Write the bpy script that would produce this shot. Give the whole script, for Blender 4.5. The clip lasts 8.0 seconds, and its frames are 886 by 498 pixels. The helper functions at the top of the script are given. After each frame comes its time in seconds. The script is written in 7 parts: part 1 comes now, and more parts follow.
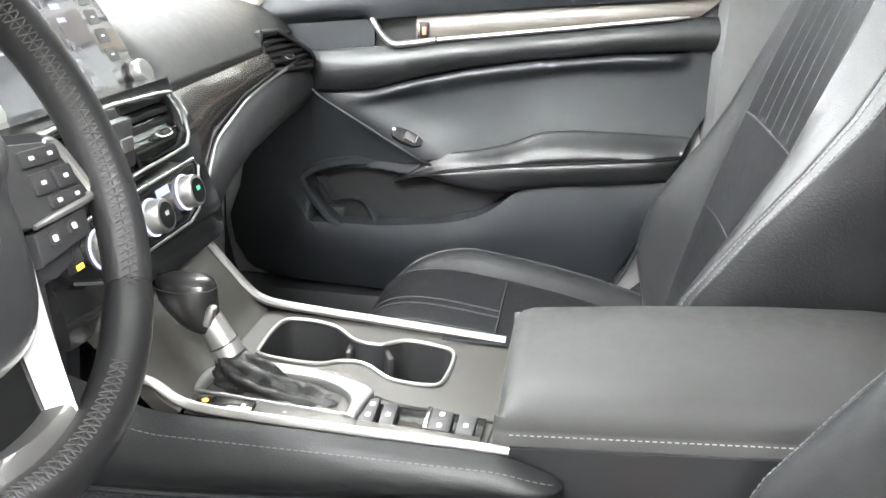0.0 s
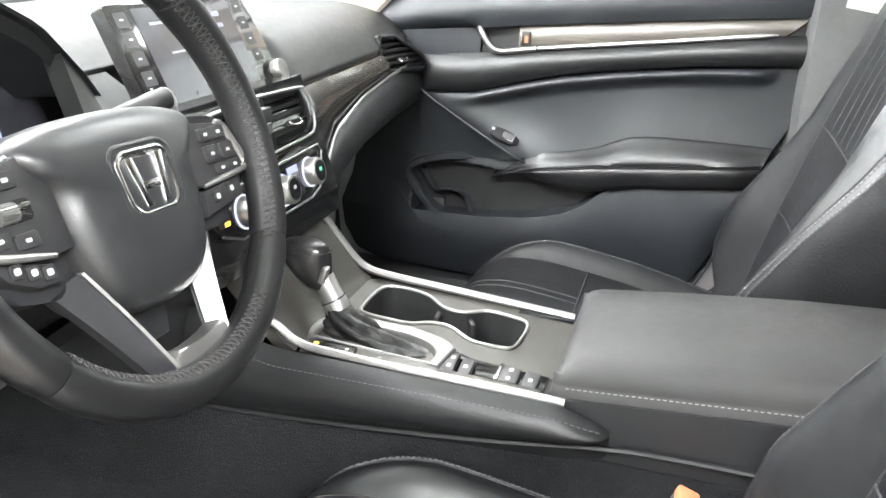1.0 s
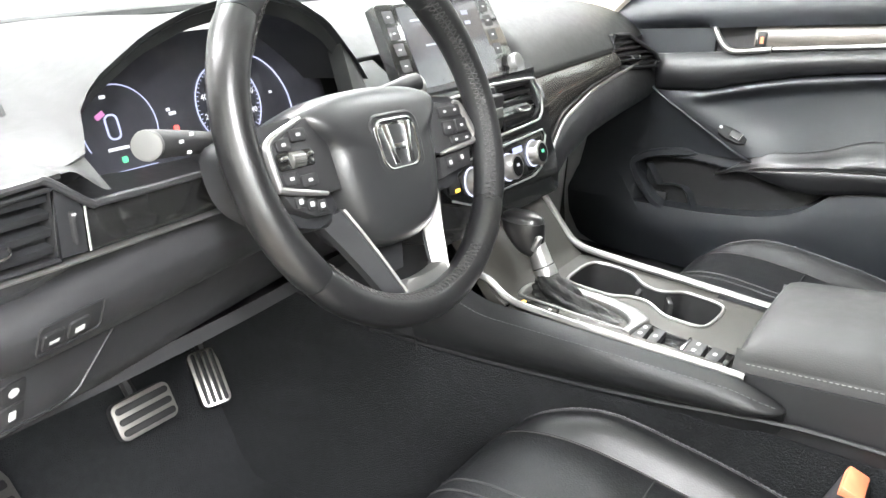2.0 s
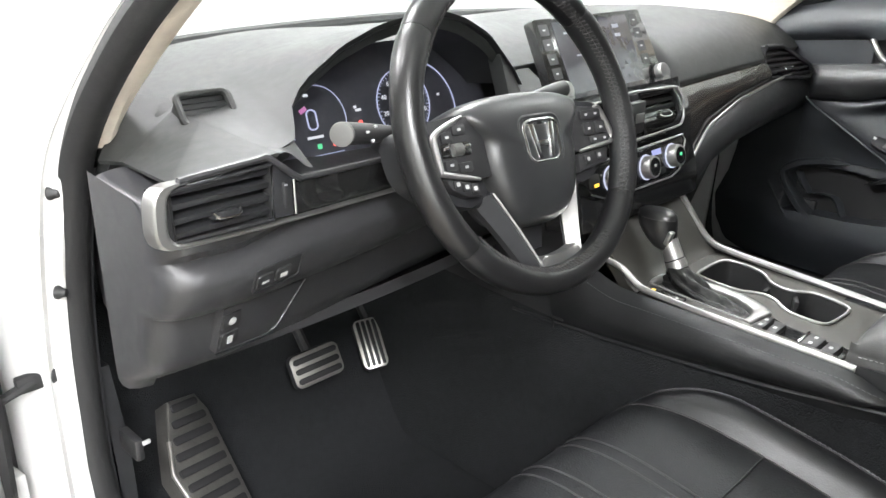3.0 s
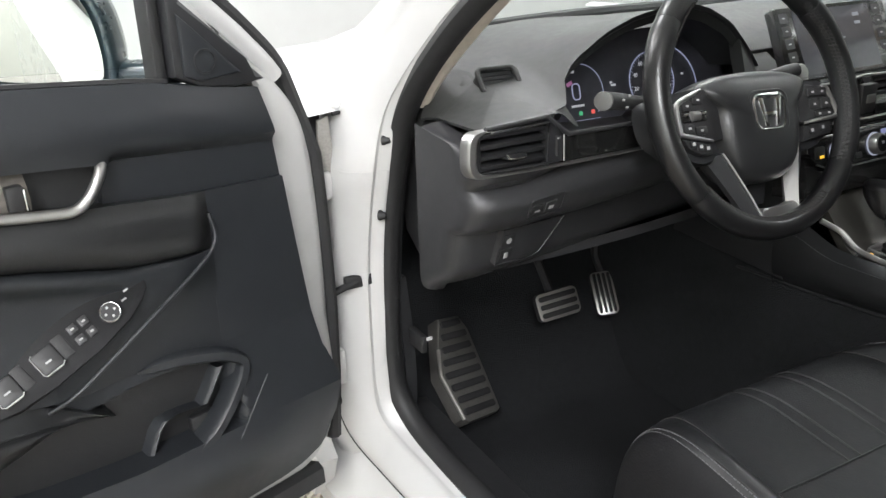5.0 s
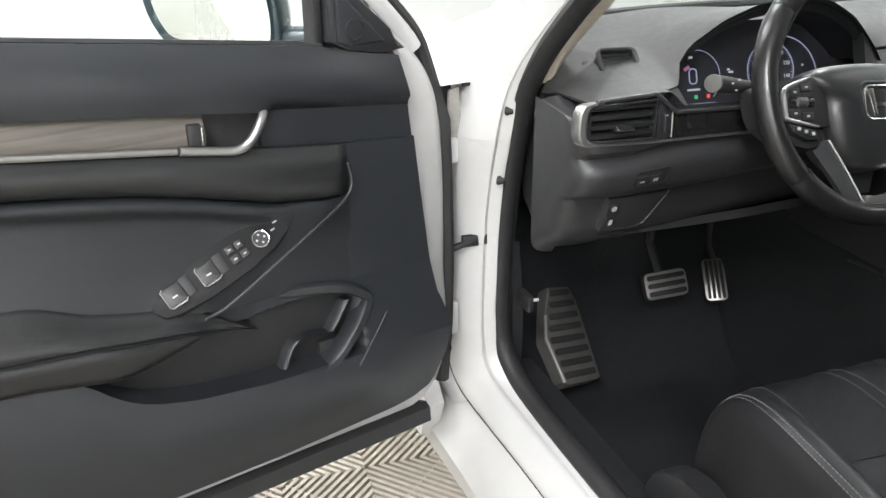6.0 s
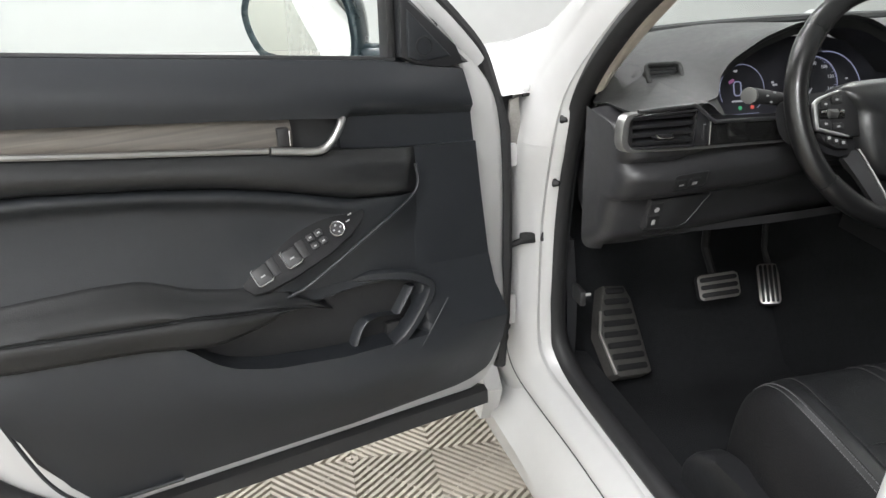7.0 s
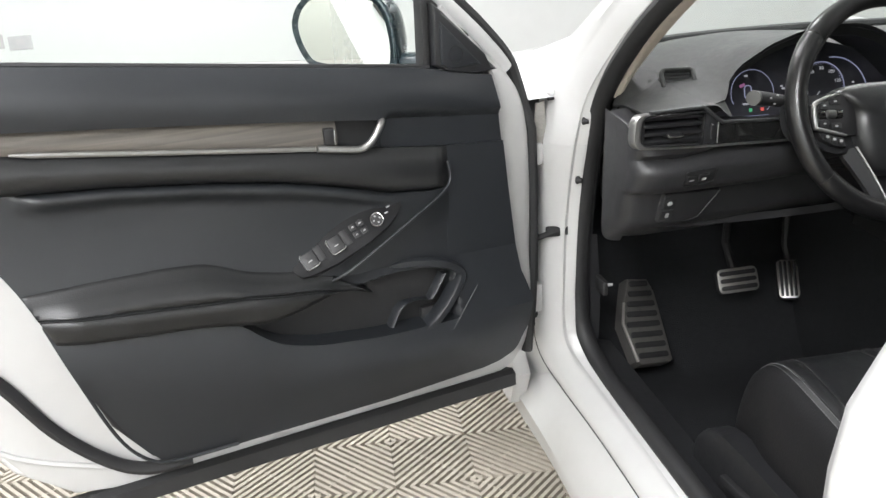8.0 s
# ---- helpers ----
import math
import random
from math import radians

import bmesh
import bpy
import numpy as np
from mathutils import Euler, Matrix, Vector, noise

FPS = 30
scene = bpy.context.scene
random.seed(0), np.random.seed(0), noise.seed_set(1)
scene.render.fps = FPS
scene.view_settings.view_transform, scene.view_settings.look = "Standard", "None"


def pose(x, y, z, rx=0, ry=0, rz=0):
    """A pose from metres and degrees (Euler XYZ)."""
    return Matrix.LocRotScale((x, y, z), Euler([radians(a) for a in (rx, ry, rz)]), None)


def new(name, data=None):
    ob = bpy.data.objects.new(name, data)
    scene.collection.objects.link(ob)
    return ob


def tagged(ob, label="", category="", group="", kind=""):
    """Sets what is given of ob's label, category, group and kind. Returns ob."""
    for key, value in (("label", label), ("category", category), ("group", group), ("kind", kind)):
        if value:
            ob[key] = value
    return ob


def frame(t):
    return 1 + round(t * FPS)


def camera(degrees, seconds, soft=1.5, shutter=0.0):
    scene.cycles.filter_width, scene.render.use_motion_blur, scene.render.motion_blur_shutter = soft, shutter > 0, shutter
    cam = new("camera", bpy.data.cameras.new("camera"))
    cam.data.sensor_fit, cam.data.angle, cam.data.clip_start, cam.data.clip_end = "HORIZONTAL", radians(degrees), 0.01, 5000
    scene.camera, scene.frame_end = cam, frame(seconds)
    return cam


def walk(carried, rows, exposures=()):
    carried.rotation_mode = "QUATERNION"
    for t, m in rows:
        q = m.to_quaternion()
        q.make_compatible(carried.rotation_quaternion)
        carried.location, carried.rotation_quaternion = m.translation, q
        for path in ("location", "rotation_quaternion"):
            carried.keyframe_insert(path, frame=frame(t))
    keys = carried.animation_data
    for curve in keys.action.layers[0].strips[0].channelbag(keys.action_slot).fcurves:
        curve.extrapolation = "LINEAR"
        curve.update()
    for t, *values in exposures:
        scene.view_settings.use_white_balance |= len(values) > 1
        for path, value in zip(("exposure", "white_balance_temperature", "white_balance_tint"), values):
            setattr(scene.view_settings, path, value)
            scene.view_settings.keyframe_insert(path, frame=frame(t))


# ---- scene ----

# ---------------- camera ----------------
cam = camera(56.1, 8.0)
PATH = [
    (0.0, -0.7172, -0.3244, 1.0496, 69.55, -1.45, -80.68),
    (0.5, -0.7844, -0.3432, 1.0660, 69.41, -1.43, -76.89),
    (1.0, -0.8455, -0.3711, 1.0752, 69.40, -2.38, -72.90),
    (1.5, -0.9069, -0.4093, 1.0775, 68.68, -1.38, -63.45),
    (2.0, -0.9488, -0.4488, 1.0892, 68.74, -1.37, -56.15),
    (2.2, -0.9659, -0.4694, 1.0936, 68.87, -1.25, -52.76),
    (3.5, -1.1007, -0.5886, 1.1304, 68.54, 0.23, -42.31),
    (4.0, -1.1497, -0.6324, 1.1432, 68.40, 1.31, -38.54),
    (4.5, -1.1925, -0.6743, 1.1512, 68.25, 1.89, -34.22),
    (6.0, -1.2558, -0.8408, 1.1484, 67.62, 0.52, -19.26),
    (6.5, -1.2577, -0.9128, 1.1637, 68.05, 1.07, -15.76),
    (7.0, -1.2605, -0.9758, 1.1762, 68.28, 1.29, -13.53),
    (7.5, -1.2606, -1.0453, 1.1858, 68.42, 1.71, -11.90),
    (8.0, -1.2687, -1.1030, 1.1950, 68.85, 2.07, -10.70),
]
walk(cam, [(t, pose(x, y, z, rx, ry, rz)) for t, x, y, z, rx, ry, rz in PATH],
     exposures=[(0, 1.93), (0.5, 1.69), (1, 1.71), (1.5, 1.94), (2.2, 1.68), (3.5, 0.5), (4.5, -0.1), (6.0, 0.05), (6.5, -0.05), (7.0, -0.3), (7.5, -0.2), (8.0, -0.2)])

# ---------------- world and light ----------------
world = bpy.data.worlds.new("world")
scene.world = world
world.use_nodes = True
world.node_tree.nodes["Background"].inputs[0].default_value = (0.9, 0.95, 1.0, 1)
world.node_tree.nodes["Background"].inputs[1].default_value = 0.3


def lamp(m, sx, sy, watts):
    data = bpy.data.lights.new("fill_light", "AREA")
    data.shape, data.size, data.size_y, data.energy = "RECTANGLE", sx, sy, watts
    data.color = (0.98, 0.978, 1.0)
    ob = new("fill_light", data)
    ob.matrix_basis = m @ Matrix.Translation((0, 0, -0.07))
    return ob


# unseen added fill lights: x, y, height, pitch towards the front wall, watts
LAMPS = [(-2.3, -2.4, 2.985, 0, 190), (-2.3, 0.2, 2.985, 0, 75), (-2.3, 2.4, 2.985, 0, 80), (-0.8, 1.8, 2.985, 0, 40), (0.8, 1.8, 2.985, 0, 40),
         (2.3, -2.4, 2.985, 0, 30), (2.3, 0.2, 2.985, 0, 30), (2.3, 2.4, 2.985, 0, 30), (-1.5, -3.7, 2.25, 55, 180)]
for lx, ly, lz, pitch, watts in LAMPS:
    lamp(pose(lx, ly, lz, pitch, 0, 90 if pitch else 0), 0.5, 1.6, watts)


# ---------------- materials ----------------
def surface(name, colour, rough=0.5, metal=0.0, vary=0.12, patch=6.0, grain=500.0, bump=0.08, rvary=0.08, coat=0.0, kind="noise", spec=0.5, size=0.001):
    """Principled surface with patches of tone, roughness variation and a fine relief."""
    m = bpy.data.materials.new(name)
    m.use_nodes = True
    nt = m.node_tree
    b = nt.nodes["Principled BSDF"]
    b.inputs["Metallic"].default_value = metal
    b.inputs["Specular IOR Level"].default_value = spec
    b.inputs["Coat Weight"].default_value = coat
    b.inputs["Coat Roughness"].default_value = 0.06
    tc = nt.nodes.new("ShaderNodeTexCoord")
    n1 = nt.nodes.new("ShaderNodeTexNoise")
    n1.inputs["Scale"].default_value = patch
    n1.inputs["Detail"].default_value = 5
    nt.links.new(tc.outputs["Object"], n1.inputs["Vector"])
    n2 = nt.nodes.new("ShaderNodeTexNoise")
    n2.inputs["Scale"].default_value = patch * 14
    n2.inputs["Detail"].default_value = 4
    nt.links.new(tc.outputs["Object"], n2.inputs["Vector"])
    add = nt.nodes.new("ShaderNodeMath")
    add.operation = "ADD"
    nt.links.new(n1.outputs["Fac"], add.inputs[0])
    nt.links.new(n2.outputs["Fac"], add.inputs[1])
    mix = nt.nodes.new("ShaderNodeMix")
    mix.data_type = "RGBA"
    lo = [max(0, c * (1 - vary)) for c in colour]
    hi = [min(1, c * (1 + vary)) for c in colour]
    mix.inputs[6].default_value, mix.inputs[7].default_value = (*lo, 1), (*hi, 1)
    mr = nt.nodes.new("ShaderNodeMapRange")
    mr.inputs[1].default_value, mr.inputs[2].default_value = 0.6, 1.4
    nt.links.new(add.outputs[0], mr.inputs[0])
    nt.links.new(mr.outputs[0], mix.inputs[0])
    nt.links.new(mix.outputs[2], b.inputs["Base Color"])
    rr = nt.nodes.new("ShaderNodeMapRange")
    rr.inputs[1].default_value, rr.inputs[2].default_value = 0.6, 1.4
    rr.inputs[3].default_value, rr.inputs[4].default_value = max(0.02, rough - rvary), min(1, rough + rvary)
    nt.links.new(add.outputs[0], rr.inputs[0])
    nt.links.new(rr.outputs[0], b.inputs["Roughness"])
    if bump:
        if kind == "leather":
            g = nt.nodes.new("ShaderNodeTexVoronoi")
            g.feature = "SMOOTH_F1"
            out = g.outputs["Distance"]
        elif kind == "weave":
            g = nt.nodes.new("ShaderNodeTexWave")
            g.inputs["Distortion"].default_value = 1.5
            out = g.outputs["Fac"]
        else:
            g = nt.nodes.new("ShaderNodeTexNoise")
            g.inputs["Detail"].default_value = 3
            out = g.outputs["Fac"]
        g.inputs["Scale"].default_value = grain
        nt.links.new(tc.outputs["Object"], g.inputs["Vector"])
        bp = nt.nodes.new("ShaderNodeBump")
        bp.inputs["Strength"].default_value = bump
        bp.inputs["Distance"].default_value = size
        nt.links.new(out, bp.inputs["Height"])
        nt.links.new(bp.outputs["Normal"], b.inputs["Normal"])
    return m


def glow(name, colour, strength):
    m = bpy.data.materials.new(name)
    m.use_nodes = True
    b = m.node_tree.nodes["Principled BSDF"]
    b.inputs["Base Color"].default_value = (0.02, 0.02, 0.02, 1)
    b.inputs["Emission Color"].default_value = (*colour, 1)
    b.inputs["Emission Strength"].default_value = strength
    return m


LEATHER = surface("black_leather", (0.0145, 0.0150, 0.0160), 0.38, grain=620, bump=0.2, kind="leather", size=0.0006, rvary=0.1)
LEATHER_RIM = surface("rim_leather", (0.0085, 0.0085, 0.009), 0.30, spec=0.55, grain=900, bump=0.10, kind="leather", size=0.0004, rvary=0.03)
HUB = surface("hub_plastic", (0.017, 0.0175, 0.0185), 0.36, grain=800, bump=0.25, size=0.0005)
STALK = surface("grey_stalk_plastic", (0.075, 0.075, 0.073), 0.55, bump=0.0)
PERF = surface("perforated_leather", (0.0085, 0.0085, 0.009), 0.5, spec=0.3, grain=1000, bump=0.2, kind="leather", size=0.0006, rvary=0.03)
PAD = surface("soft_dash_plastic", (0.018, 0.019, 0.0185), 0.52, spec=0.4, grain=900, bump=0.3, size=0.0006)
PLASTIC = surface("black_plastic", (0.017, 0.0174, 0.019), 0.44, spec=0.42, grain=1000, bump=0.25, size=0.0005)
DASHP = surface("dash_plastic", (0.027, 0.027, 0.029), 0.40, grain=1000, bump=0.25, size=0.0005)
DOORPAD = surface("door_plastic", (0.0160, 0.0178, 0.0208), 0.42, grain=800, bump=0.3, size=0.0006)
GLOSS = surface("gloss_black_trim", (0.012, 0.012, 0.012), 0.12, bump=0.0, rvary=0.05, coat=0.4)
BUTTON = surface("button_black", (0.016, 0.016, 0.017), 0.5, bump=0.0)
CARPET = surface("black_carpet", (0.017, 0.018, 0.0195), 0.95, grain=450, bump=0.9, size=0.003, spec=0.15, vary=0.3)
INSERT = surface("door_insert_leather", (0.0150, 0.0166, 0.0190), 0.44, grain=620, bump=0.2, kind="leather", size=0.0006, spec=0.45)
RUBBER = surface("black_rubber", (0.015, 0.015, 0.016), 0.6, grain=300, bump=0.15)
SILVER = surface("satin_silver_plastic", (0.36, 0.358, 0.35), 0.36, metal=0.9, bump=0.0, vary=0.02, rvary=0.015)
CHROME = surface("chrome", (0.66, 0.66, 0.66), 0.16, metal=1.0, bump=0.0, vary=0.02, rvary=0.01)
STEEL = surface("brushed_pedal_steel", (0.55, 0.53, 0.50), 0.34, metal=0.9, grain=250, bump=0.05, vary=0.04, rvary=0.02)
TRAY = surface("dark_grey_console_trim", (0.048, 0.046, 0.041), 0.34, metal=0.35, bump=0.05, grain=600, rvary=0.06)
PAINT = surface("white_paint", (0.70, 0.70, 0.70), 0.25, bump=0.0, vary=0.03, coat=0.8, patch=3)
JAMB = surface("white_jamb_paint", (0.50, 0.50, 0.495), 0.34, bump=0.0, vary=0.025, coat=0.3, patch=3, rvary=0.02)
SWITCHPANEL = surface("switch_panel_plastic", (0.010, 0.010, 0.011), 0.6, spec=0.2, grain=800, bump=0.15, size=0.0005)
GREYLINING = surface("grey_pillar_plastic", (0.10, 0.10, 0.10), 0.6, grain=600, bump=0.15)
BEIGE = surface("beige_pillar_cloth", (0.5, 0.45, 0.38), 0.85, grain=700, bump=0.4)
SEATTHREAD = surface("seat_thread", (0.10, 0.10, 0.105), 0.7, bump=0.0)
THREAD = surface("grey_thread", (0.17, 0.17, 0.165), 0.8, bump=0.0)
SEAM = surface("dark_thread", (0.022, 0.021, 0.021), 0.8, bump=0.0)
BOOT = surface("boot_leather", (0.005, 0.005, 0.005), 0.38, spec=0.35, grain=300, bump=0.5, kind="leather")
MARK = surface("white_marking", (0.36, 0.36, 0.36), 0.6, bump=0.0)
ARMLEATHER = surface("armrest_leather", (0.026, 0.026, 0.0255), 0.55, grain=700, bump=0.2, kind="leather", size=0.0005, spec=0.35)
ORANGE = surface("orange_plastic", (0.72, 0.20, 0.10), 0.4, bump=0.0)
SCREEN = surface("screen_glass", (0.040, 0.040, 0.048), 0.08, bump=0.0, rvary=0.02, coat=0.5)
BLOCK = surface("grey_block_paint", (0.52, 0.53, 0.50), 0.8, vary=0.08, patch=1.5, grain=80, bump=0.3, size=0.003)
WALLPAINT = surface("white_wall_paint", (0.63, 0.645, 0.64), 0.75, vary=0.03, patch=0.8, grain=60, bump=0.1, size=0.004)


def wood_material():
    m = surface("grey_wood_trim", (0.13, 0.115, 0.1), 0.34, bump=0.0, coat=0.2, rvary=0.015)
    nt = m.node_tree
    b = nt.nodes["Principled BSDF"]
    tc = nt.nodes.new("ShaderNodeTexCoord")
    mp = nt.nodes.new("ShaderNodeMapping")
    mp.inputs["Scale"].default_value = (3, 3, 90)
    n = nt.nodes.new("ShaderNodeTexNoise")
    n.inputs["Scale"].default_value, n.inputs["Detail"].default_value, n.inputs["Distortion"].default_value = 1.6, 7, 0.6
    cr = nt.nodes.new("ShaderNodeValToRGB")
    cr.color_ramp.elements[0].position, cr.color_ramp.elements[1].position = 0.35, 0.68
    cr.color_ramp.elements[0].color, cr.color_ramp.elements[1].color = (0.070, 0.063, 0.056, 1), (0.115, 0.102, 0.088, 1)
    nt.links.new(tc.outputs["Object"], mp.inputs["Vector"])
    nt.links.new(mp.outputs["Vector"], n.inputs["Vector"])
    nt.links.new(n.outputs["Fac"], cr.inputs["Fac"])
    nt.links.new(cr.outputs["Color"], b.inputs["Base Color"])
    return m


WOOD = wood_material()
WOODGLOSS = surface("glossy_dark_wood", (0.032, 0.027, 0.023), 0.20, bump=0.0, coat=0.7, vary=0.12, patch=5, rvary=0.02)


def glass_material(name, tint=(1, 1, 1), rough=0.0):
    m = bpy.data.materials.new(name)
    m.use_nodes = True
    b = m.node_tree.nodes["Principled BSDF"]
    b.inputs["Base Color"].default_value = (*tint, 1)
    b.inputs["Transmission Weight"].default_value = 1.0
    b.inputs["Roughness"].default_value = rough
    b.inputs["IOR"].default_value = 1.05
    return m


GLASS = glass_material("window_glass", (0.93, 0.97, 0.95))
MIRROR = surface("mirror_glass", (0.86, 0.87, 0.84), 0.02, metal=1.0, bump=0.0, rvary=0.0, vary=0.01)


# ---------------- mesh helpers ----------------
ID = Matrix.Identity(4)


def thing(name, at, label, category, group="", kind=""):
    ob = new(name)
    ob.empty_display_size = 0.05
    ob.matrix_basis = Matrix.Translation(at)
    return tagged(ob, label, category, group, kind)


def world_of(ob):
    m = ob.matrix_basis.copy()
    while ob.parent:
        m = ob.parent.matrix_basis @ ob.matrix_parent_inverse @ m
        ob = ob.parent
    return m


def part(name, bm, material, parent=None, label="", m=None, angle=38, smooth=True):
    """Links a bmesh as one mesh object under a thing or a part."""
    if m is not None:
        bm.transform(m)
    bmesh.ops.recalc_face_normals(bm, faces=bm.faces)
    me = bpy.data.meshes.new(name)
    bm.to_mesh(me)
    bm.free()
    me.materials.append(material)
    if smooth and len(me.polygons):
        me.polygons.foreach_set("use_smooth", [True] * len(me.polygons))
        me.set_sharp_from_angle(angle=radians(angle))
    ob = new(name, me)
    if parent:
        ob.parent = parent
        ob.matrix_parent_inverse = world_of(parent).inverted()
    if label:
        ob["label"] = label
    return ob


def soften(ob, levels=1):
    sub = ob.modifiers.new("subdivision", "SUBSURF")
    sub.levels = sub.render_levels = levels
    return ob


def bevel_all(bm, geom_edges, w, seg=2):
    bmesh.ops.bevel(bm, geom=geom_edges, offset=w, segments=seg, profile=0.5, affect="EDGES", clamp_overlap=True)


def box(c, s, bev=0.0, m=None, bm=None, seg=2):
    """A box round c with sides s, its edges rounded by bev; m turns it."""
    bm = bm or bmesh.new()
    tmp = bmesh.new()
    bmesh.ops.create_cube(tmp, size=1.0)
    tmp.transform(Matrix.Diagonal((*s, 1)))
    if bev:
        bevel_all(tmp, tmp.edges[:], bev, seg)
    tmp.transform(Matrix.Translation(c) if m is None else Matrix.Translation(c) @ m)
    join(bm, tmp)
    return bm


def join(bm, tmp):
    me = bpy.data.meshes.new("tmp")
    tmp.to_mesh(me)
    tmp.free()
    bm.from_mesh(me)
    bpy.data.meshes.remove(me)


def prism(pts, lo, hi, bev=0.0, m=None, bm=None, seg=2):
    """A polygon in local x, y from z = lo to hi, edges of the top rounded; m places it."""
    bm = bm or bmesh.new()
    tmp = bmesh.new()
    bot = [tmp.verts.new((x, y, lo)) for x, y in pts]
    top = [tmp.verts.new((x, y, hi)) for x, y in pts]
    n = len(pts)
    for i in range(n):
        tmp.faces.new((bot[i], bot[(i + 1) % n], top[(i + 1) % n], top[i]))
    tmp.faces.new(bot[::-1])
    f = tmp.faces.new(top)
    if bev:
        bevel_all(tmp, [e for e in f.edges], bev, seg)
    if m is not None:
        tmp.transform(m)
    join(bm, tmp)
    return bm


def loft(rings, bm=None, closed=True, caps=True, m=None):
    bm = bm or bmesh.new()
    rows = [[bm.verts.new(m @ Vector(p) if m is not None else Vector(p)) for p in r] for r in rings]
    n = len(rings[0])
    for a, b in zip(rows, rows[1:]):
        for i in range(n if closed else n - 1):
            j = (i + 1) % n
            bm.faces.new((a[i], a[j], b[j], b[i]))
    if caps and closed:
        bm.faces.new(rows[0][::-1])
        bm.faces.new(rows[-1])
    return bm


def tube(path, r, seg=8, closed=False, bm=None, m=None, flat=1.0):
    """A round bar along path; r a number or one a point; flat squeezes it along its second axis."""
    bm = bm or bmesh.new()
    P = [Vector(p) for p in path]
    n = len(P)
    rings = []
    nrm = None
    for i in range(n):
        a = P[(i - 1) % n] if closed or i else P[i]
        b = P[(i + 1) % n] if closed or i < n - 1 else P[i]
        d = (b - a).normalized()
        if nrm is None:
            nrm = d.orthogonal().normalized() if abs(d.z) > 0.9 else d.cross(Vector((0, 0, 1))).normalized()
        nrm = (nrm - d * nrm.dot(d)).normalized()
        bi = d.cross(nrm)
        rr = r[i] if isinstance(r, (list, tuple)) else r
        rings.append([P[i] + nrm * rr * math.cos(t) + bi * rr * flat * math.sin(t) for t in [2 * math.pi * k / seg for k in range(seg)]])
    if closed:
        rings.append(rings[0])
    return loft(rings, bm, True, not closed, m)


def spline(pts, n=8, closed=False):
    """A smooth line through pts."""
    P = [Vector(p) for p in pts]
    out = []
    k = len(P)
    for i in range(k if closed else k - 1):
        p0 = P[(i - 1) % k] if closed or i else P[0] * 2 - P[1]
        p1, p2 = P[i], P[(i + 1) % k]
        p3 = P[(i + 2) % k] if closed or i + 2 < k else P[-1] * 2 - P[-2]
        for j in range(n):
            t = j / n
            out.append(0.5 * (2 * p1 + (p2 - p0) * t + (2 * p0 - 5 * p1 + 4 * p2 - p3) * t * t + (3 * p1 - p0 - 3 * p2 + p3) * t ** 3))
    if not closed:
        out.append(P[-1])
    return out


def curve1(pts):
    """A monotone lookup through (x, y) pairs."""
    xs, ys = [p[0] for p in pts], [p[1] for p in pts]

    def f(x):
        return float(np.interp(x, xs, ys))
    return f


def smooth(x, a, b):
    t = min(1, max(0, (x - a) / (b - a)))
    return t * t * (3 - 2 * t)


def grid(fn, nu, nv, bm=None, m=None, thick=None):
    """A sheet fn(u, v) -> point for u, v in 0..1; thick: an offset vector that gives it a back and rims."""
    bm = bm or bmesh.new()
    P = [[Vector(fn(i / nu, j / nv)) for j in range(nv + 1)] for i in range(nu + 1)]
    if m is not None:
        P = [[m @ p for p in r] for r in P]
    V = [[bm.verts.new(p) for p in r] for r in P]
    for i in range(nu):
        for j in range(nv):
            bm.faces.new((V[i][j], V[i + 1][j], V[i + 1][j + 1], V[i][j + 1]))
    if thick is not None:
        t = Vector(thick)
        rim = [(i, 0) for i in range(nu + 1)] + [(nu, j) for j in range(1, nv + 1)] + [(i, nv) for i in range(nu - 1, -1, -1)] + [(0, j) for j in range(nv - 1, 0, -1)]
        back = [bm.verts.new(P[i][j] + t) for i, j in rim]
        k = len(rim)
        for a in range(k):
            i, j = rim[a]
            i2, j2 = rim[(a + 1) % k]
            bm.faces.new((V[i][j], V[i2][j2], back[(a + 1) % k], back[a]))
    return bm


def lathe(profile, seg=24, m=None, bm=None):
    """Turns (radius, height) pairs round local z."""
    rings = [[(r * math.cos(t), r * math.sin(t), h) for t in [2 * math.pi * k / seg for k in range(seg)]] for r, h in profile]
    return loft(rings, bm, True, True, m)


def frame_of(o, x, y):
    """A local frame: origin o, first axis x, second near y."""
    x, y = Vector(x).normalized(), Vector(y)
    z = x.cross(y).normalized()
    y = z.cross(x)
    return Matrix(((x.x, y.x, z.x, o[0]), (x.y, y.y, z.y, o[1]), (x.z, y.z, z.z, o[2]), (0, 0, 0, 1)))


def chaikin(pts, n=2):
    """Cuts the corners of a closed outline."""
    for _ in range(n):
        out = []
        for i, (x, y) in enumerate(pts):
            a, b = pts[(i + 1) % len(pts)]
            out += [(0.75 * x + 0.25 * a, 0.75 * y + 0.25 * b), (0.25 * x + 0.75 * a, 0.25 * y + 0.75 * b)]
        pts = out
    return pts


def rounded(w, h, r, n=4):
    """A rounded rectangle's outline round 0, 0."""
    out = []
    for cx, cy, a in ((w / 2 - r, h / 2 - r, 0), (-w / 2 + r, h / 2 - r, 90), (-w / 2 + r, -h / 2 + r, 180), (w / 2 - r, -h / 2 + r, 270)):
        for k in range(n + 1):
            t = radians(a + 90 * k / n)
            out.append((cx + r * math.cos(t), cy + r * math.sin(t)))
    return out


# ---------------- the room ----------------
def wall(name, c, s, label):
    return tagged(part(name, box(c, s), WALLPAINT), label, "wall", kind="structure")


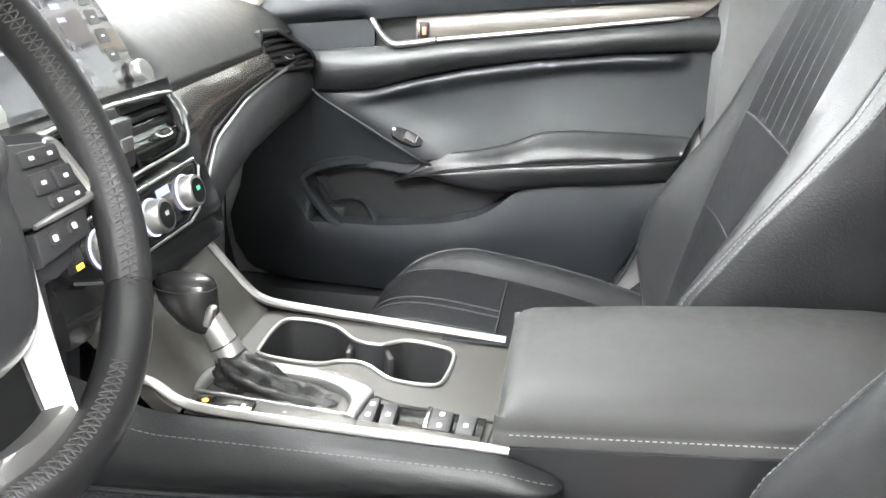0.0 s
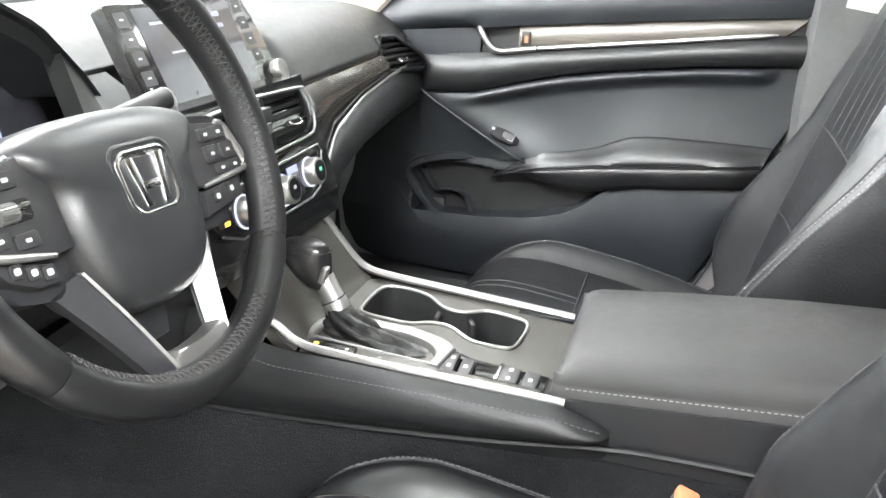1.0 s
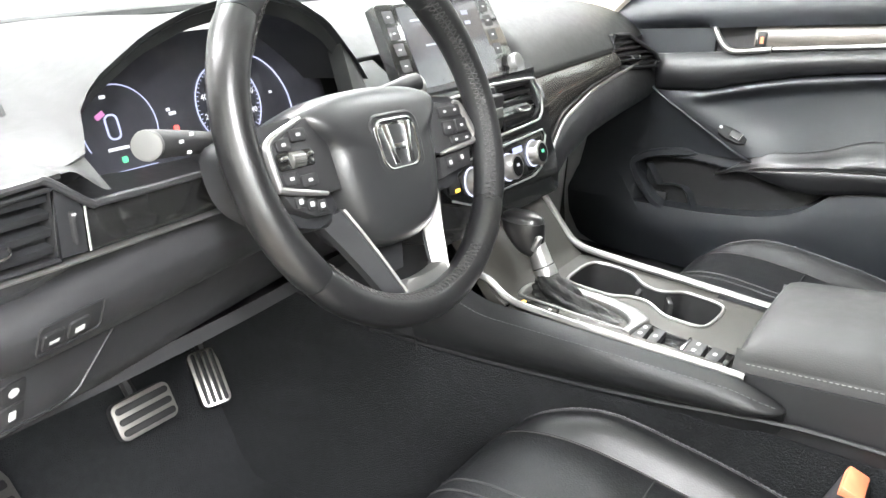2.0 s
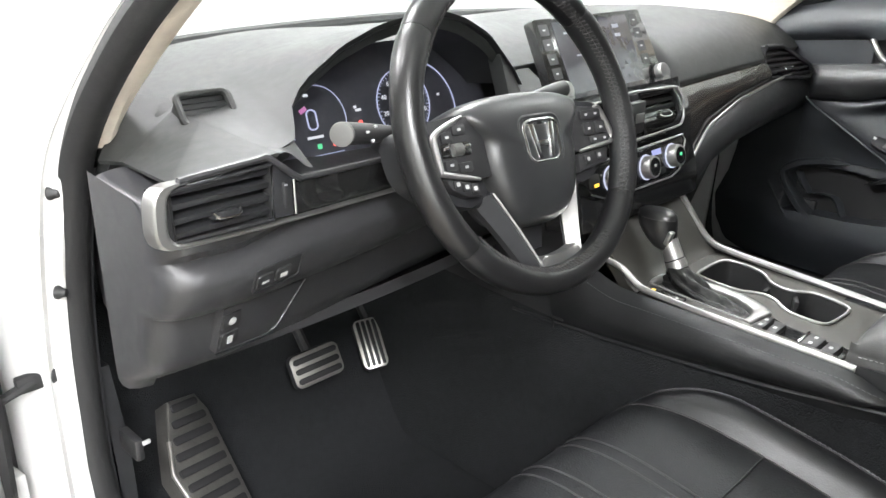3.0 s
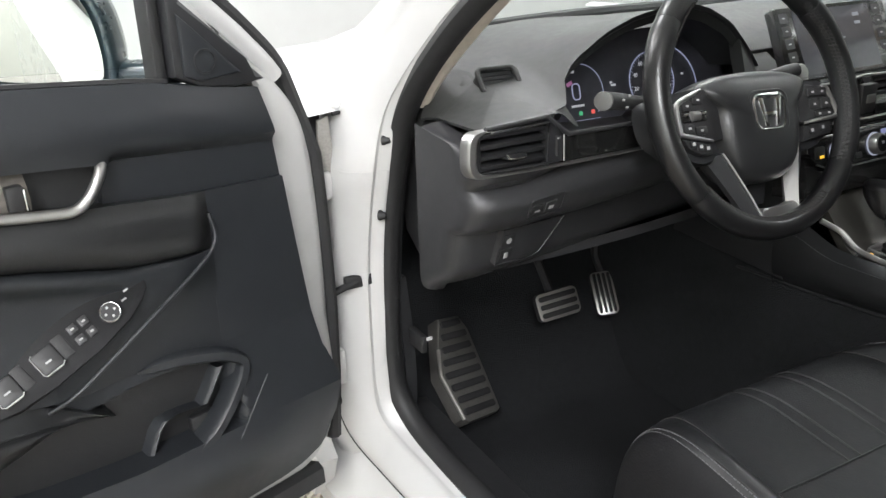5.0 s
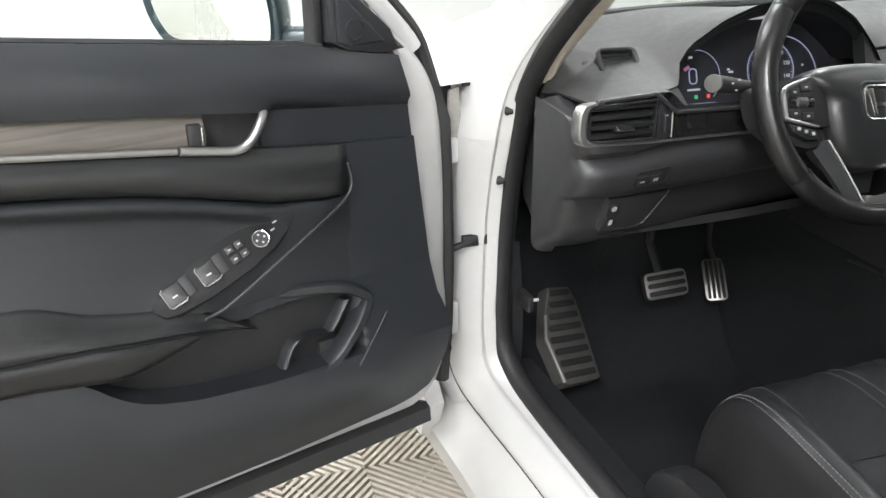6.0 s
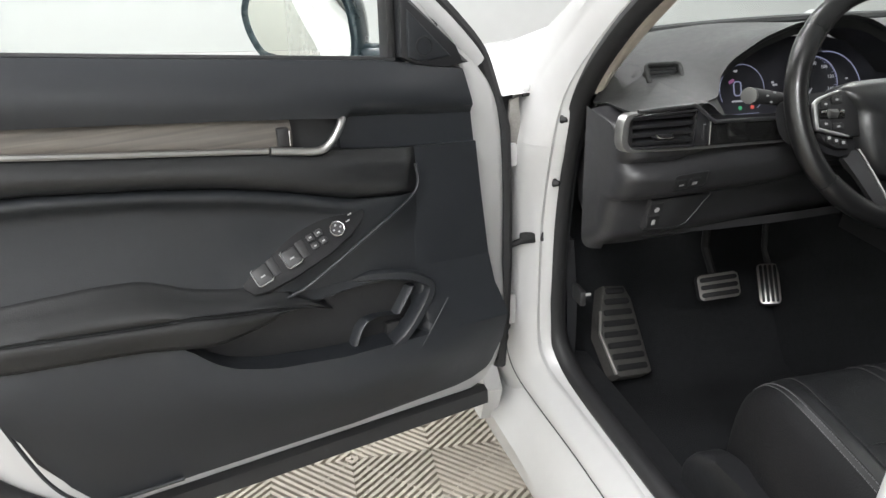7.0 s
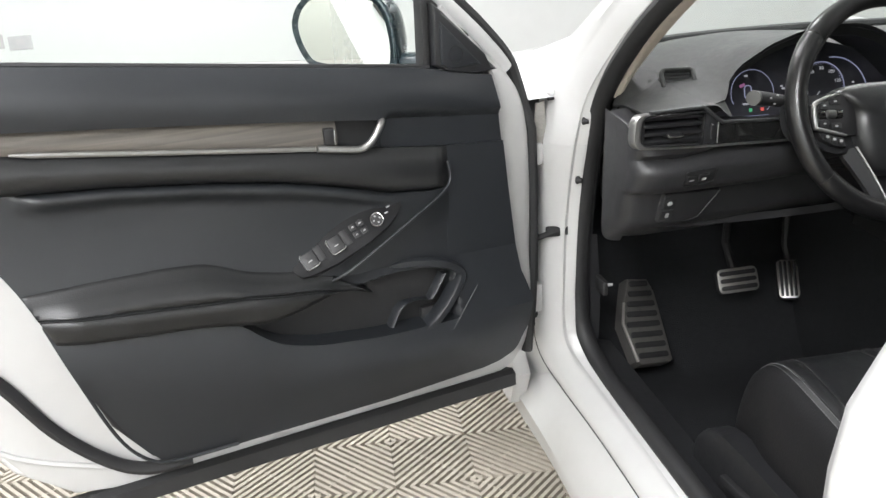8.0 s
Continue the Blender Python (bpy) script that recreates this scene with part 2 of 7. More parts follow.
wall("wall_front", (0.1, 4.1, 1.5), (7.0, 0.2, 3.0), "plain white painted booth wall")
wall("wall_back", (0.1, -4.1, 1.5), (7.0, 0.2, 3.0), "white painted block wall behind the car")
wl = wall("wall_left", (-3.3, 0, 1.5), (0.2, 8.0, 3.0), "grey painted block wall with open joints")
for row in range(5):
    for k in range(-1, 7):
        y0 = -4.0 + k * 1.2 + (0.6 if row % 2 else 0.0)
        a, b = max(-3.99, y0 + 0.006), min(3.99, y0 + 1.194)
        if b - a > 0.05:
            part("wall_block", box((-3.19, (a + b) / 2, 0.3 + row * 0.6), (0.03, b - a, 0.59), 0.004), BLOCK, wl)
wall("wall_right", (3.5, 0, 1.5), (0.2, 8.0, 3.0), "plain white painted booth wall")
tagged(part("ceiling", box((0.1, 0, 3.08), (7.2, 8.4, 0.12)), WALLPAINT), "plain white painted ceiling", "ceiling", kind="structure")


# fixture drawn round each added lamp; no such light is in view
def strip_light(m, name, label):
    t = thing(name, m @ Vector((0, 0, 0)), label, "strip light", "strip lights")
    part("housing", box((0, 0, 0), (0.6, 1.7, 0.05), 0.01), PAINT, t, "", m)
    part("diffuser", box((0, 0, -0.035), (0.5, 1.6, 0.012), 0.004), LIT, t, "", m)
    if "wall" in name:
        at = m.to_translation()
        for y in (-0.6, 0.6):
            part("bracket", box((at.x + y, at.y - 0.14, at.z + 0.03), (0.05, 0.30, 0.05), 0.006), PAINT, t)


LIT = glow("fill_diffuser", (1, 0.98, 0.95), 2.0)
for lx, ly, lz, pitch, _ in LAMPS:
    strip_light(pose(lx, ly, lz, pitch, 0, 90 if pitch else 0), "fill_wall_light" if pitch else "fill_ceiling_light", "added unseen slanted wall strip light, white with a lit diffuser" if pitch else "added unseen ceiling strip light, white with a lit diffuser")

# ---------------- car body ----------------
FLANGE = surface("dusty_grey_primer", (0.24, 0.23, 0.215), 0.7, vary=0.25, patch=20)
BODY = thing("car_body", (0, 0, 0.2), "white painted car body shell with open door aperture", "car body")

# nodes of the front door pillar: height, then x and y of its inner rim and of its outer edge
PILLAR = [
    (0.20, -0.73, 0.40, -0.785, 0.45), (0.28, -0.733, 0.375, -0.80, 0.435), (0.34, -0.735, 0.36, -0.82, 0.43), (0.43, -0.745, 0.350, -0.82, 0.40), (0.52, -0.75, 0.345, -0.82, 0.396), (0.65, -0.75, 0.336, -0.82, 0.396),
    (0.75, -0.75, 0.318, -0.82, 0.368), (0.82, -0.75, 0.295, -0.82, 0.345), (0.91, -0.75, 0.252, -0.795, 0.342), (1.0, -0.748, 0.158, -0.770, 0.265),
    (1.09, -0.742, 0.028, -0.760, 0.135), (1.25, -0.70, -0.215, -0.725, -0.115), (1.38, -0.63, -0.43, -0.655, -0.34),
]


def pillar_ring(node, mirror=1):
    """Section of the hinge pillar: a flat flange beside the seal, a step, the broad face and the outer edge."""
    z, xs, ys, xe, ye = node
    k = smooth(z, 0.85, 1.1)
    fwd = 0.16 - 0.10 * k

    def at(f, out):
        return (xs + (xe - xs) * f, ys + (ye - ys) * f - out)
    r = [(xs, ys), (xs - 0.003, ys - 0.003), at(0.12, 0.008), at(0.30, 0.010), at(0.34, 0.013), at(0.40, 0.0205), at(0.46, 0.022), at(0.70, 0.0215), at(0.86, 0.017), at(0.95, 0.009), (xe, ye), (xe - 0.004, ye + 0.012), (xe + 0.0, ye + fwd), (xs + 0.03, ys + fwd)]
    return [(mirror * x, y, z) for x, y in r]


pts = spline([Vector((n[0], n[1], n[2])) for n in PILLAR], 4)
pts2 = spline([Vector((n[0], n[3], n[4])) for n in PILLAR], 4)
PILLAR_F = [(a.x, a.y, a.z, b.y, b.z) for a, b in zip(pts, pts2)]
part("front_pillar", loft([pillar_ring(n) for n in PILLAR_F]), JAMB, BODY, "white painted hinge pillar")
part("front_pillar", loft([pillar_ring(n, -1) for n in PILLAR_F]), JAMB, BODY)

# rubber seal round the opening
SEAL = [(-0.712, -0.53, 0.372), (-0.712, -0.2, 0.366), (-0.713, 0.1, 0.362), (-0.716, 0.24, 0.365), (-0.724, 0.315, 0.388), (-0.733, 0.352, 0.435)] + [(x + 0.010, y + 0.008, z) for z, x, y, _, _ in PILLAR if z > 0.5]
part("door_seal", tube(spline(SEAL, 6), 0.0185, 10, flat=0.8), RUBBER, BODY, "black rubber door seal")
part("pillar_trim", loft([[(x + 0.012, y - 0.002, z), (x + 0.030, y + 0.004, z), (x + 0.044, y + 0.032 + 0.018 * smooth(0.9 - z, 0, 0.1), z), (x + 0.048 + 0.016 * smooth(0.9 - z, 0, 0.1), y + 0.1, z), (x + 0.01, y + 0.1, z)] for z, x, y, _, _ in PILLAR_F[8:] if z < 0.905]), PLASTIC, BODY, "black inner pillar trim")
for sx in (1, -1):
    part("pillar_cover", loft([[(sx * (x + 0.022), y + 0.012, z), (sx * (x + 0.030), y + 0.001, z), (sx * (x + 0.036 + 0.004 * smooth(z, 0.9, 1.1)), y - 0.002, z), (sx * (x + 0.044 + 0.010 * smooth(z, 0.9, 1.05)), y + 0.006, z), (sx * (x + 0.066), y + 0.11, z), (sx * (x + 0.02), y + 0.11, z)] for z, x, y, _, _ in PILLAR_F if z > 0.895]), BEIGE, BODY, "beige fabric pillar cover")

# sill
SILL = [(-0.60, 0.27), (-0.635, 0.335), (-0.70, 0.352), (-0.705, 0.30), (-0.62, 0.2)]
part("sill_trim", loft([[(x, y, z) for x, z in SILL] for y in (0.44, 0.3, 0.0, -0.3, -0.55)]), PLASTIC, BODY, "black plastic scuff plate")


def sill_ring(y):
    k = smooth(y, 0.2, 0.52)
    o = -0.012 * max(0, y)
    return [(-0.70, y, 0.35), (-0.722 - 0.01 * k, y, 0.352 + 0.02 * k), (-0.742 - 0.02 * k, y, 0.342 + 0.02 * k), (-0.764 - 0.012 * k, y, 0.312), (-0.768 - 0.012 * k, y, 0.306), (-0.774 - 0.012 * k, y, 0.306),
            (-0.80 - 0.01 * k, y, 0.268), (-0.826 - 0.015 * k + o, y, 0.215 + 0.015 * k), (-0.822 - 0.015 * k, y, 0.17), (-0.76, y, 0.15), (-0.66, y, 0.17)]


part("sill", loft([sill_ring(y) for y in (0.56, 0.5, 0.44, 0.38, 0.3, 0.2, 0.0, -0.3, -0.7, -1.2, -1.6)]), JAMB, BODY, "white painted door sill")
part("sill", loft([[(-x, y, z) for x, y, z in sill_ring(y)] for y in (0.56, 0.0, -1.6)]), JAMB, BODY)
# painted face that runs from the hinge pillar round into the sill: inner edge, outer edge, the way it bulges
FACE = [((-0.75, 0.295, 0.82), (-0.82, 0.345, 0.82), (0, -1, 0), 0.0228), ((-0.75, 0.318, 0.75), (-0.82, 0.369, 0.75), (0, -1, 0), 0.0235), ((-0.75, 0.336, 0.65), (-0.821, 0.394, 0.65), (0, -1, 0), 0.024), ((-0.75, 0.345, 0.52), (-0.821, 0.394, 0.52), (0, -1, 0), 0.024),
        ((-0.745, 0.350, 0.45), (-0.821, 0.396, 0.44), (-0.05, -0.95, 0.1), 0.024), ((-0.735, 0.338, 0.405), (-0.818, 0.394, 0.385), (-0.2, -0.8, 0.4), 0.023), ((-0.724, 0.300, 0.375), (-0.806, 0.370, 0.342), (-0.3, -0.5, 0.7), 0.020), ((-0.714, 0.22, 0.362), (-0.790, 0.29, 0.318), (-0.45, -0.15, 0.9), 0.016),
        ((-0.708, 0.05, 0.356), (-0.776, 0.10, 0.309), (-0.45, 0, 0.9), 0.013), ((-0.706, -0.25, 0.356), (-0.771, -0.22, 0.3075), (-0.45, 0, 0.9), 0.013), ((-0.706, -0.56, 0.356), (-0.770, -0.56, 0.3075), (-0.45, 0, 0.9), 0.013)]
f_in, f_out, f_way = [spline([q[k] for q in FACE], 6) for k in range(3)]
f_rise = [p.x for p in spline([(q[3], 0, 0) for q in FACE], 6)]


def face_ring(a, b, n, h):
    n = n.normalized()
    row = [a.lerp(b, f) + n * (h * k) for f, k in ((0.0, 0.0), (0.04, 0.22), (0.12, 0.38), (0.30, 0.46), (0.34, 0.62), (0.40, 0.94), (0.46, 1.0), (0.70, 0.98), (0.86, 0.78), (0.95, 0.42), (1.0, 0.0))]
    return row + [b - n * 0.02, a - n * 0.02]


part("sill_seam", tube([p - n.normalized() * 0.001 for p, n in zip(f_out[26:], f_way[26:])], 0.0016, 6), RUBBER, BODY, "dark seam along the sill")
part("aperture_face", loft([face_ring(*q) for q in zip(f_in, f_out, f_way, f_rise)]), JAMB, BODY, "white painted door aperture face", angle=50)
# bracket at the sill's front end
part("fender_flange", prism([(0.40, 0.30), (0.47, 0.355), (0.53, 0.38), (0.56, 0.30), (0.54, 0.2), (0.44, 0.21)], -0.862, -0.826, 0.004, Matrix(((0, 0, 1, 0), (1, 0, 0, 0), (0, 1, 0, 0), (0, 0, 0, 1)))), JAMB, BODY)

# middle pillar with the closed rear quarter behind it
def bpillar_ring(z):
    x = -0.815 + 0.20 * smooth(z, 0.75, 1.5) + 0.02 * smooth(0.5 - z, 0, 0.3)
    y0 = -0.518 - 0.05 * smooth(z, 0.72, 0.95) - 0.12 * smooth(z, 0.9, 1.5)
    return [(x + 0.09, y0 - 0.01, z), (x + 0.055, y0 + 0.006, z), (x + 0.022, y0 + 0.004, z), (x + 0.004, y0 - 0.008, z), (x - 0.004, y0 - 0.03, z), (x - 0.006, y0 - 0.1, z), (x - 0.004, y0 - 0.9, z), (x + 0.12, y0 - 0.9, z)]


part("middle_pillar", loft([bpillar_ring(0.34 + 1.04 * k / 14) for k in range(15)]), PAINT, BODY, "white painted middle pillar")
part("pillar_lining", loft([[(0.672, -0.548, z), (0.735, -0.535, z), (0.74, -1.3, z), (0.68, -1.3, z)] for z in (0.26, 0.6, 0.9, 1.1, 1.34)]), GREYLINING, BODY, "grey plastic middle pillar lining")
part("middle_pillar", loft([[(-x, y, z) for x, y, z in bpillar_ring(0.34 + 1.04 * k / 6)] for k in range(7)]), PAINT, BODY)

part("sill_cover", loft([[(0.690, y, 0.22), (0.698, y, 0.37), (0.712, y, 0.402), (0.735, y, 0.414), (0.762, y, 0.410), (0.762, y, 0.22)] for y in np.linspace(0.60, -0.53, 8)]), PLASTIC, BODY, "black plastic sill cover")

# unseen roof, added rear panel, floor pan and firewall close the cabin to light
part("roof", grid(lambda u, v: (-0.66 + 1.32 * u, -0.40 - 1.2 * v, 1.37 + 0.06 * math.sin(math.pi * u) + 0.02 * math.sin(math.pi * v)), 12, 6, thick=(0, 0, 0.03)), PAINT, BODY)
part("headliner", grid(lambda u, v: (-0.64 + 1.28 * u, -0.42 - 1.16 * v, 1.345 + 0.05 * math.sin(math.pi * u)), 12, 4, thick=(0, 0, 0.012)), BEIGE, BODY)
part("floor_pan", box((0, -0.6, 0.2), (1.4, 2.0, 0.03)), PLASTIC, BODY)
part("rear_closure", box((0, -1.58, 0.75), (1.4, 0.03, 1.15)), CARPET, BODY)
part("firewall", box((0, 0.70, 0.53), (1.4, 0.03, 0.66)), CARPET, BODY)


def hood_pt(u, v):
    x = -0.74 + 1.48 * u
    return (x, 0.78 + 0.95 * v, 0.905 - 0.02 * abs(2 * u - 1) ** 2.2 + 0.012 * math.sin(math.pi * u) - 0.13 * v ** 1.7)


part("hood", grid(hood_pt, 24, 12, thick=(0, 0, -0.03)), PAINT, BODY, "white painted hood")


def fender_pt(sx):
    def f(u, v):
        y = 0.47 + 1.25 * v
        a = radians(100 * u - 8)
        return (sx * (0.755 + 0.12 * math.sin(max(0, a)) - 0.02 * v), y, 0.80 + 0.105 * math.cos(a) - 0.06 * smooth(v, 0.2, 1.0) - 0.0 * u - (0.35 * max(0, u - 0.75) * 4 if u > 0.75 else 0))
    return f


for sx in (-1, 1):
    part("fender", grid(fender_pt(sx), 24, 10, thick=(-sx * 0.03, 0, -0.01)), PAINT, BODY, "white painted front fender")
part("fender_corner", loft([[(-0.853, 0.330 - d, 0.902), (-0.800, 0.352 - d, 0.901), (-0.783, 0.350 - d, 0.908), (-0.758, 0.284 - d, 0.988), (-0.735, 0.40, 1.005), (-0.80, 0.56, 0.945), (-0.865, 0.56, 0.905)] for d in (0.0, 0.005)]), PAINT, BODY, "white painted fender corner", angle=20)
part("fender_gap", tube(spline([(-0.812, 0.346, 0.897), (-0.781, 0.349, 0.902), (-0.768, 0.318, 0.945), (-0.752, 0.275, 0.992)], 4), 0.0030, 6), RUBBER, BODY, "dark gap beside the fender")
part("fender_bolt", lathe([(0.008, 0.0), (0.008, 0.003), (0.005, 0.006)], 14, frame_of((-0.808, 0.343, 0.911), (1, 0.2, 0), (0, 0, 1))), PAINT, BODY, "white painted bolt head")
part("cowl", box((0, 0.735, 0.87), (1.0, 0.09, 0.03), 0.008), PLASTIC, BODY, "black plastic windscreen cowl")
# black block put in for the shade of the hinge gap
part("hinge_gap_shade", box((-0.842, 0.40, 0.67), (0.05, 0.05, 0.46), 0.008), RUBBER, BODY)
part("fender_flange", prism([(-0.838, 0.815), (-0.820, 0.80), (-0.814, 0.85), (-0.818, 0.895), (-0.834, 0.89)], 0.0, 0.006, 0.002, frame_of((0, 0.352, 0), (1, 0, 0), (0, 0, 1))), FLANGE, BODY, "dusty grey fender flange")
for hz, hh in ((0.796, 0.042), (0.503, 0.06)):
    part("hinge", prism(rounded(0.032, hh, 0.006), 0.0, 0.03, 0.004, frame_of((-0.840, 0.370, hz), (1, 0.15, 0), (0, 0, 1))), JAMB, BODY, "white painted door hinge")
for hz in (0.745, 0.69, 0.60, 0.565):
    part("hinge_plug", lathe([(0.010, 0.0), (0.010, 0.004), (0.006, 0.006)], 14, frame_of((-0.838, 0.376, hz), (1, 0.15, 0), (0, 0, 1))), PLASTIC, BODY)
ws = loft([[(-0.58, 0.70, 0.925), (0.58, 0.70, 0.925), (0.58, -0.40, 1.372), (-0.58, -0.40, 1.372)], [(-0.58, 0.704, 0.93), (0.58, 0.704, 0.93), (0.58, -0.396, 1.377), (-0.58, -0.396, 1.377)]])
windshield = part("windscreen", ws, GLASS, BODY, "clear windscreen glass")
windshield.visible_shadow = False

# bolts and door check on the hinge pillar
for by, bz in ((0.29, 0.866), (0.317, 0.749)):
    m = frame_of((-0.764, by - 0.003, bz), (0.75, 0.66, 0), (0, 0, 1))
    part("bolt", lathe([(0.0075, 0), (0.0075, 0.003), (0.0055, 0.006), (0.0045, 0.011), (0.001, 0.012)], 10, m), RUBBER, BODY, "dark bolt head")
chk = tube([(-0.776, 0.352, 0.642), (-0.80, 0.346, 0.638), (-0.85, 0.345, 0.624), (-0.90, 0.34, 0.61)], [0.007, 0.006, 0.0055, 0.0055], 8)
lathe([(0.013, -0.003), (0.013, 0.006), (0.009, 0.012)], 12, frame_of((-0.776, 0.353, 0.64), (0.75, 0.66, 0), (0, 0, 1)), chk)
box((-0.795, 0.348, 0.639), (0.035, 0.012, 0.02), 0.003, None, chk)
part("door_check", chk, RUBBER, BODY, "black steel door check strap")


# ---------------- carpet and footwell ----------------
def carpet_pt(u, v):
    x = -0.70 + 1.40 * u
    y = -1.5 + 2.14 * v
    z = 0.235 + 0.4 * smooth(y, 0.40, 0.72) + 0.004 * noise.noise((x * 9, y * 9, 0))
    return (x, y, z)


carpet = part("carpet", grid(carpet_pt, 40, 60, thick=(0, 0, -0.02)), CARPET)
tagged(carpet, "black car floor carpet with toe board", "carpet")


def mat_pt(u, v):
    x, y = -0.66 + 0.46 * u, -0.10 + 0.42 * v
    return (x, y, 0.249 + 0.003 * noise.noise((x * 12, y * 12, 3)))


fm = part("floor_mat", grid(mat_pt, 24, 24, thick=(0, 0, -0.008)), CARPET)
tagged(fm, "black carpet floor mat in the driver footwell", "floor mat")
kick = part("kick_panel", grid(lambda u, v: (-0.704 + 0.012 * math.sin(math.pi * v), 0.36 + 0.3 * u, 0.26 + 0.36 * v), 8, 8, thick=(-0.02, 0, 0)), PLASTIC)
tagged(kick, "black plastic kick panel beside the foot rest", "trim panel", kind="structure")

# hood release lever
rel = thing("hood_release", (-0.69, 0.325, 0.53), "black hood release lever with white symbol", "lever")
part("lever", box((-0.702, 0.330, 0.522), (0.012, 0.045, 0.030), 0.004), RUBBER, rel)
part("symbol", box((-0.694, 0.306, 0.532), (0.010, 0.003, 0.006), 0.001), MARK, rel)


def pedal(name, label, c, ax, ay, w, h, bars, along, stem):
    """A metal-faced pedal with rubber bars; ax, ay its face's axes; bars run along 'x' or 'y'."""
    t = thing(name, c, label, "pedal")
    m = frame_of(c, ax, ay)
    part("pad", prism(rounded(w, h, 0.012), -0.012, 0.0, 0.004, m), RUBBER, t, "black rubber pedal pad")
    part("face", prism(rounded(w - 0.002, h - 0.002, 0.011), 0.0, 0.0025, 0.001, m), STEEL, t, "brushed metal pedal face")
    for k in range(bars):
        f = (k + 0.5) / bars - 0.5
        bw = 0.52 * (h if along == "x" else w) / bars
        sh = rounded(w * 0.88, bw, bw * 0.45) if along == "x" else rounded(bw, h * 0.9, bw * 0.45)
        off = Matrix.Translation((0, f * h * 0.86, 0)) if along == "x" else Matrix.Translation((f * w * 0.82, 0, 0))
        part("grip_bar", prism(sh, 0.002, 0.0055, 0.001, m @ off), RUBBER, t)
    part("arm", tube(stem, 0.009, 8), RUBBER, t, "black steel pedal arm")
    return t


pedal("brake_pedal", "brushed metal brake pedal with black rubber bars", (-0.334, 0.452, 0.440), (1, -0.06, 0.05), (0.03, 0.25, 0.5), 0.094, 0.056, 3, "x",
      [(-0.328, 0.475, 0.434), (-0.328, 0.53, 0.50), (-0.33, 0.52, 0.64)])
pedal("accelerator_pedal", "brushed metal accelerator pedal with black rubber bars", (-0.176, 0.503, 0.403), (0.95, -0.42, 0.1), (0.06, 0.6, 0.62), 0.048, 0.096, 4, "y",
      [(-0.155, 0.525, 0.41), (-0.15, 0.57, 0.46), (-0.15, 0.58, 0.60)])

fr = thing("foot_rest", (-0.56, 0.43, 0.37), "slanted metal foot rest with dark rubber bars", "foot rest")
WORN = surface("worn_foot_plate", (0.16, 0.155, 0.145), 0.5, metal=0.7, grain=250, bump=0.1, vary=0.25, patch=30, rvary=0.1)
FR = frame_of((-0.549, 0.442, 0.374), (1, 0.3, -0.2), (0, 0.7, 0.72))
part("plate", prism([(-0.021, 0.098), (0.036, 0.096), (0.046, 0.066), (0.038, -0.094), (0.028, -0.099), (-0.052, -0.099), (-0.062, -0.090), (-0.071, -0.006), (-0.050, 0.041)], -0.03, 0.0, 0.004, FR), WORN, fr, "grey metal foot plate")
for k in range(8):
    y = 0.084 - k * 0.0235
    lo = float(np.interp(y, [-0.099, -0.006, 0.041, 0.098], [-0.052, -0.062, -0.042, -0.014]))
    hi = float(np.interp(y, [-0.099, 0.066, 0.096], [0.026, 0.034, 0.028]))
    part("grip_bar", prism(rounded(hi - lo, 0.0125, 0.004), -0.001, 0.004, 0.0012, FR @ Matrix.Translation(((lo + hi) / 2, y, 0))), RUBBER, fr)
part("edge", tube([FR @ Vector(q) for q in ((-0.061, -0.092, 0.0), (-0.071, -0.006, 0.0), (-0.051, 0.041, 0.0))], 0.0034, 8), STEEL, fr, "worn metal edge")


# ---------------- steering wheel ----------------
WC = Vector((-0.373, 0.0, 0.934))
TILT = radians(22)
WM = Matrix(((1, 0, 0, WC.x), (0, math.sin(TILT), -math.cos(TILT), WC.y), (0, math.cos(TILT), math.sin(TILT), WC.z), (0, 0, 0, 1)))


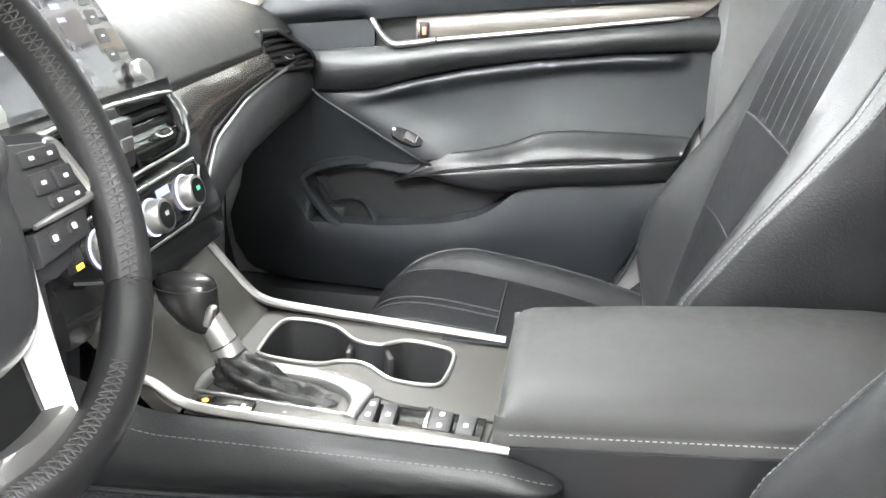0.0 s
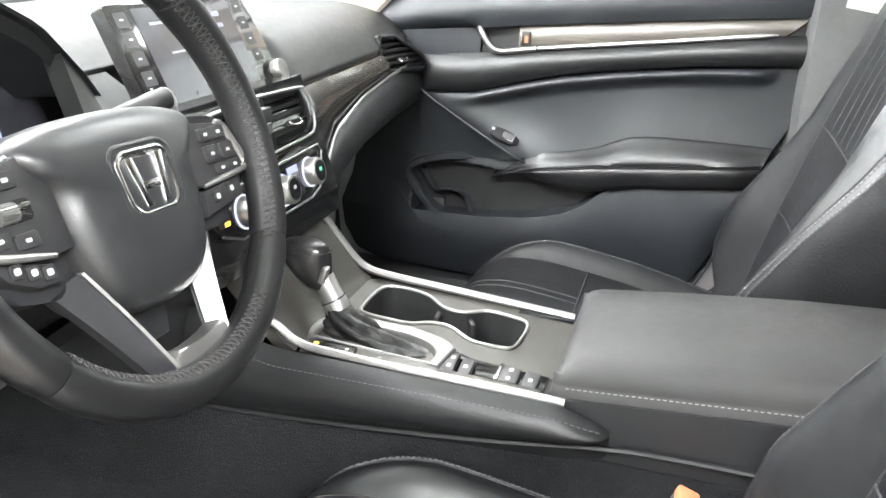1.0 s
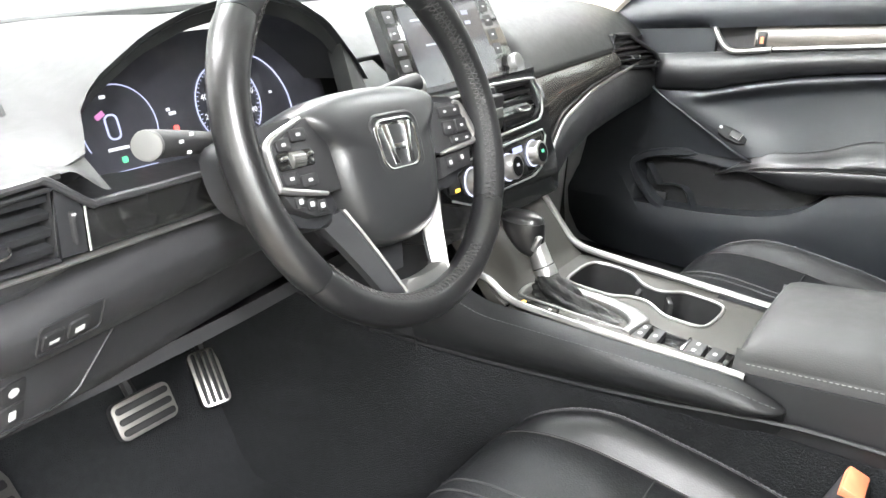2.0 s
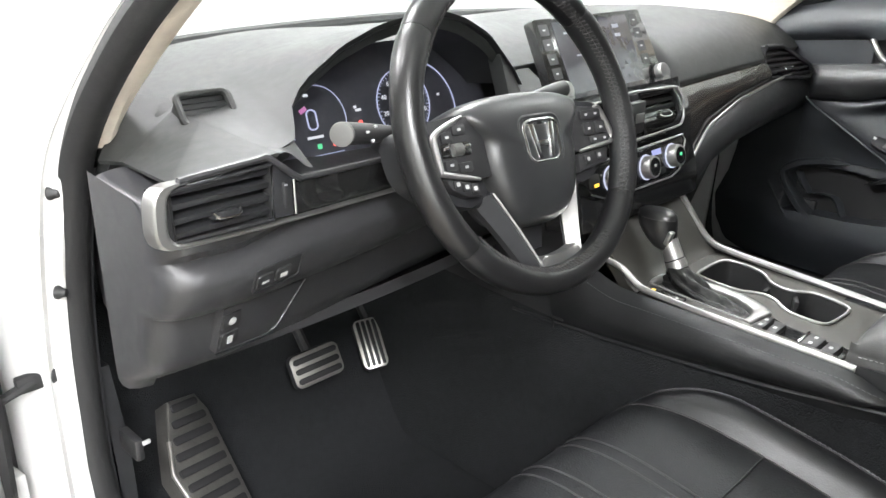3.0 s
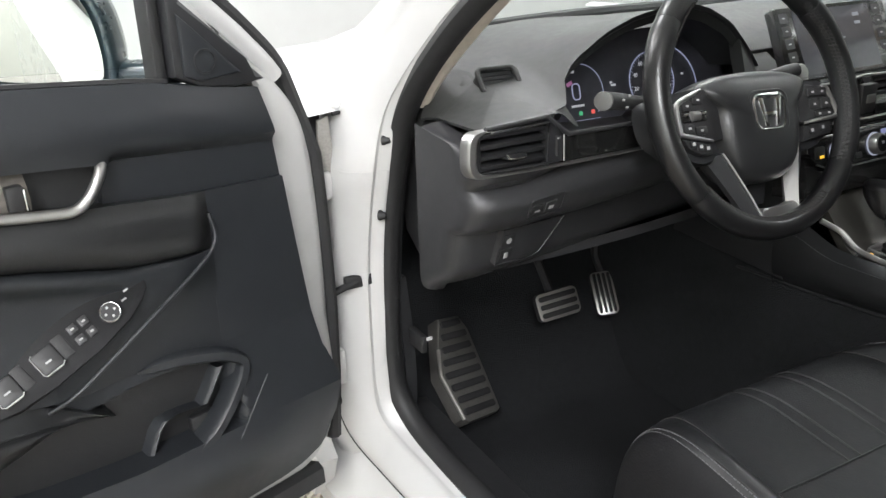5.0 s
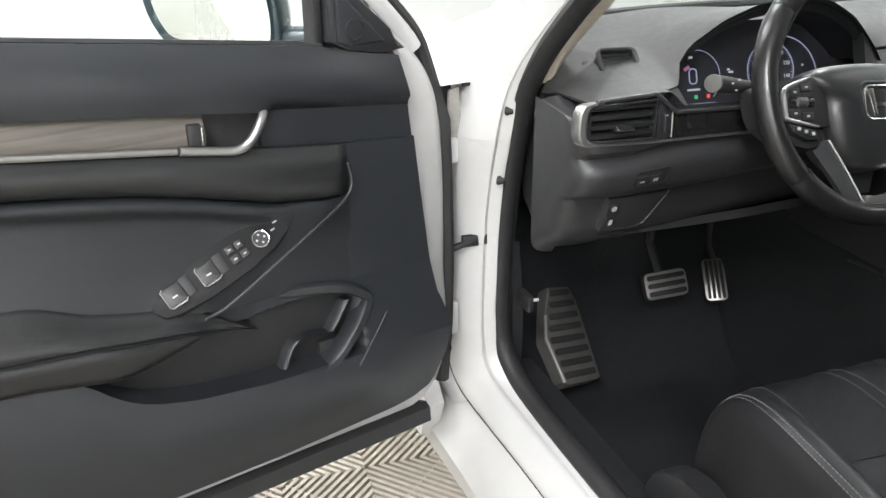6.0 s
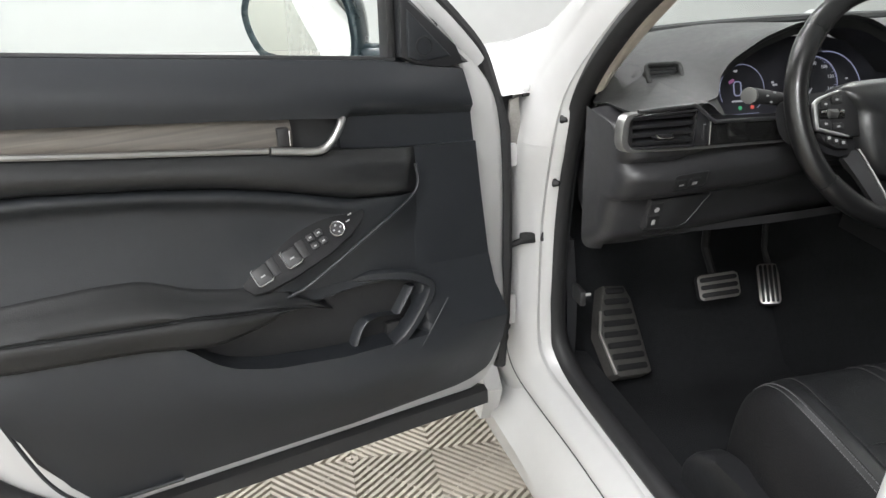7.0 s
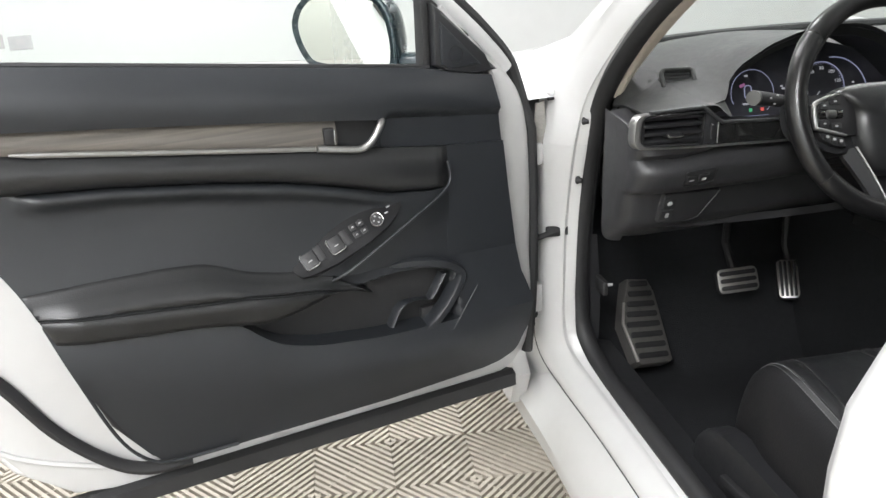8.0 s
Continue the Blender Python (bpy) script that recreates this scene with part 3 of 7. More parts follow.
def steering_wheel():
    t = thing("steering_wheel", WC, "black leather steering wheel with silver lower spokes", "steering wheel")
    R, RX, RY = 0.1630, -0.005, -0.012

    def rim_pt(a, q, grow=0.0):
        bulge = 0.0016 * (math.exp(-((math.degrees(a) - 40) / 16) ** 2) + math.exp(-((math.degrees(a) - 140) / 16) ** 2))
        rr, hh = 0.0150 + bulge + grow, 0.0166 + bulge + grow
        d = R + rr * math.cos(q)
        return (d * math.cos(a) + RX, d * math.sin(a) + RY, hh * math.sin(q))

    def rim_bit(name, a0, a1, mat, label=""):
        n = max(4, int((a1 - a0) / 3))
        rings = []
        for k in range(n + 1):
            a = radians(a0 + (a1 - a0) * k / n)
            tuck = -0.0012 * math.exp(-min(k, n - k) * 1.3)
            rings.append([rim_pt(a, 2 * math.pi * j / 20, tuck) for j in range(20)])
        return part(name, loft(rings), mat, t, label, WM)

    rim_bit("rim_top", 41.2, 138.8, LEATHER_RIM, "smooth black leather upper rim")
    rim_bit("rim_side", -38, 41, PERF, "perforated black leather grip")
    rim_bit("rim_side", 139, 218, LEATHER_RIM, "black leather grip")
    rim_bit("rim_bottom", 218.2, 321.8, LEATHER_RIM, "smooth black leather lower rim")
    # crossed stitching on the inner side of the rim, with its dark seam
    for a0, a1, n, mat in ((-40, 66, 52, SEAM), (118, 150, 14, SEAM), (218, 300, 40, SEAM)):
        bm = bmesh.new()
        q1, q2 = radians(158), radians(122)
        for k in range(n):
            a, b = radians(a0 + (a1 - a0) * k / n), radians(a0 + (a1 - a0) * (k + 0.8) / n)
            for qa, qb in ((q1, q2), (q2, q1)):
                tube([rim_pt(a, qa, 0.0004), rim_pt((a + b) / 2, (qa + qb) / 2, 0.0009), rim_pt(b, qb, 0.0004)], 0.0006, 4, bm=bm)
        part("stitching", bm, mat, t, "crossed stitching", WM)
        line = [rim_pt(radians(a0 + (a1 - a0) * k / 40), radians(140), -0.0002) for k in range(41)]
        part("rim_seam", tube(line, 0.0007, 5), RUBBER, t, "", WM)

    # airbag cover, set lower than the rim plane
    HM = WM @ Matrix.Translation((0, -0.042, -0.035)) @ pose(0, 0, 0, 0, 0, -3)
    out = [(-0.076, 0.026), (-0.092, 0.046), (-0.096, 0.058), (-0.086, 0.066), (-0.062, 0.072), (-0.03, 0.075), (0.0, 0.076), (0.03, 0.075), (0.062, 0.072), (0.086, 0.066), (0.096, 0.058), (0.092, 0.046), (0.078, 0.026), (0.075, 0.0), (0.069, -0.030), (0.056, -0.060), (0.034, -0.078), (0.0, -0.083), (-0.034, -0.078), (-0.056, -0.060), (-0.069, -0.030), (-0.075, 0.0)]
    ol = [(p.x, p.y) for p in spline([(x, y, 0) for x, y in out], 4, True)]

    def shrink(k, h):
        return [(x * k * 0.96, ((y + 0.004) * k - 0.004) * 0.90, h) for x, y in ol]
    hub = loft([shrink(0.96, -0.03), shrink(1.0, -0.004), shrink(1.0, 0.012), shrink(0.985, 0.021), shrink(0.94, 0.0285), shrink(0.86, 0.0345), shrink(0.74, 0.039), shrink(0.58, 0.0418), shrink(0.4, 0.0432), shrink(0.2, 0.044)])
    part("airbag_cover", hub, HUB, t, "black grained airbag cover", HM, 60)
    # badge: a silver frame with two uprights and a bar, in a shallow dished field
    em = Matrix.Translation((0.002, 0.012, 0.0420))
    wide = [(x * (1 + 2.6 * y), y, 0) for x, y in rounded(0.052, 0.043, 0.011, 6)]
    badge = part("badge", prism([(x * 0.97, y * 0.97) for x, y, _ in wide], -0.006, 0.0008, 0.0005, HM @ em), GLOSS, t, "silver badge in a dark field")
    part("badge_well", tube([(x * 1.22, y * 1.22, -0.0008) for x, y, _ in wide], 0.0022, 8, True), HUB, badge, "", HM @ em)
    part("badge_frame", tube(wide, 0.0024, 8, True), CHROME, badge, "polished silver frame", HM @ em)
    for s in (-1, 1):
        part("badge_bar", prism([(s * 0.0065, -0.018), (s * 0.0130, -0.018), (s * 0.0200, 0.018), (s * 0.0120, 0.018)], 0.0, 0.0036, 0.001, HM @ em), CHROME, badge)
    part("badge_bar", prism([(-0.008, -0.0065), (0.008, -0.0065), (0.010, 0.0), (-0.010, 0.0)], 0.0, 0.003, 0.001, HM @ em), CHROME, badge)

    # side spokes with switches
    SH = HM @ Matrix.Translation((0, 0, 0.017))
    for s in (-1, 1):
        sp = chaikin([(s * 0.05, 0.056), (s * 0.118, 0.050), (s * 0.156, 0.046), (s * 0.160, 0.02), (s * 0.154, -0.006), (s * 0.134, -0.022), (s * 0.112, -0.038), (s * 0.06, -0.045)], 2)
        part("side_spoke", prism(sp, -0.044, -0.002, 0.005, SH), PLASTIC, t, "black plastic spoke")
        if s < 0:
            face = [(-0.070, 0.050), (-0.094, 0.049), (-0.121, 0.040), (-0.135, 0.033), (-0.1375, 0.022), (-0.136, 0.001), (-0.132, -0.004), (-0.086, -0.0145), (-0.068, -0.014)]
            keys = ((-0.103, 0.0365, 0.017, 0.0105), (-0.121, 0.0305, 0.015, 0.0105), (-0.103, -0.0005, 0.018, 0.010), (-0.122, 0.0035, 0.016, 0.010))
        else:
            face = [(0.070, 0.046), (0.120, 0.0405), (0.1285, 0.036), (0.1425, 0.004), (0.140, -0.001), (0.078, -0.0065), (0.068, -0.006)]
            keys = ((0.108, 0.0325, 0.036, 0.0105), (0.100, 0.0165, 0.018, 0.014), (0.122, 0.0165, 0.018, 0.014), (0.116, 0.0035, 0.034, 0.0085))
        sw = part("switch_pad", prism(face, -0.004, 0.0115, 0.002, SH), BUTTON, t, "black steering wheel switch pad")
        rim = [(x, y, 0.0115) for x, y in face[1:-1]]
        part("switch_bezel", tube(spline(rim, 3), [0.0016 + 0.0022 * math.sin(math.pi * k / (3 * (len(rim) - 1))) ** 0.5 for k in range(3 * (len(rim) - 1) + 1)], 8), SILVER, sw, "satin silver switch bezel", SH)
        for bx, by, bw, bh in keys:
            b = part("button", prism(rounded(bw, bh, 0.002), 0.0105, 0.0140, 0.0008, SH @ Matrix.Translation((bx, by, 0))), BUTTON, sw)
            for dx in ((0,) if bw < 0.02 else (-0.009, 0.009)):
                part("symbol", prism(rounded(0.0046, 0.0026, 0.0008), 0.0138, 0.0144, 0, SH @ Matrix.Translation((bx + dx, by, 0))), MARK, b)
        if s < 0:
            RM = SH @ Matrix.Translation((-0.111, 0.0175, 0.0125))
            part("roller_well", prism(rounded(0.040, 0.0135, 0.003), -0.002, 0.0004, 0.0003, RM), GLOSS, sw)
            rb = bmesh.new()
            for k in range(10):
                a = math.pi * (k + 0.5) / 10
                box((0.0, 0.0058 * math.cos(a), 0.0058 * math.sin(a)), (0.013, 0.0011, 0.0012), 0, pose(0, 0, 0, math.degrees(a), 0, 0), rb)
            lathe([(0.003, -0.0075), (0.0052, -0.0065), (0.0052, 0.0065), (0.003, 0.0075)], 16, pose(0, 0, 0, 0, 90, 0), rb)
            part("roller", rb, SILVER, sw, "knurled silver roller", RM)
            for dx in (-0.014, 0.014):
                part("roller_arm", prism(rounded(0.008, 0.0045, 0.002), 0.0, 0.004, 0.001, RM @ Matrix.Translation((dx, 0.002, 0))), CHROME, sw)
            ph = [(-0.131, -0.0075), (-0.088, -0.0185), (-0.085, -0.031), (-0.104, -0.030), (-0.124, -0.020)]
            marks = ((-0.117, -0.0155), (-0.106, -0.0195), (-0.095, -0.0225))
        else:
            ph = [(0.078, -0.0095), (0.132, -0.006), (0.1285, -0.023), (0.074, -0.030)]
            marks = ((0.091, -0.017), (0.112, -0.0145))
        lo = part("lower_switch", prism(ph, -0.004, 0.0095, 0.002, SH), BUTTON, t, "black lower switch")
        for bx, by in marks:
            b = part("button", prism(rounded(0.0100, 0.0095, 0.002), 0.009, 0.0115, 0.0008, SH @ Matrix.Translation((bx, by, 0))), BUTTON, lo)
            part("symbol", prism(rounded(0.0048, 0.0042, 0.0012), 0.0113, 0.0118, 0, SH @ Matrix.Translation((bx, by, 0))), MARK, b)

        # lower leg: a silver face turned inwards on a black body
        def leg(k):
            y = -0.070 - 0.096 * k
            xo = s * (0.070 - 0.046 * k + 0.008 * k * k) + 0.002
            xi = xo - s * (0.013 - 0.003 * k)
            h = -0.014 + 0.010 * k
            return (xo, y, h), (xi, y + 0.003, h - 0.017 + 0.006 * k)

        def face_ring(k):
            (xo, y, h), (xi, yi, hi) = leg(k)
            return [(xo, y, h), (xo - s * 0.002, y, h + 0.0015), (xi, yi, hi), (xi + s * 0.004, yi, hi - 0.004), (xo, y, h - 0.003)]

        def body_ring(k):
            (xo, y, h), (xi, yi, hi) = leg(k)
            w = 0.020 - 0.012 * k
            return [(xo + s * 0.0005, y, h - 0.0015), (xo + s * w, y - 0.004, h - 0.012), (xo + s * w, y - 0.004, h - 0.020), (xi + s * 0.003, yi, hi - 0.006)]
        part("lower_spoke", loft([face_ring(k / 12) for k in range(13)]), SILVER, t, "satin silver lower spoke", WM)
        part("spoke_body", loft([body_ring(k / 12) for k in range(13)]), PLASTIC, t, "black plastic spoke body", WM)
    foot = chaikin([(-0.030, -0.146), (-0.012, -0.150), (0.014, -0.150), (0.034, -0.146), (0.036, -0.164), (0.022, -0.171), (-0.018, -0.171), (-0.032, -0.164)], 1)
    part("spoke_foot", prism(foot, -0.020, -0.003, 0.003, WM), SILVER, t, "satin silver spoke foot")
    part("spoke_backing", prism([(-0.06, -0.05), (0.06, -0.05), (0.022, -0.145), (-0.022, -0.145)], -0.052, -0.046, 0.002, WM), PLASTIC, t, "black plastic backing")
    part("hub_back", lathe([(0.085, -0.05), (0.088, -0.03), (0.075, -0.005), (0.02, 0.0)], 24, WM @ Matrix.Translation((0, -0.03, -0.03)) @ Matrix.Diagonal((0.6, 0.6, 0.6, 1))), PLASTIC, t)
    return t


steering_wheel()

# column shroud and stalks
col = thing("steering_column", (-0.373, 0.1, 0.89), "black steering column shroud with two control stalks", "steering column")
rings = []
for k, (d, w, h) in enumerate(((0.055, 0.036, 0.034), (0.065, 0.046, 0.044), (0.10, 0.052, 0.05), (0.16, 0.055, 0.052), (0.22, 0.055, 0.052))):
    rings.append([(x, y, -d) for x, y in rounded(2 * w, 2 * h, 0.03, 5)])
part("shroud", loft(rings), PLASTIC, col, "black plastic column shroud", WM @ Matrix.Translation((0, -0.03, 0)))
st = part("turn_stalk", tube([(-0.43, 0.085, 0.905), (-0.50, 0.075, 0.920), (-0.545, 0.066, 0.929), (-0.572, 0.06, 0.934)], [0.008, 0.0085, 0.0105, 0.0115], 12), BUTTON, col, "black turn signal stalk")
part("stalk_end", lathe([(0.0110, -0.010), (0.0118, -0.002), (0.0114, 0.001), (0.0095, 0.0016), (0.003, 0.0018)], 24, frame_of((-0.577, 0.055, 0.935), (0.63, -0.77, 0.0), (0.12, 0.10, 0.98)) @ pose(0, 0, 0, 0, 0, 0)), STALK, st, "round grey stalk end")
sym = bmesh.new()
for q in ((-0.553, 0.046, 0.935), (-0.545, 0.048, 0.925), (-0.54, 0.05, 0.938)):
    box(q, (0.003, 0.002, 0.002), 0, None, sym)
part("markings", sym, MARK, st)
st = part("wiper_stalk", tube([(-0.30, 0.088, 0.915), (-0.265, 0.085, 0.922), (-0.225, 0.077, 0.929), (-0.212, 0.075, 0.931)], [0.008, 0.009, 0.0105, 0.0100], 12), BUTTON, col, "black wiper stalk")

# ---------------- dashboard ----------------
DASH = thing("dashboard", (0, 0.3, 0.6), "black soft-touch dashboard with chrome-trimmed air vents", "dashboard")
ARCH = curve1([(-0.72, 0.915), (-0.62, 0.922), (-0.590, 0.928), (-0.574, 0.946), (-0.55, 0.971), (-0.50, 1.0), (-0.45, 1.017), (-0.396, 1.025), (-0.345, 1.025), (-0.31, 1.016), (-0.264, 0.993), (-0.222, 0.953), (-0.20, 0.924), (-0.17, 0.925), (-0.14, 0.93), (0.0, 0.93), (0.15, 0.92), (0.185, 0.878), (0.55, 0.886), (0.72, 0.892)])
LIPY = curve1([(-0.72, 0.125), (-0.65, 0.085), (-0.59, 0.10), (-0.575, 0.145), (-0.2, 0.155), (-0.16, 0.225), (0.0, 0.235), (0.16, 0.225), (0.19, 0.15), (0.5, 0.155), (0.72, 0.175)])
TOPZ = curve1([(-0.72, 0.945), (-0.60, 0.955), (-0.45, 0.975), (-0.3, 0.975), (0.0, 0.972), (0.3, 0.975), (0.6, 0.965), (0.72, 0.95)])


def eased(f, w):
    """The lookup f averaged over a width w."""
    return lambda x: sum(f(x + w * k / 4) for k in range(-4, 5)) / 9


ARCH, LIPY, TOPZ = eased(ARCH, 0.007), eased(LIPY, 0.012), eased(TOPZ, 0.06)


def pad_pt(u, v):
    x = -0.715 + 1.43 * u
    y0 = LIPY(x)
    y = y0 + (0.70 - y0) * v ** 1.5
    wide = min(0.11, 0.45 * max(0.0, y - y0))
    z0 = sum(ARCH(x + wide * k / 4) for k in range(-4, 5)) / 9
    f = 1 - math.exp(-(y - y0) / (0.05 + 0.10 * smooth(-x, 0.15, 0.22)))
    z = z0 + (TOPZ(x) - z0) * f - 0.028 * smooth(y, 0.45, 0.7)
    z -= 0.07 * smooth(-x, 0.656, 0.700) * (1 - smooth(y, 0.27, 0.30))
    return (x * (1 - 0.10 * smooth(y, 0.40, 0.62)), y, z)


part("top_pad", grid(pad_pt, 110, 36, thick=(0, 0.012, -0.02)), PAD, DASH, "grey-black soft dashboard top", angle=85)
# raised rear lip along the windscreen
part("centre_bridge", grid(lambda u, v: (-0.245 + 0.15 * u, LIPY(-0.245 + 0.15 * u) + (0.115 - LIPY(-0.245 + 0.15 * u)) * v, ARCH(-0.245 + 0.15 * u) - 0.004 + (0.86 - ARCH(-0.245 + 0.15 * u)) * v), 16, 8, thick=(0, 0.02, -0.01)), PAD, DASH)
part("defrost_lip", tube(spline([(-0.63, 0.64, 0.938), (-0.3, 0.665, 0.953), (0.1, 0.67, 0.955), (0.62, 0.64, 0.938)], 8), 0.013, 8, flat=0.8), RUBBER, DASH, "black strip along the windscreen")

# folded end of the pad beside the pillar
def pad_end():
    bm = bmesh.new()

    def on_pad(x, y):
        return (x, y, pad_pt((x + 0.715) / 1.43, max(0.0, (y - LIPY(x)) / (0.70 - LIPY(x))) ** (1 / 1.5))[2] + 0.0015)
    a, b, c, d, e, f, g, h = [bm.verts.new(q) for q in ((-0.732, 0.235, 0.903), (-0.722, 0.205, 0.906), (-0.668, 0.302, 0.952), on_pad(-0.636, 0.268), on_pad(-0.648, 0.232), on_pad(-0.648, 0.178), (-0.747, 0.058, 0.921), (-0.640, 0.066, 0.927))]
    for q in ((a, b, e, d, c), (b, g, f, e), (g, h, f)):
        bm.faces.new(q)
    bmesh.ops.bevel(bm, geom=[x for x in bm.edges if len(x.link_faces) == 2], offset=0.006, segments=4, affect="EDGES", profile=0.5)
    bmesh.ops.solidify(bm, geom=bm.faces[:], thickness=0.004)
    return bm


part("pad_front", grid(lambda u, v: Vector((-0.648 + 0.05 * u, 0.067 + 0.006 * u, 0.9255 - 0.0215 * smooth(u, 0.3, 1.0))).lerp(Vector(pad_pt((-0.648 + 0.05 * u + 0.715) / 1.43, 0.06)), v), 12, 6), PAD, DASH, "soft pad over the vent", angle=80)
part("pad_end", pad_end(), PAD, DASH, "folded end of the soft pad", angle=50)

# left end: side cap and lower panel
PROF = [(0.085, 0.925), (0.072, 0.905), (0.070, 0.868), (0.078, 0.857), (0.066, 0.846), (0.061, 0.832), (0.063, 0.822), (0.076, 0.796), (0.088, 0.784), (0.112, 0.776), (0.127, 0.728), (0.138, 0.708), (0.20, 0.672), (0.30, 0.66), (0.36, 0.70), (0.38, 0.80), (0.36, 0.90), (0.20, 0.935)]


def dash_ring(x, k=1.0, dy=0.0, cap=9.0):
    cy, cz = 0.24, 0.80
    lim = 0.21 if x < -0.70 else 9
    f = (cap - cz) / (0.135 * k) if 0.88 < cap < 9 else 1.0
    return [(x, min(lim, cy + (y - cy) * k + dy), min(cap, cz + (z - cz) * k * (f if z > cz else 1.0))) for y, z in PROF]


part("lower_panel", loft([dash_ring(-0.754, 0.76), dash_ring(-0.753, 0.84, 0, 0.892), dash_ring(-0.750, 0.90, 0, 0.897), dash_ring(-0.744, 0.945, 0, 0.900), dash_ring(-0.733, 0.975, 0, 0.902), dash_ring(-0.718, 0.99, 0, 0.903), dash_ring(-0.699, 0.998, 0, 0.903), dash_ring(-0.675, 1.0, 0, 0.903), dash_ring(-0.60, 1.0, 0.008, 0.879), dash_ring(-0.575, 1.0, 0.01, 0.866), dash_ring(-0.45, 1.0, 0.03, 0.862), dash_ring(-0.3, 0.99, 0.05, 0.86), dash_ring(-0.14, 0.97, 0.05, 0.86)]), DASHP, DASH, "black lower dashboard panel", angle=40)
part("knee_panel", grid(lambda u, v: (-0.68 + 0.52 * u, 0.14 + 0.03 * u + 0.16 * v, 0.705 - 0.05 * v - 0.008 * math.sin(math.pi * u)), 16, 8, thick=(0, 0.01, 0.01)), RUBBER, DASH)


def vent(name, c, ax, ay, outline, slats, tab=True, label="", depth=0.035):
    """An air vent: a dark duct, slats, a tab and a bezel round the outline given in its own plane."""
    m = frame_of(c, ax, ay)
    v = part(name, prism(outline, -depth, -depth + 0.004, 0, m), RUBBER, DASH, label or "air vent with black slats")
    xs, ys = [p[0] for p in outline], [p[1] for p in outline]
    n = len(outline)

    def span(y):
        hit = []
        for i in range(n):
            (x1, y1), (x2, y2) = outline[i], outline[(i + 1) % n]
            if (y1 - y) * (y2 - y) < 0:
                hit.append(x1 + (x2 - x1) * (y - y1) / (y2 - y1))
        return (min(hit), max(hit)) if len(hit) > 1 else None
    wallr = []
    for h in (-depth, 0.0):
        wallr.append([(x, y, h) for x, y in outline])
    part("duct", loft(wallr, caps=False), RUBBER, v, "", m)
    for k in range(slats):
        y = min(ys) + (max(ys) - min(ys)) * (k + 0.5) / slats
        sp = span(y)
        if not sp:
            continue
        a, b = sp[0] + 0.001, sp[1] - 0.001
        part("slat", prism([(a, -0.0028), (b, -0.0028), (b, 0.0028), (a, 0.0028)], -0.02, -0.002, 0.001, m @ Matrix.Translation((0, y, -0.001)) @ pose(0, 0, 0, 14, 0, 0)), PLASTIC, v)
    if tab:
        y = min(ys) + (max(ys) - min(ys)) * 0.32
        part("tab", prism([(-0.014, -0.002), (0.014, -0.002), (0.012, 0.004), (-0.012, 0.004)], -0.01, 0.003, 0.001, m @ Matrix.Translation((sum(xs) / n, y, 0))), PLASTIC, v, "vent tab")
        part("tab_edge", tube(spline([(-0.014, 0.003, 0.001), (-0.011, -0.001, 0.005), (0.0, -0.002, 0.006), (0.011, -0.001, 0.005), (0.014, 0.003, 0.001)], 4), 0.0013, 6, m=m @ Matrix.Translation((sum(xs) / n, y, 0))), CHROME, v)
    return v, m


VO = [(-0.086, -0.0165), (-0.0865, 0.0245), (0.020, 0.0282), (0.0168, -0.0195)]
lv, lm = vent("driver_vent", (-0.668, 0.062, 0.889), (1, 0.14, -0.04), (0, 0.1, 1), VO, 4, label="driver side air vent with black slats")
BZO = [(-0.070, 0.0312), (-0.088, 0.0312), (-0.0985, 0.0285), (-0.1045, 0.0205), (-0.1067, 0.006), (-0.1067, -0.0082), (-0.1015, -0.018), (-0.0874, -0.0225), (-0.03, -0.0248), (0.035, -0.0264), (0.1187, -0.0269), (0.19, -0.0275)]
BZI = [(-0.070, 0.0290), (-0.080, 0.0282), (-0.0875, 0.0250), (-0.0921, 0.0180), (-0.0938, 0.006), (-0.0942, -0.0075), (-0.0900, -0.0150), (-0.0780, -0.0190), (-0.03, -0.0218), (0.0354, -0.0236), (0.1187, -0.0246), (0.19, -0.0252)]
bzo, bzi = spline([(x, y, 0) for x, y in BZO], 4), spline([(x, y, 0) for x, y in BZI], 4)
part("bezel", loft([[(a.x, a.y, -0.012), (a.x, a.y, 0.001), (a.x * 0.85 + b.x * 0.15, a.y * 0.85 + b.y * 0.15, 0.0045), (a.x * 0.3 + b.x * 0.7, a.y * 0.3 + b.y * 0.7, 0.0050), (b.x, b.y, 0.0025), (b.x, b.y, -0.010)] for a, b in zip(bzo, bzi)], m=lm), SILVER, lv, "satin silver vent bezel", angle=30)
part("inner_rim", tube([(x * 1.02 - 0.0008, y * 1.04, 0.0005) for x, y in VO], 0.0022, 8, True, m=lm), PLASTIC, lv, "black inner rim")
part("upper_bezel", tube(spline([(-0.080, 0.0325, 0.003), (-0.04, 0.0345, 0.003), (0.0037, 0.0362, 0.003), (0.016, 0.0352, 0.003), (0.0479, 0.0130, 0.002), (0.060, 0.0112, 0.001), (0.122, 0.0095, -0.001), (0.19, 0.0085, -0.004)], 5), 0.0032, 8, m=lm), DASHP, lv, "raised edge over the vent")
whl = part("vent_wheel_panel", prism([(0.0215, 0.028), (0.0315, 0.0268), (0.0434, 0.011), (0.0418, -0.0214), (0.0185, -0.0202)], -0.02, 0.0005, 0.0015, lm), PLASTIC, lv, "black thumb wheel panel")
part("thumb_wheel", prism(rounded(0.0045, 0.024, 0.002), -0.004, 0.0035, 0.001, lm @ Matrix.Translation((0.0318, -0.001, 0))), RUBBER, whl)
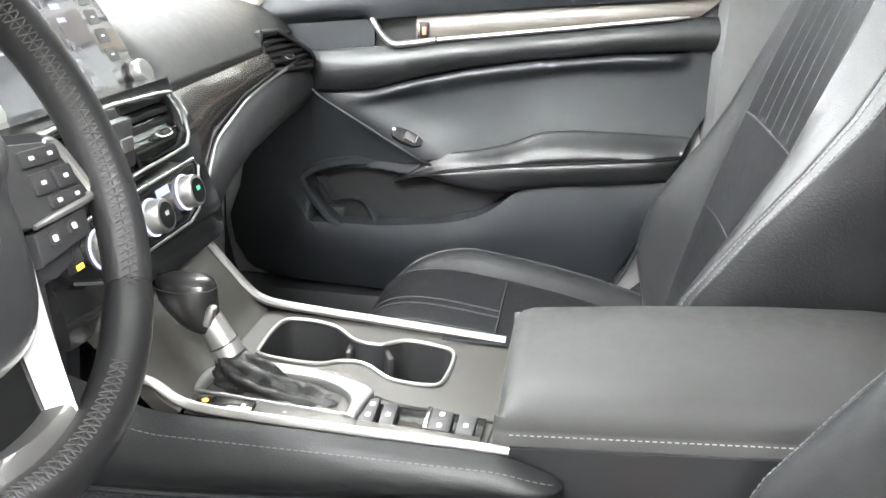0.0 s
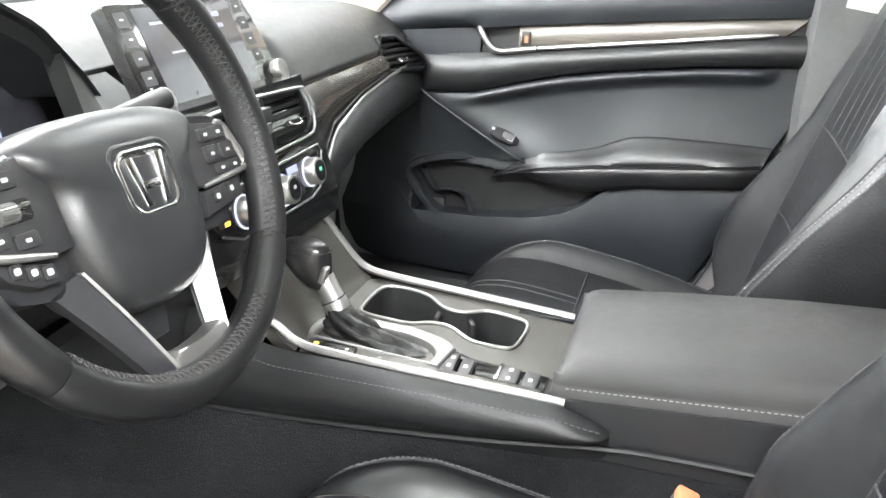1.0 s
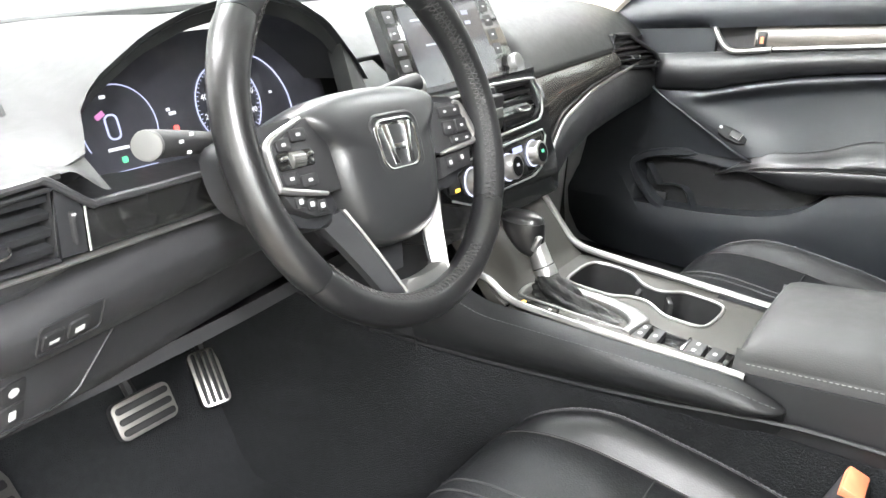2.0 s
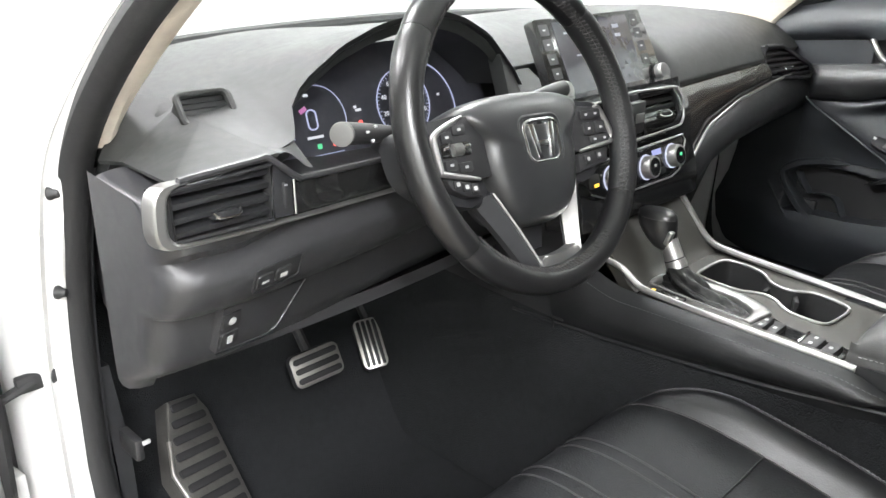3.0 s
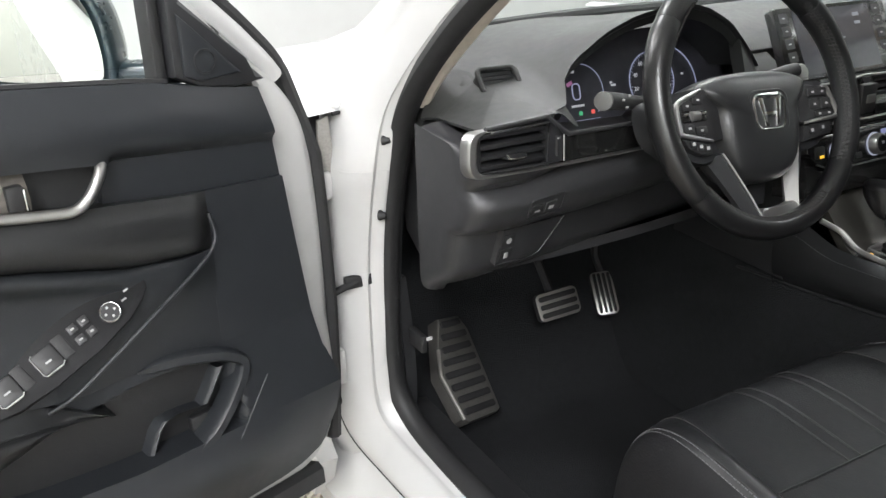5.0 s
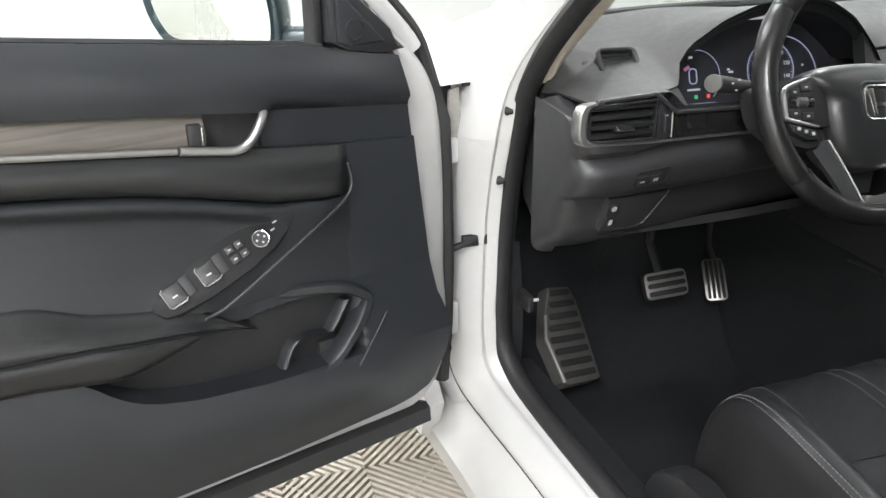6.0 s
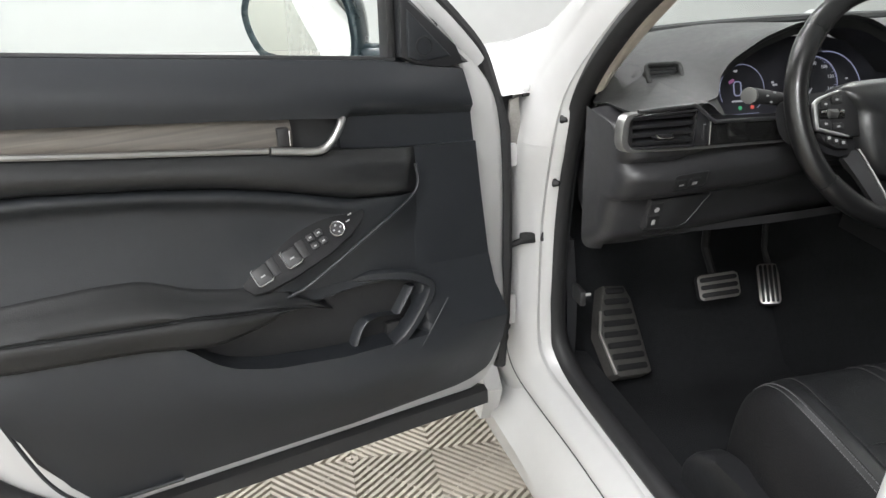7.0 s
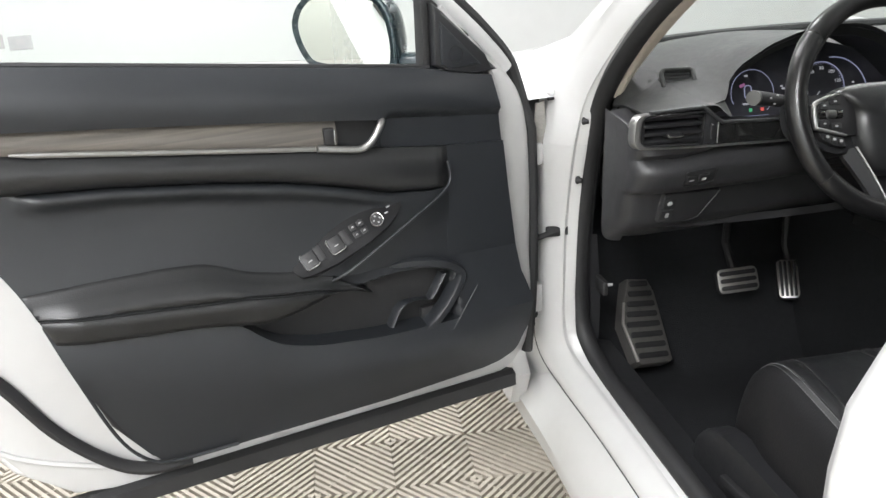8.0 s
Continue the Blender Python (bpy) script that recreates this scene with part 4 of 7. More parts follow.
part("wheel_mark", box((0.0318, 0.0085, 0.0038), (0.0035, 0.0014, 0.0006)), MARK, whl, "", lm)
part("panel_edge", tube([(0.0440, 0.0115, 0.001), (0.0432, -0.021, 0.001)], 0.0010, 5, m=lm), SILVER, whl)
part("dash_strip", prism([(0.0452, 0.0105), (0.19, 0.006), (0.19, -0.0245), (0.0445, -0.0235)], -0.02, -0.002, 0.002, lm), GLOSS, DASH, "dark glossy trim strip")

# small defrost vent on top


def pad_z(x, y):
    v = max(0.0, (y - LIPY(x)) / (0.70 - LIPY(x))) ** (1 / 1.5)
    return pad_pt((x + 0.715) / 1.43, v)[2]


vx, vy = -0.628, 0.208
va = Vector((0.95, -0.22, 0.03))
vb = Vector((0.17, 0.75, 0.62))
vn = va.cross(vb).normalized()
dv, dm = vent("defrost_vent", Vector((vx, vy, pad_z(vx, vy))) + vn * 0.004, va, vb, rounded(0.048, 0.036, 0.007), 5, tab=False, label="small side window defrost vent", depth=0.02)
part("bezel", tube([(x * 1.10, y * 1.15, 0.001) for x, y in rounded(0.048, 0.036, 0.007)], 0.0040, 8, True, m=dm), PAD, dv)

part("vent_pod", loft([[(x * k, y * k, h) for x, y in rounded(0.052, 0.040, 0.009)] for h, k in ((-0.022, 1.16), (-0.010, 1.12), (-0.002, 1.07))], caps=False), PAD, dv, "", dm)

# switches under the vent
sm = frame_of((-0.647, 0.0695, 0.813), (1, 0.10, 0.04), (0, -0.46, 1))
sb = part("switch_panel", prism(rounded(0.054, 0.027, 0.004), -0.008, 0.001, 0.001, sm), BUTTON, DASH, "black dimmer and mirror switch panel")
part("switch_rim", tube([(x, y, 0.001) for x, y in rounded(0.056, 0.029, 0.004)], 0.0010, 6, True, m=sm), PLASTIC, sb)
for dx in (-0.016, 0.006):
    part("button", prism(rounded(0.018, 0.016, 0.003), 0.0, 0.003, 0.001, sm @ Matrix.Translation((dx, -0.002, 0))), BUTTON, sb)
    part("symbol", box((dx, -0.003, 0.0032), (0.008, 0.0025 if dx < 0 else 0.005, 0.0006)), MARK, sb, "", sm)
fmx = frame_of((-0.640, 0.121, 0.750), (1, 0.12, 0.02), (0, -0.35, 1))
fb = part("fuse_cover", prism([(-0.052, -0.026), (0.012, -0.032), (0.026, -0.026), (0.056, 0.024), (-0.05, 0.03)], -0.012, 0.004, 0.003, fmx), DASHP, DASH, "black fuse cover with two buttons")
part("edge", tube([(-0.052, -0.026, 0.004), (0.012, -0.032, 0.004), (0.026, -0.026, 0.004), (0.056, 0.024, 0.004)], 0.0012, 6, m=fmx), PLASTIC, fb)
for dy in (0.012, -0.012):
    b = part("button", prism(rounded(0.022, 0.02, 0.003), 0.003, 0.0055, 0.001, fmx @ Matrix.Translation((-0.038, dy, 0))), BUTTON, fb)
    part("symbol", lathe([(0.0045, 0), (0.0045, 0.0006)], 12, fmx @ Matrix.Translation((-0.038, dy, 0.0055))) if dy > 0 else prism(rounded(0.006, 0.009, 0.001), 0.0055, 0.0062, 0, fmx @ Matrix.Translation((-0.038, dy, 0))), MARK, b)

# ---------------- instrument cluster ----------------
def text_mesh(body, size):
    cu = bpy.data.curves.new("text", "FONT")
    cu.body, cu.size, cu.align_x, cu.align_y, cu.extrude, cu.resolution_u = body, size, "CENTER", "CENTER", 0.0002, 2
    ob = bpy.data.objects.new("text", cu)
    me = bpy.data.meshes.new_from_object(ob)
    bm = bmesh.new()
    bm.from_mesh(me)
    bpy.data.objects.remove(ob)
    bpy.data.meshes.remove(me)
    bpy.data.curves.remove(cu)
    return bm


BLUEGLOW = glow("pale_blue_display", (0.62, 0.66, 1.0), 0.38)
WHITEGLOW = glow("white_display", (0.9, 0.92, 1.0), 0.42)
REDGLOW = glow("red_display", (1.0, 0.12, 0.1), 0.7)
GREENGLOW = glow("green_display", (0.1, 0.8, 0.35), 0.5)
AMBER = glow("amber_display", (1.0, 0.55, 0.05), 1.2)
PINK = glow("pink_display", (0.75, 0.25, 0.6), 0.35)

CL = thing("instrument_cluster", (-0.385, 0.21, 0.9), "dark instrument cluster with lit speedometer dial", "instrument cluster")
INNER = [(x, ARCH(x) - 0.006) for x in np.linspace(-0.572, -0.205, 40)]


def visor_ring(y, k, zb):
    cx = -0.388
    return [(cx + (x - cx) * k, y, max(zb, 0.90 + (z - 0.90) * k)) for x, z in INNER]


part("visor", loft([visor_ring(0.148, 1.0, 0.86), visor_ring(0.16, 0.985, 0.86), visor_ring(0.19, 0.92, 0.86), visor_ring(0.245, 0.80, 0.86)], closed=False), PLASTIC, CL, "black cluster visor")
CM = frame_of((-0.388, 0.215, 0.90), (1, 0, 0), (0, 0.30, 1))
face = [(-0.168, -0.045), (0.19, -0.045), (0.182, 0.02), (0.155, 0.048), (0.115, 0.072), (0.05, 0.088), (-0.05, 0.088), (-0.105, 0.072), (-0.142, 0.048), (-0.168, 0.02)]
part("face", prism(face, -0.01, 0.0, 0, CM), SCREEN, CL, "glossy black cluster face")


def ring(c, r, a0, a1, w, mat, name, label=""):
    n = 40
    P = [(c[0] + r * math.cos(radians(a0 + (a1 - a0) * k / n)), c[1] + r * math.sin(radians(a0 + (a1 - a0) * k / n)), 0.0015) for k in range(n + 1)]
    return part(name, tube(P, w, 5, m=CM), mat, CL, label)


SPC = (0.037, 0.010)
ring((-0.096, 0.008), 0.040, -50, 205, 0.0006, BLUEGLOW, "info_ring", "pale blue display ring")
ring(SPC, 0.043, -40, 220, 0.0008, BLUEGLOW, "speed_ring", "pale blue speedometer ring")
ring((0.060, -0.004), 0.064, -35, 95, 0.0009, BLUEGLOW, "outer_ring", "pale blue outer arc")
ticks = bmesh.new()
for k in range(41):
    a = radians(220 - 260 * k / 40)
    L = 0.004 if k % 5 == 0 else 0.002
    p = [(SPC[0] + (0.0415 - e) * math.cos(a), SPC[1] + (0.0415 - e) * math.sin(a), 0.0015) for e in (0, L)]
    tube(p, 0.0004, 4, bm=ticks)
part("dial_ticks", ticks, BLUEGLOW, CL, "pale dial ticks", CM)
for k, txt in enumerate(("20", "40", "60", "80", "100", "120", "140")):
    a = radians(196 - 36 * k)
    bm = text_mesh(txt, 0.0085)
    part("dial_number", bm, WHITEGLOW, CL, "", CM @ Matrix.Translation((SPC[0] + 0.032 * math.cos(a), SPC[1] + 0.032 * math.sin(a), 0.0012)))
part("needle", tube([(SPC[0] - 0.006, SPC[1] - 0.008, 0.003), (SPC[0] - 0.022, SPC[1] - 0.028, 0.003)], 0.0008, 5, m=CM), WHITEGLOW, CL, "thin white needle")
part("car_graphic", tube([(x - 0.104, y + 0.010, 0.0015) for x, y in rounded(0.013, 0.022, 0.005)], 0.0010, 5, True, m=CM), BLUEGLOW, CL, "small lit car outline")
part("car_graphic_door", prism(rounded(0.010, 0.005, 0.001), 0.001, 0.002, 0, CM @ Matrix.Translation((-0.114, 0.022, 0)) @ pose(0, 0, 0, 0, 0, 25)), PINK, CL)
for x, y, w in ((-0.104, -0.010, 0.022), (-0.04, 0.016, 0.004), (-0.036, 0.012, 0.008), (0.098, 0.014, 0.004), (-0.106, 0.038, 0.006)):
    part("readout_bar", box((x, y, 0.0012), (w, 0.003, 0.0008)), WHITEGLOW, CL, "", CM)
for x, y, mt in ((-0.036, -0.003, REDGLOW), (-0.079, -0.021, REDGLOW), (-0.101, -0.021, GREENGLOW)):
    part("warning_light", prism(rounded(0.006, 0.006, 0.002), 0.001, 0.0018, 0, CM @ Matrix.Translation((x, y, 0))), mt, CL, "small lit warning light")
part("base_line", box((-0.09, -0.031, 0.0012), (0.045, 0.0008, 0.0008)), BLUEGLOW, CL, "", CM)
part("lower_surround", grid(lambda u, v: (-0.575 + 0.38 * u, 0.11 + 0.125 * v, 0.868 - 0.008 * math.sin(math.pi * u) + 0.01 * v), 12, 4, thick=(0, 0, -0.03)), RUBBER, CL)

# ---------------- centre display ----------------
SC = thing("infotainment_display", (0, 0.19, 0.93), "black touch screen display with side keys and silver knobs", "display")
DIMWHITE = glow("dim_white_display", (0.8, 0.85, 1.0), 0.2)
SM = frame_of((0.004, 0.165, 0.925), (1, 0, 0), (0, 0.5, 1))
part("housing", prism([(-0.134, -0.038), (-0.130, -0.042), (0.146, -0.042), (0.150, -0.038), (0.136, 0.078), (0.132, 0.081), (-0.128, 0.081), (-0.132, 0.078)], -0.016, 0.0, 0.002, SM), GLOSS, SC, "glossy black display housing")
part("screen", prism([(-0.092, -0.036), (0.092, -0.036), (0.092, 0.074), (-0.092, 0.074)], 0.0, 0.0012, 0, SM), SCREEN, SC, "glossy dark touch screen")
part("display_foot", prism([(-0.125, -0.068), (0.125, -0.068), (0.135, -0.043), (-0.13, -0.043)], -0.05, -0.006, 0.004, SM), PLASTIC, SC, "black plastic display foot")
for x, y, w, h in ((-0.058, 0.056, 0.03, 0.003), (0.056, 0.058, 0.016, 0.006), (-0.02, 0.022, 0.075, 0.0025), (0.056, 0.044, 0.014, 0.005)):
    part("readout_bar", box((x, y, 0.0014), (w, h, 0.0006)), DIMWHITE, SC, "", SM)
for s in (-1, 1):
    for k in range(5 if s < 0 else 4):
        y = 0.064 - k * 0.021
        b = part("side_key", prism(rounded(0.020, 0.016, 0.002), 0.0, 0.0003, 0, SM @ Matrix.Translation((s * 0.112, y, 0))), BUTTON, SC)
        part("symbol", prism(rounded(0.006, 0.0022, 0.0008), 0.0003, 0.0006, 0, SM @ Matrix.Translation((s * 0.112, y, 0))), MARK, b)
    kx = 0.133 if s > 0 else -0.118
    kb = part("knob", lathe([(0.0120, 0.0), (0.0136, 0.003), (0.0136, 0.0115), (0.0126, 0.0145), (0.0112, 0.0150)], 28, SM @ Matrix.Translation((kx, -0.026, 0))), SILVER, SC, "ribbed silver knob")
    part("knob_face", lathe([(0.0112, 0.0), (0.0106, -0.001), (0.004, -0.0006)], 24, SM @ Matrix.Translation((kx, -0.026, 0.0150))), SILVER, kb)
    part("knob_ring", lathe([(0.0165, 0.0), (0.0165, 0.002), (0.0140, 0.003)], 24, SM @ Matrix.Translation((kx, -0.026, 0.0))), GLOSS, kb)

# ---------------- centre stack ----------------
def stack_pt(u, v):
    x = -0.18 + 0.30 * u
    z = 0.905 - 0.17 * v
    y = 0.105 - 0.03 * smooth(v, 0, 0.35) - 0.022 * smooth(v, 0.4, 0.9) + 0.5 * max(0, abs(x + 0.03) - 0.12) ** 1.5
    return (x, y, z)


part("centre_fascia", grid(stack_pt, 24, 16, thick=(0, 0.06, -0.01)), GLOSS, DASH, "glossy black centre fascia")
RV = [(-0.062, -0.0185), (-0.070, 0.0365), (0.016, 0.0325), (0.0275, 0.0155), (0.031, -0.0055), (0.015, -0.0165)]
RB = [(-0.098, 0.0415), (-0.070, 0.0405), (0.018, 0.0365), (0.028, 0.030), (0.0395, 0.0145), (0.0400, -0.007), (0.034, -0.016), (0.0186, -0.0215), (-0.064, -0.0235), (-0.092, -0.0245)]
for cx, sx in ((0.048, 1), (-0.124, -1)):
    out = [(sx * x, y) for x, y in RV][::sx]
    v, vm = vent("centre_vent", (cx, 0.078, 0.862), (1, 0, 0), (0, 0.22, 1), out, 5, label="centre air vent with black slats")
    part("bezel", tube(spline([(sx * x, y, 0.003) for x, y in RB], 4), 0.0019, 8, m=vm), SILVER, v, "silver vent bezel")
    part("inner_rim", tube([(x * 1.03, y * 1.05, 0.001) for x, y in out], 0.0025, 8, True, m=vm), PLASTIC, v, "black inner rim")
hz = part("hazard_button", box((-0.038, 0.079, 0.868), (0.036, 0.012, 0.046), 0.003), BUTTON, DASH, "black hazard light button")
part("button_field", box((-0.035, 0.0725, 0.868), (0.020, 0.003, 0.013), 0.001), SILVER, hz, "silver button field")

# climate controls
CLM = frame_of((-0.028, 0.052, 0.796), (1, 0, 0), (0, 0.26, 1))
cp = thing("climate_control", (-0.028, 0.05, 0.79), "black climate control panel with three silver dials", "climate control")
part("panel", prism([(-0.160, 0.030), (0.094, 0.0345), (0.0985, 0.0265), (0.074, -0.012), (0.050, -0.018), (-0.110, -0.018), (-0.143, -0.006), (-0.160, 0.012)], -0.02, 0.0, 0.003, CLM), GLOSS, cp, "glossy black control panel")
part("panel_trim", tube([(-0.160, 0.0315, 0.001), (0.095, 0.036, 0.001), (0.1005, 0.027, 0.001), (0.0755, -0.013, 0.001), (0.051, -0.0195, 0.001), (-0.110, -0.0195, 0.001), (-0.1445, -0.0065, 0.001)], 0.0014, 6, m=CLM), SILVER, cp)
DIALGLOW = glow("pale_dial_light", (0.75, 0.78, 1.0), 0.45)
for dx, dy in ((-0.097, 0.006), (-0.011, 0.0055), (0.058, 0.010)):
    k = part("dial", lathe([(0.0165, 0.0), (0.0162, 0.011), (0.0152, 0.0135), (0.0128, 0.014)], 28, CLM @ Matrix.Translation((dx, dy, 0.002))), SILVER, cp, "ribbed silver dial")
    part("dial_face", lathe([(0.0128, 0.0), (0.0125, 0.0006), (0.004, 0.0008)], 20, CLM @ Matrix.Translation((dx, dy, 0.0158))), GLOSS, k)
    part("dial_light", lathe([(0.0182, 0.0), (0.0182, 0.0012), (0.0168, 0.0012)], 28, CLM @ Matrix.Translation((dx, dy, 0.001))), DIALGLOW, k, "pale lit ring")
    part("dial_mark", box((dx, dy + 0.002, 0.0168), (0.006, 0.004, 0.0005)), GREENGLOW if dx > 0.04 else MARK, k, "", CLM)
part("readout", box((0.020, 0.022, 0.0006), (0.024, 0.008, 0.0008)), glow("dim_readout", (0.5, 0.55, 1.0), 0.4), cp, "small lit readout", CLM)
for dx in (-0.066, -0.048, 0.014, 0.030):
    part("key", prism(rounded(0.014, 0.009, 0.0015), 0.0, 0.002, 0.0006, CLM @ Matrix.Translation((dx, -0.006, 0))), BUTTON, cp)
part("heater_key", prism(rounded(0.02, 0.018, 0.002), 0.0, 0.003, 0.001, CLM @ Matrix.Translation((-0.136, 0.010, 0))), BUTTON, cp, "black seat heater key")
part("heater_light", box((-0.134, 0.004, 0.0034), (0.009, 0.004, 0.0008)), AMBER, cp, "amber indicator light", CLM)

# passenger side trim, from the pad's lip down to the chrome line
CHZ = curve1([(0.10, 0.742), (0.13, 0.745), (0.17, 0.748), (0.215, 0.757), (0.25, 0.775), (0.30, 0.80), (0.40, 0.827), (0.50, 0.838), (0.60, 0.845), (0.72, 0.852)])
CHY = curve1([(0.10, 0.088), (0.15, 0.10), (0.2, 0.118), (0.28, 0.137), (0.45, 0.143), (0.72, 0.155)])


def trim_pt(u, v):
    x = 0.112 + 0.41 * u
    zt, zb = ARCH(x) - 0.006, CHZ(x) + 0.002
    yt = LIPY(x) - 0.006 - 0.05 * (1 - smooth(x, 0.1, 0.2))
    return (x, yt + (CHY(x) - yt) * v - 0.012 * math.sin(math.pi * v), zt + (zb - zt) * v)


part("dash_trim", grid(trim_pt, 50, 10, thick=(0, 0.02, 0)), WOODGLOSS, DASH, "glossy dark wood-look trim")
part("chrome_line", tube([(x, CHY(x) - 0.004, CHZ(x)) for x in np.linspace(0.102, 0.70, 50)], 0.0032, 8), SILVER, DASH, "thin silver trim line")


def lower_pass(u, v):
    x = 0.112 + 0.605 * u
    z0, y0 = CHZ(x) - 0.003, CHY(x)
    rec = smooth(x, 0.125, 0.30)
    return (x + 0.03 * v * (1 - rec), y0 + 0.012 * v - 0.022 * rec * math.sin(math.pi * min(1, v / 0.26)) ** 0.7 + rec * (0.10 * smooth(v, 0.12, 0.55) + 0.14 * v * smooth(v, 0.1, 0.3)), z0 - (z0 - 0.40) * v)


part("glovebox_panel", grid(lower_pass, 40, 48, thick=(0, 0.02, 0)), PLASTIC, DASH, "black lower passenger dashboard")
PVO = [(-0.054, 0.029), (-0.005, 0.027), (0.095, -0.014), (0.112, -0.030), (0.10, -0.038), (-0.030, -0.029), (-0.056, 0.002)]
pv, pvm = vent("passenger_vent", (0.588, 0.150, 0.878), (1, -0.16, 0), (0, 0.05, 1), PVO, 6, label="passenger side air vent with black slats", depth=0.026)
part("bezel", tube([(x * 1.03, y * 1.06, 0.001) for x, y in PVO], 0.0036, 8, True, m=pvm), PLASTIC, pv)
part("housing", loft([[(x * k, y * k, h) for x, y in PVO] for h, k in ((-0.05, 1.03), (-0.012, 1.03), (0.0, 1.02))], caps=False), PLASTIC, pv, "", pvm)

# ---------------- centre console ----------------
CON = thing("centre_console", (0, -0.15, 0.24), "dark grey centre console with silver rails and cup holders", "console")
TZ = curve1([(-0.30, 0.640), (-0.2, 0.644), (0.0, 0.655), (0.015, 0.664), (0.045, 0.70), (0.09, 0.748)])


# cup holder well: outline of two joined rounds
cup_line = [(-0.002, -0.028), (0.004, -0.0245), (0.0173, -0.0230), (0.0482, -0.0223), (0.0731, -0.0255), (0.0850, -0.0360), (0.0868, -0.0603), (0.0811, -0.0845), (0.0690, -0.0990), (0.0575, -0.1115), (0.0535, -0.1267), (0.0557, -0.1417), (0.0652, -0.1545), (0.0730, -0.1650), (0.0734, -0.1842), (0.0690, -0.2085), (0.0603, -0.2183), (0.0440, -0.2210), (0.0192, -0.2200), (-0.0014, -0.2175), (-0.0119, -0.2104), (-0.0145, -0.1838), (-0.0122, -0.1663), (-0.0038, -0.1541), (0.0063, -0.1415), (0.0112, -0.1300), (0.0110, -0.1180), (0.0068, -0.1070), (-0.0010, -0.0971), (-0.0052, -0.0839), (-0.0060, -0.0661), (-0.0054, -0.0421)]
CUP = [(p.x, p.y) for p in spline([(x, y, 0) for x, y in cup_line], 2, True)]
top = bmesh.new()
# tray sheet with a hole for the cups: outer ring to cup ring
NV = len(CUP)
ccx, ccy = 0.036, -0.12


def outer_hit(px, py):
    dx, dy = px - ccx, py - ccy
    best = 9
    for lim, dd, cc in ((0.1, dx, ccx), (-0.122, dx, ccx), (0.0, dy, ccy), (-0.295, dy, ccy)):
        if abs(dd) > 1e-6:
            k = (lim - cc) / dd
            if k > 0:
                best = min(best, k)
    return (ccx + dx * best, ccy + dy * best)


def sheet_z(x, y):
    return TZ(y) - 0.004


rin = [(x, y, sheet_z(x, y)) for x, y in CUP]
rmid = [((x + outer_hit(x, y)[0]) / 2, (y + outer_hit(x, y)[1]) / 2, sheet_z(0, (y + outer_hit(x, y)[1]) / 2)) for x, y in CUP]
rout = [(*outer_hit(x, y), sheet_z(0, outer_hit(x, y)[1])) for x, y in CUP]
loft([rout, rmid, rin], top, True, False)
part("tray_top", top, TRAY, CON, "dark grey satin tray surface")
part("tray_front", grid(lambda u, v: (-0.122 + 0.222 * u, 0.0 + 0.09 * v, TZ(0.09 * v) - 0.004), 8, 14, thick=(0, 0.01, -0.01)), TRAY, CON, "dark grey sloped tray front")
cw = loft([[(x, y, sheet_z(x, y)) for x, y in CUP], [(0.036 + (x - 0.036) * 0.95, -0.12 + (y + 0.12) * 0.97, 0.56) for x, y in CUP]], None, True, False)
cw.faces.new([v for v in list(cw.verts)[NV:]])
part("cup_holder", cw, RUBBER, CON, "deep black cup holder well")
part("cup_rim", tube([(x, y, sheet_z(x, y) + 0.001) for x, y in CUP], 0.0024, 8, True), SILVER, CON, "silver cup holder rim")
for px, py, a in ((0.058, -0.107, 4), (0.052, -0.150, 28)):
    part("cup_tab", box((0, 0, 0), (0.028, 0.007, 0.05), 0.002, Matrix.Translation((px, py, 0.612)) @ pose(0, 0, 0, 0, 0, a)), RUBBER, CON)
part("left_rail", tube(spline([(-0.150, 0.045, 0.70), (-0.128, 0.022, 0.683), (-0.126, -0.002, 0.666), (-0.126, -0.03, 0.660), (-0.126, -0.11, 0.656), (-0.126, -0.293, 0.652)], 6), 0.0032, 8, flat=1.4), SILVER, CON, "silver console rail")
part("right_rail", tube(spline([(0.108, 0.092, 0.748), (0.107, 0.06, 0.712), (0.106, 0.03, 0.678), (0.105, 0.008, 0.662), (0.104, -0.03, 0.656), (0.103, -0.15, 0.648), (0.101, -0.27, 0.640)], 6), 0.0052, 8, flat=1.0), SILVER, CON, "silver console rail")


def side_pt(sx):
    def f(u, v):
        y = 0.12 - 0.46 * u
        zt = 0.658 - 0.006 * u - 0.010 * smooth(u, 0.86, 1.0) + 0.03 * (1 - smooth(u, 0.0, 0.25))
        zb = 0.572 + 0.046 * u + 0.006 * smooth(u, 0.9, 1.0)
        e = math.sqrt(max(0.0, 1 - max(0.0, (u - 0.90) / 0.10) ** 2))
        zc = zb + (zt - zb) * 0.35
        zt, zb = zc + (zt - zc) * e, zc + (zb - zc) * e
        z = zt + (zb - zt) * v
        b = 0.024 * math.sin(math.pi * (0.06 + 0.90 * v)) ** 0.7 * (0.25 + 0.75 * e)
        return (sx * (0.126 + b + 0.010 * v - (0.01 if sx > 0 else 0)), y, z)
    return f


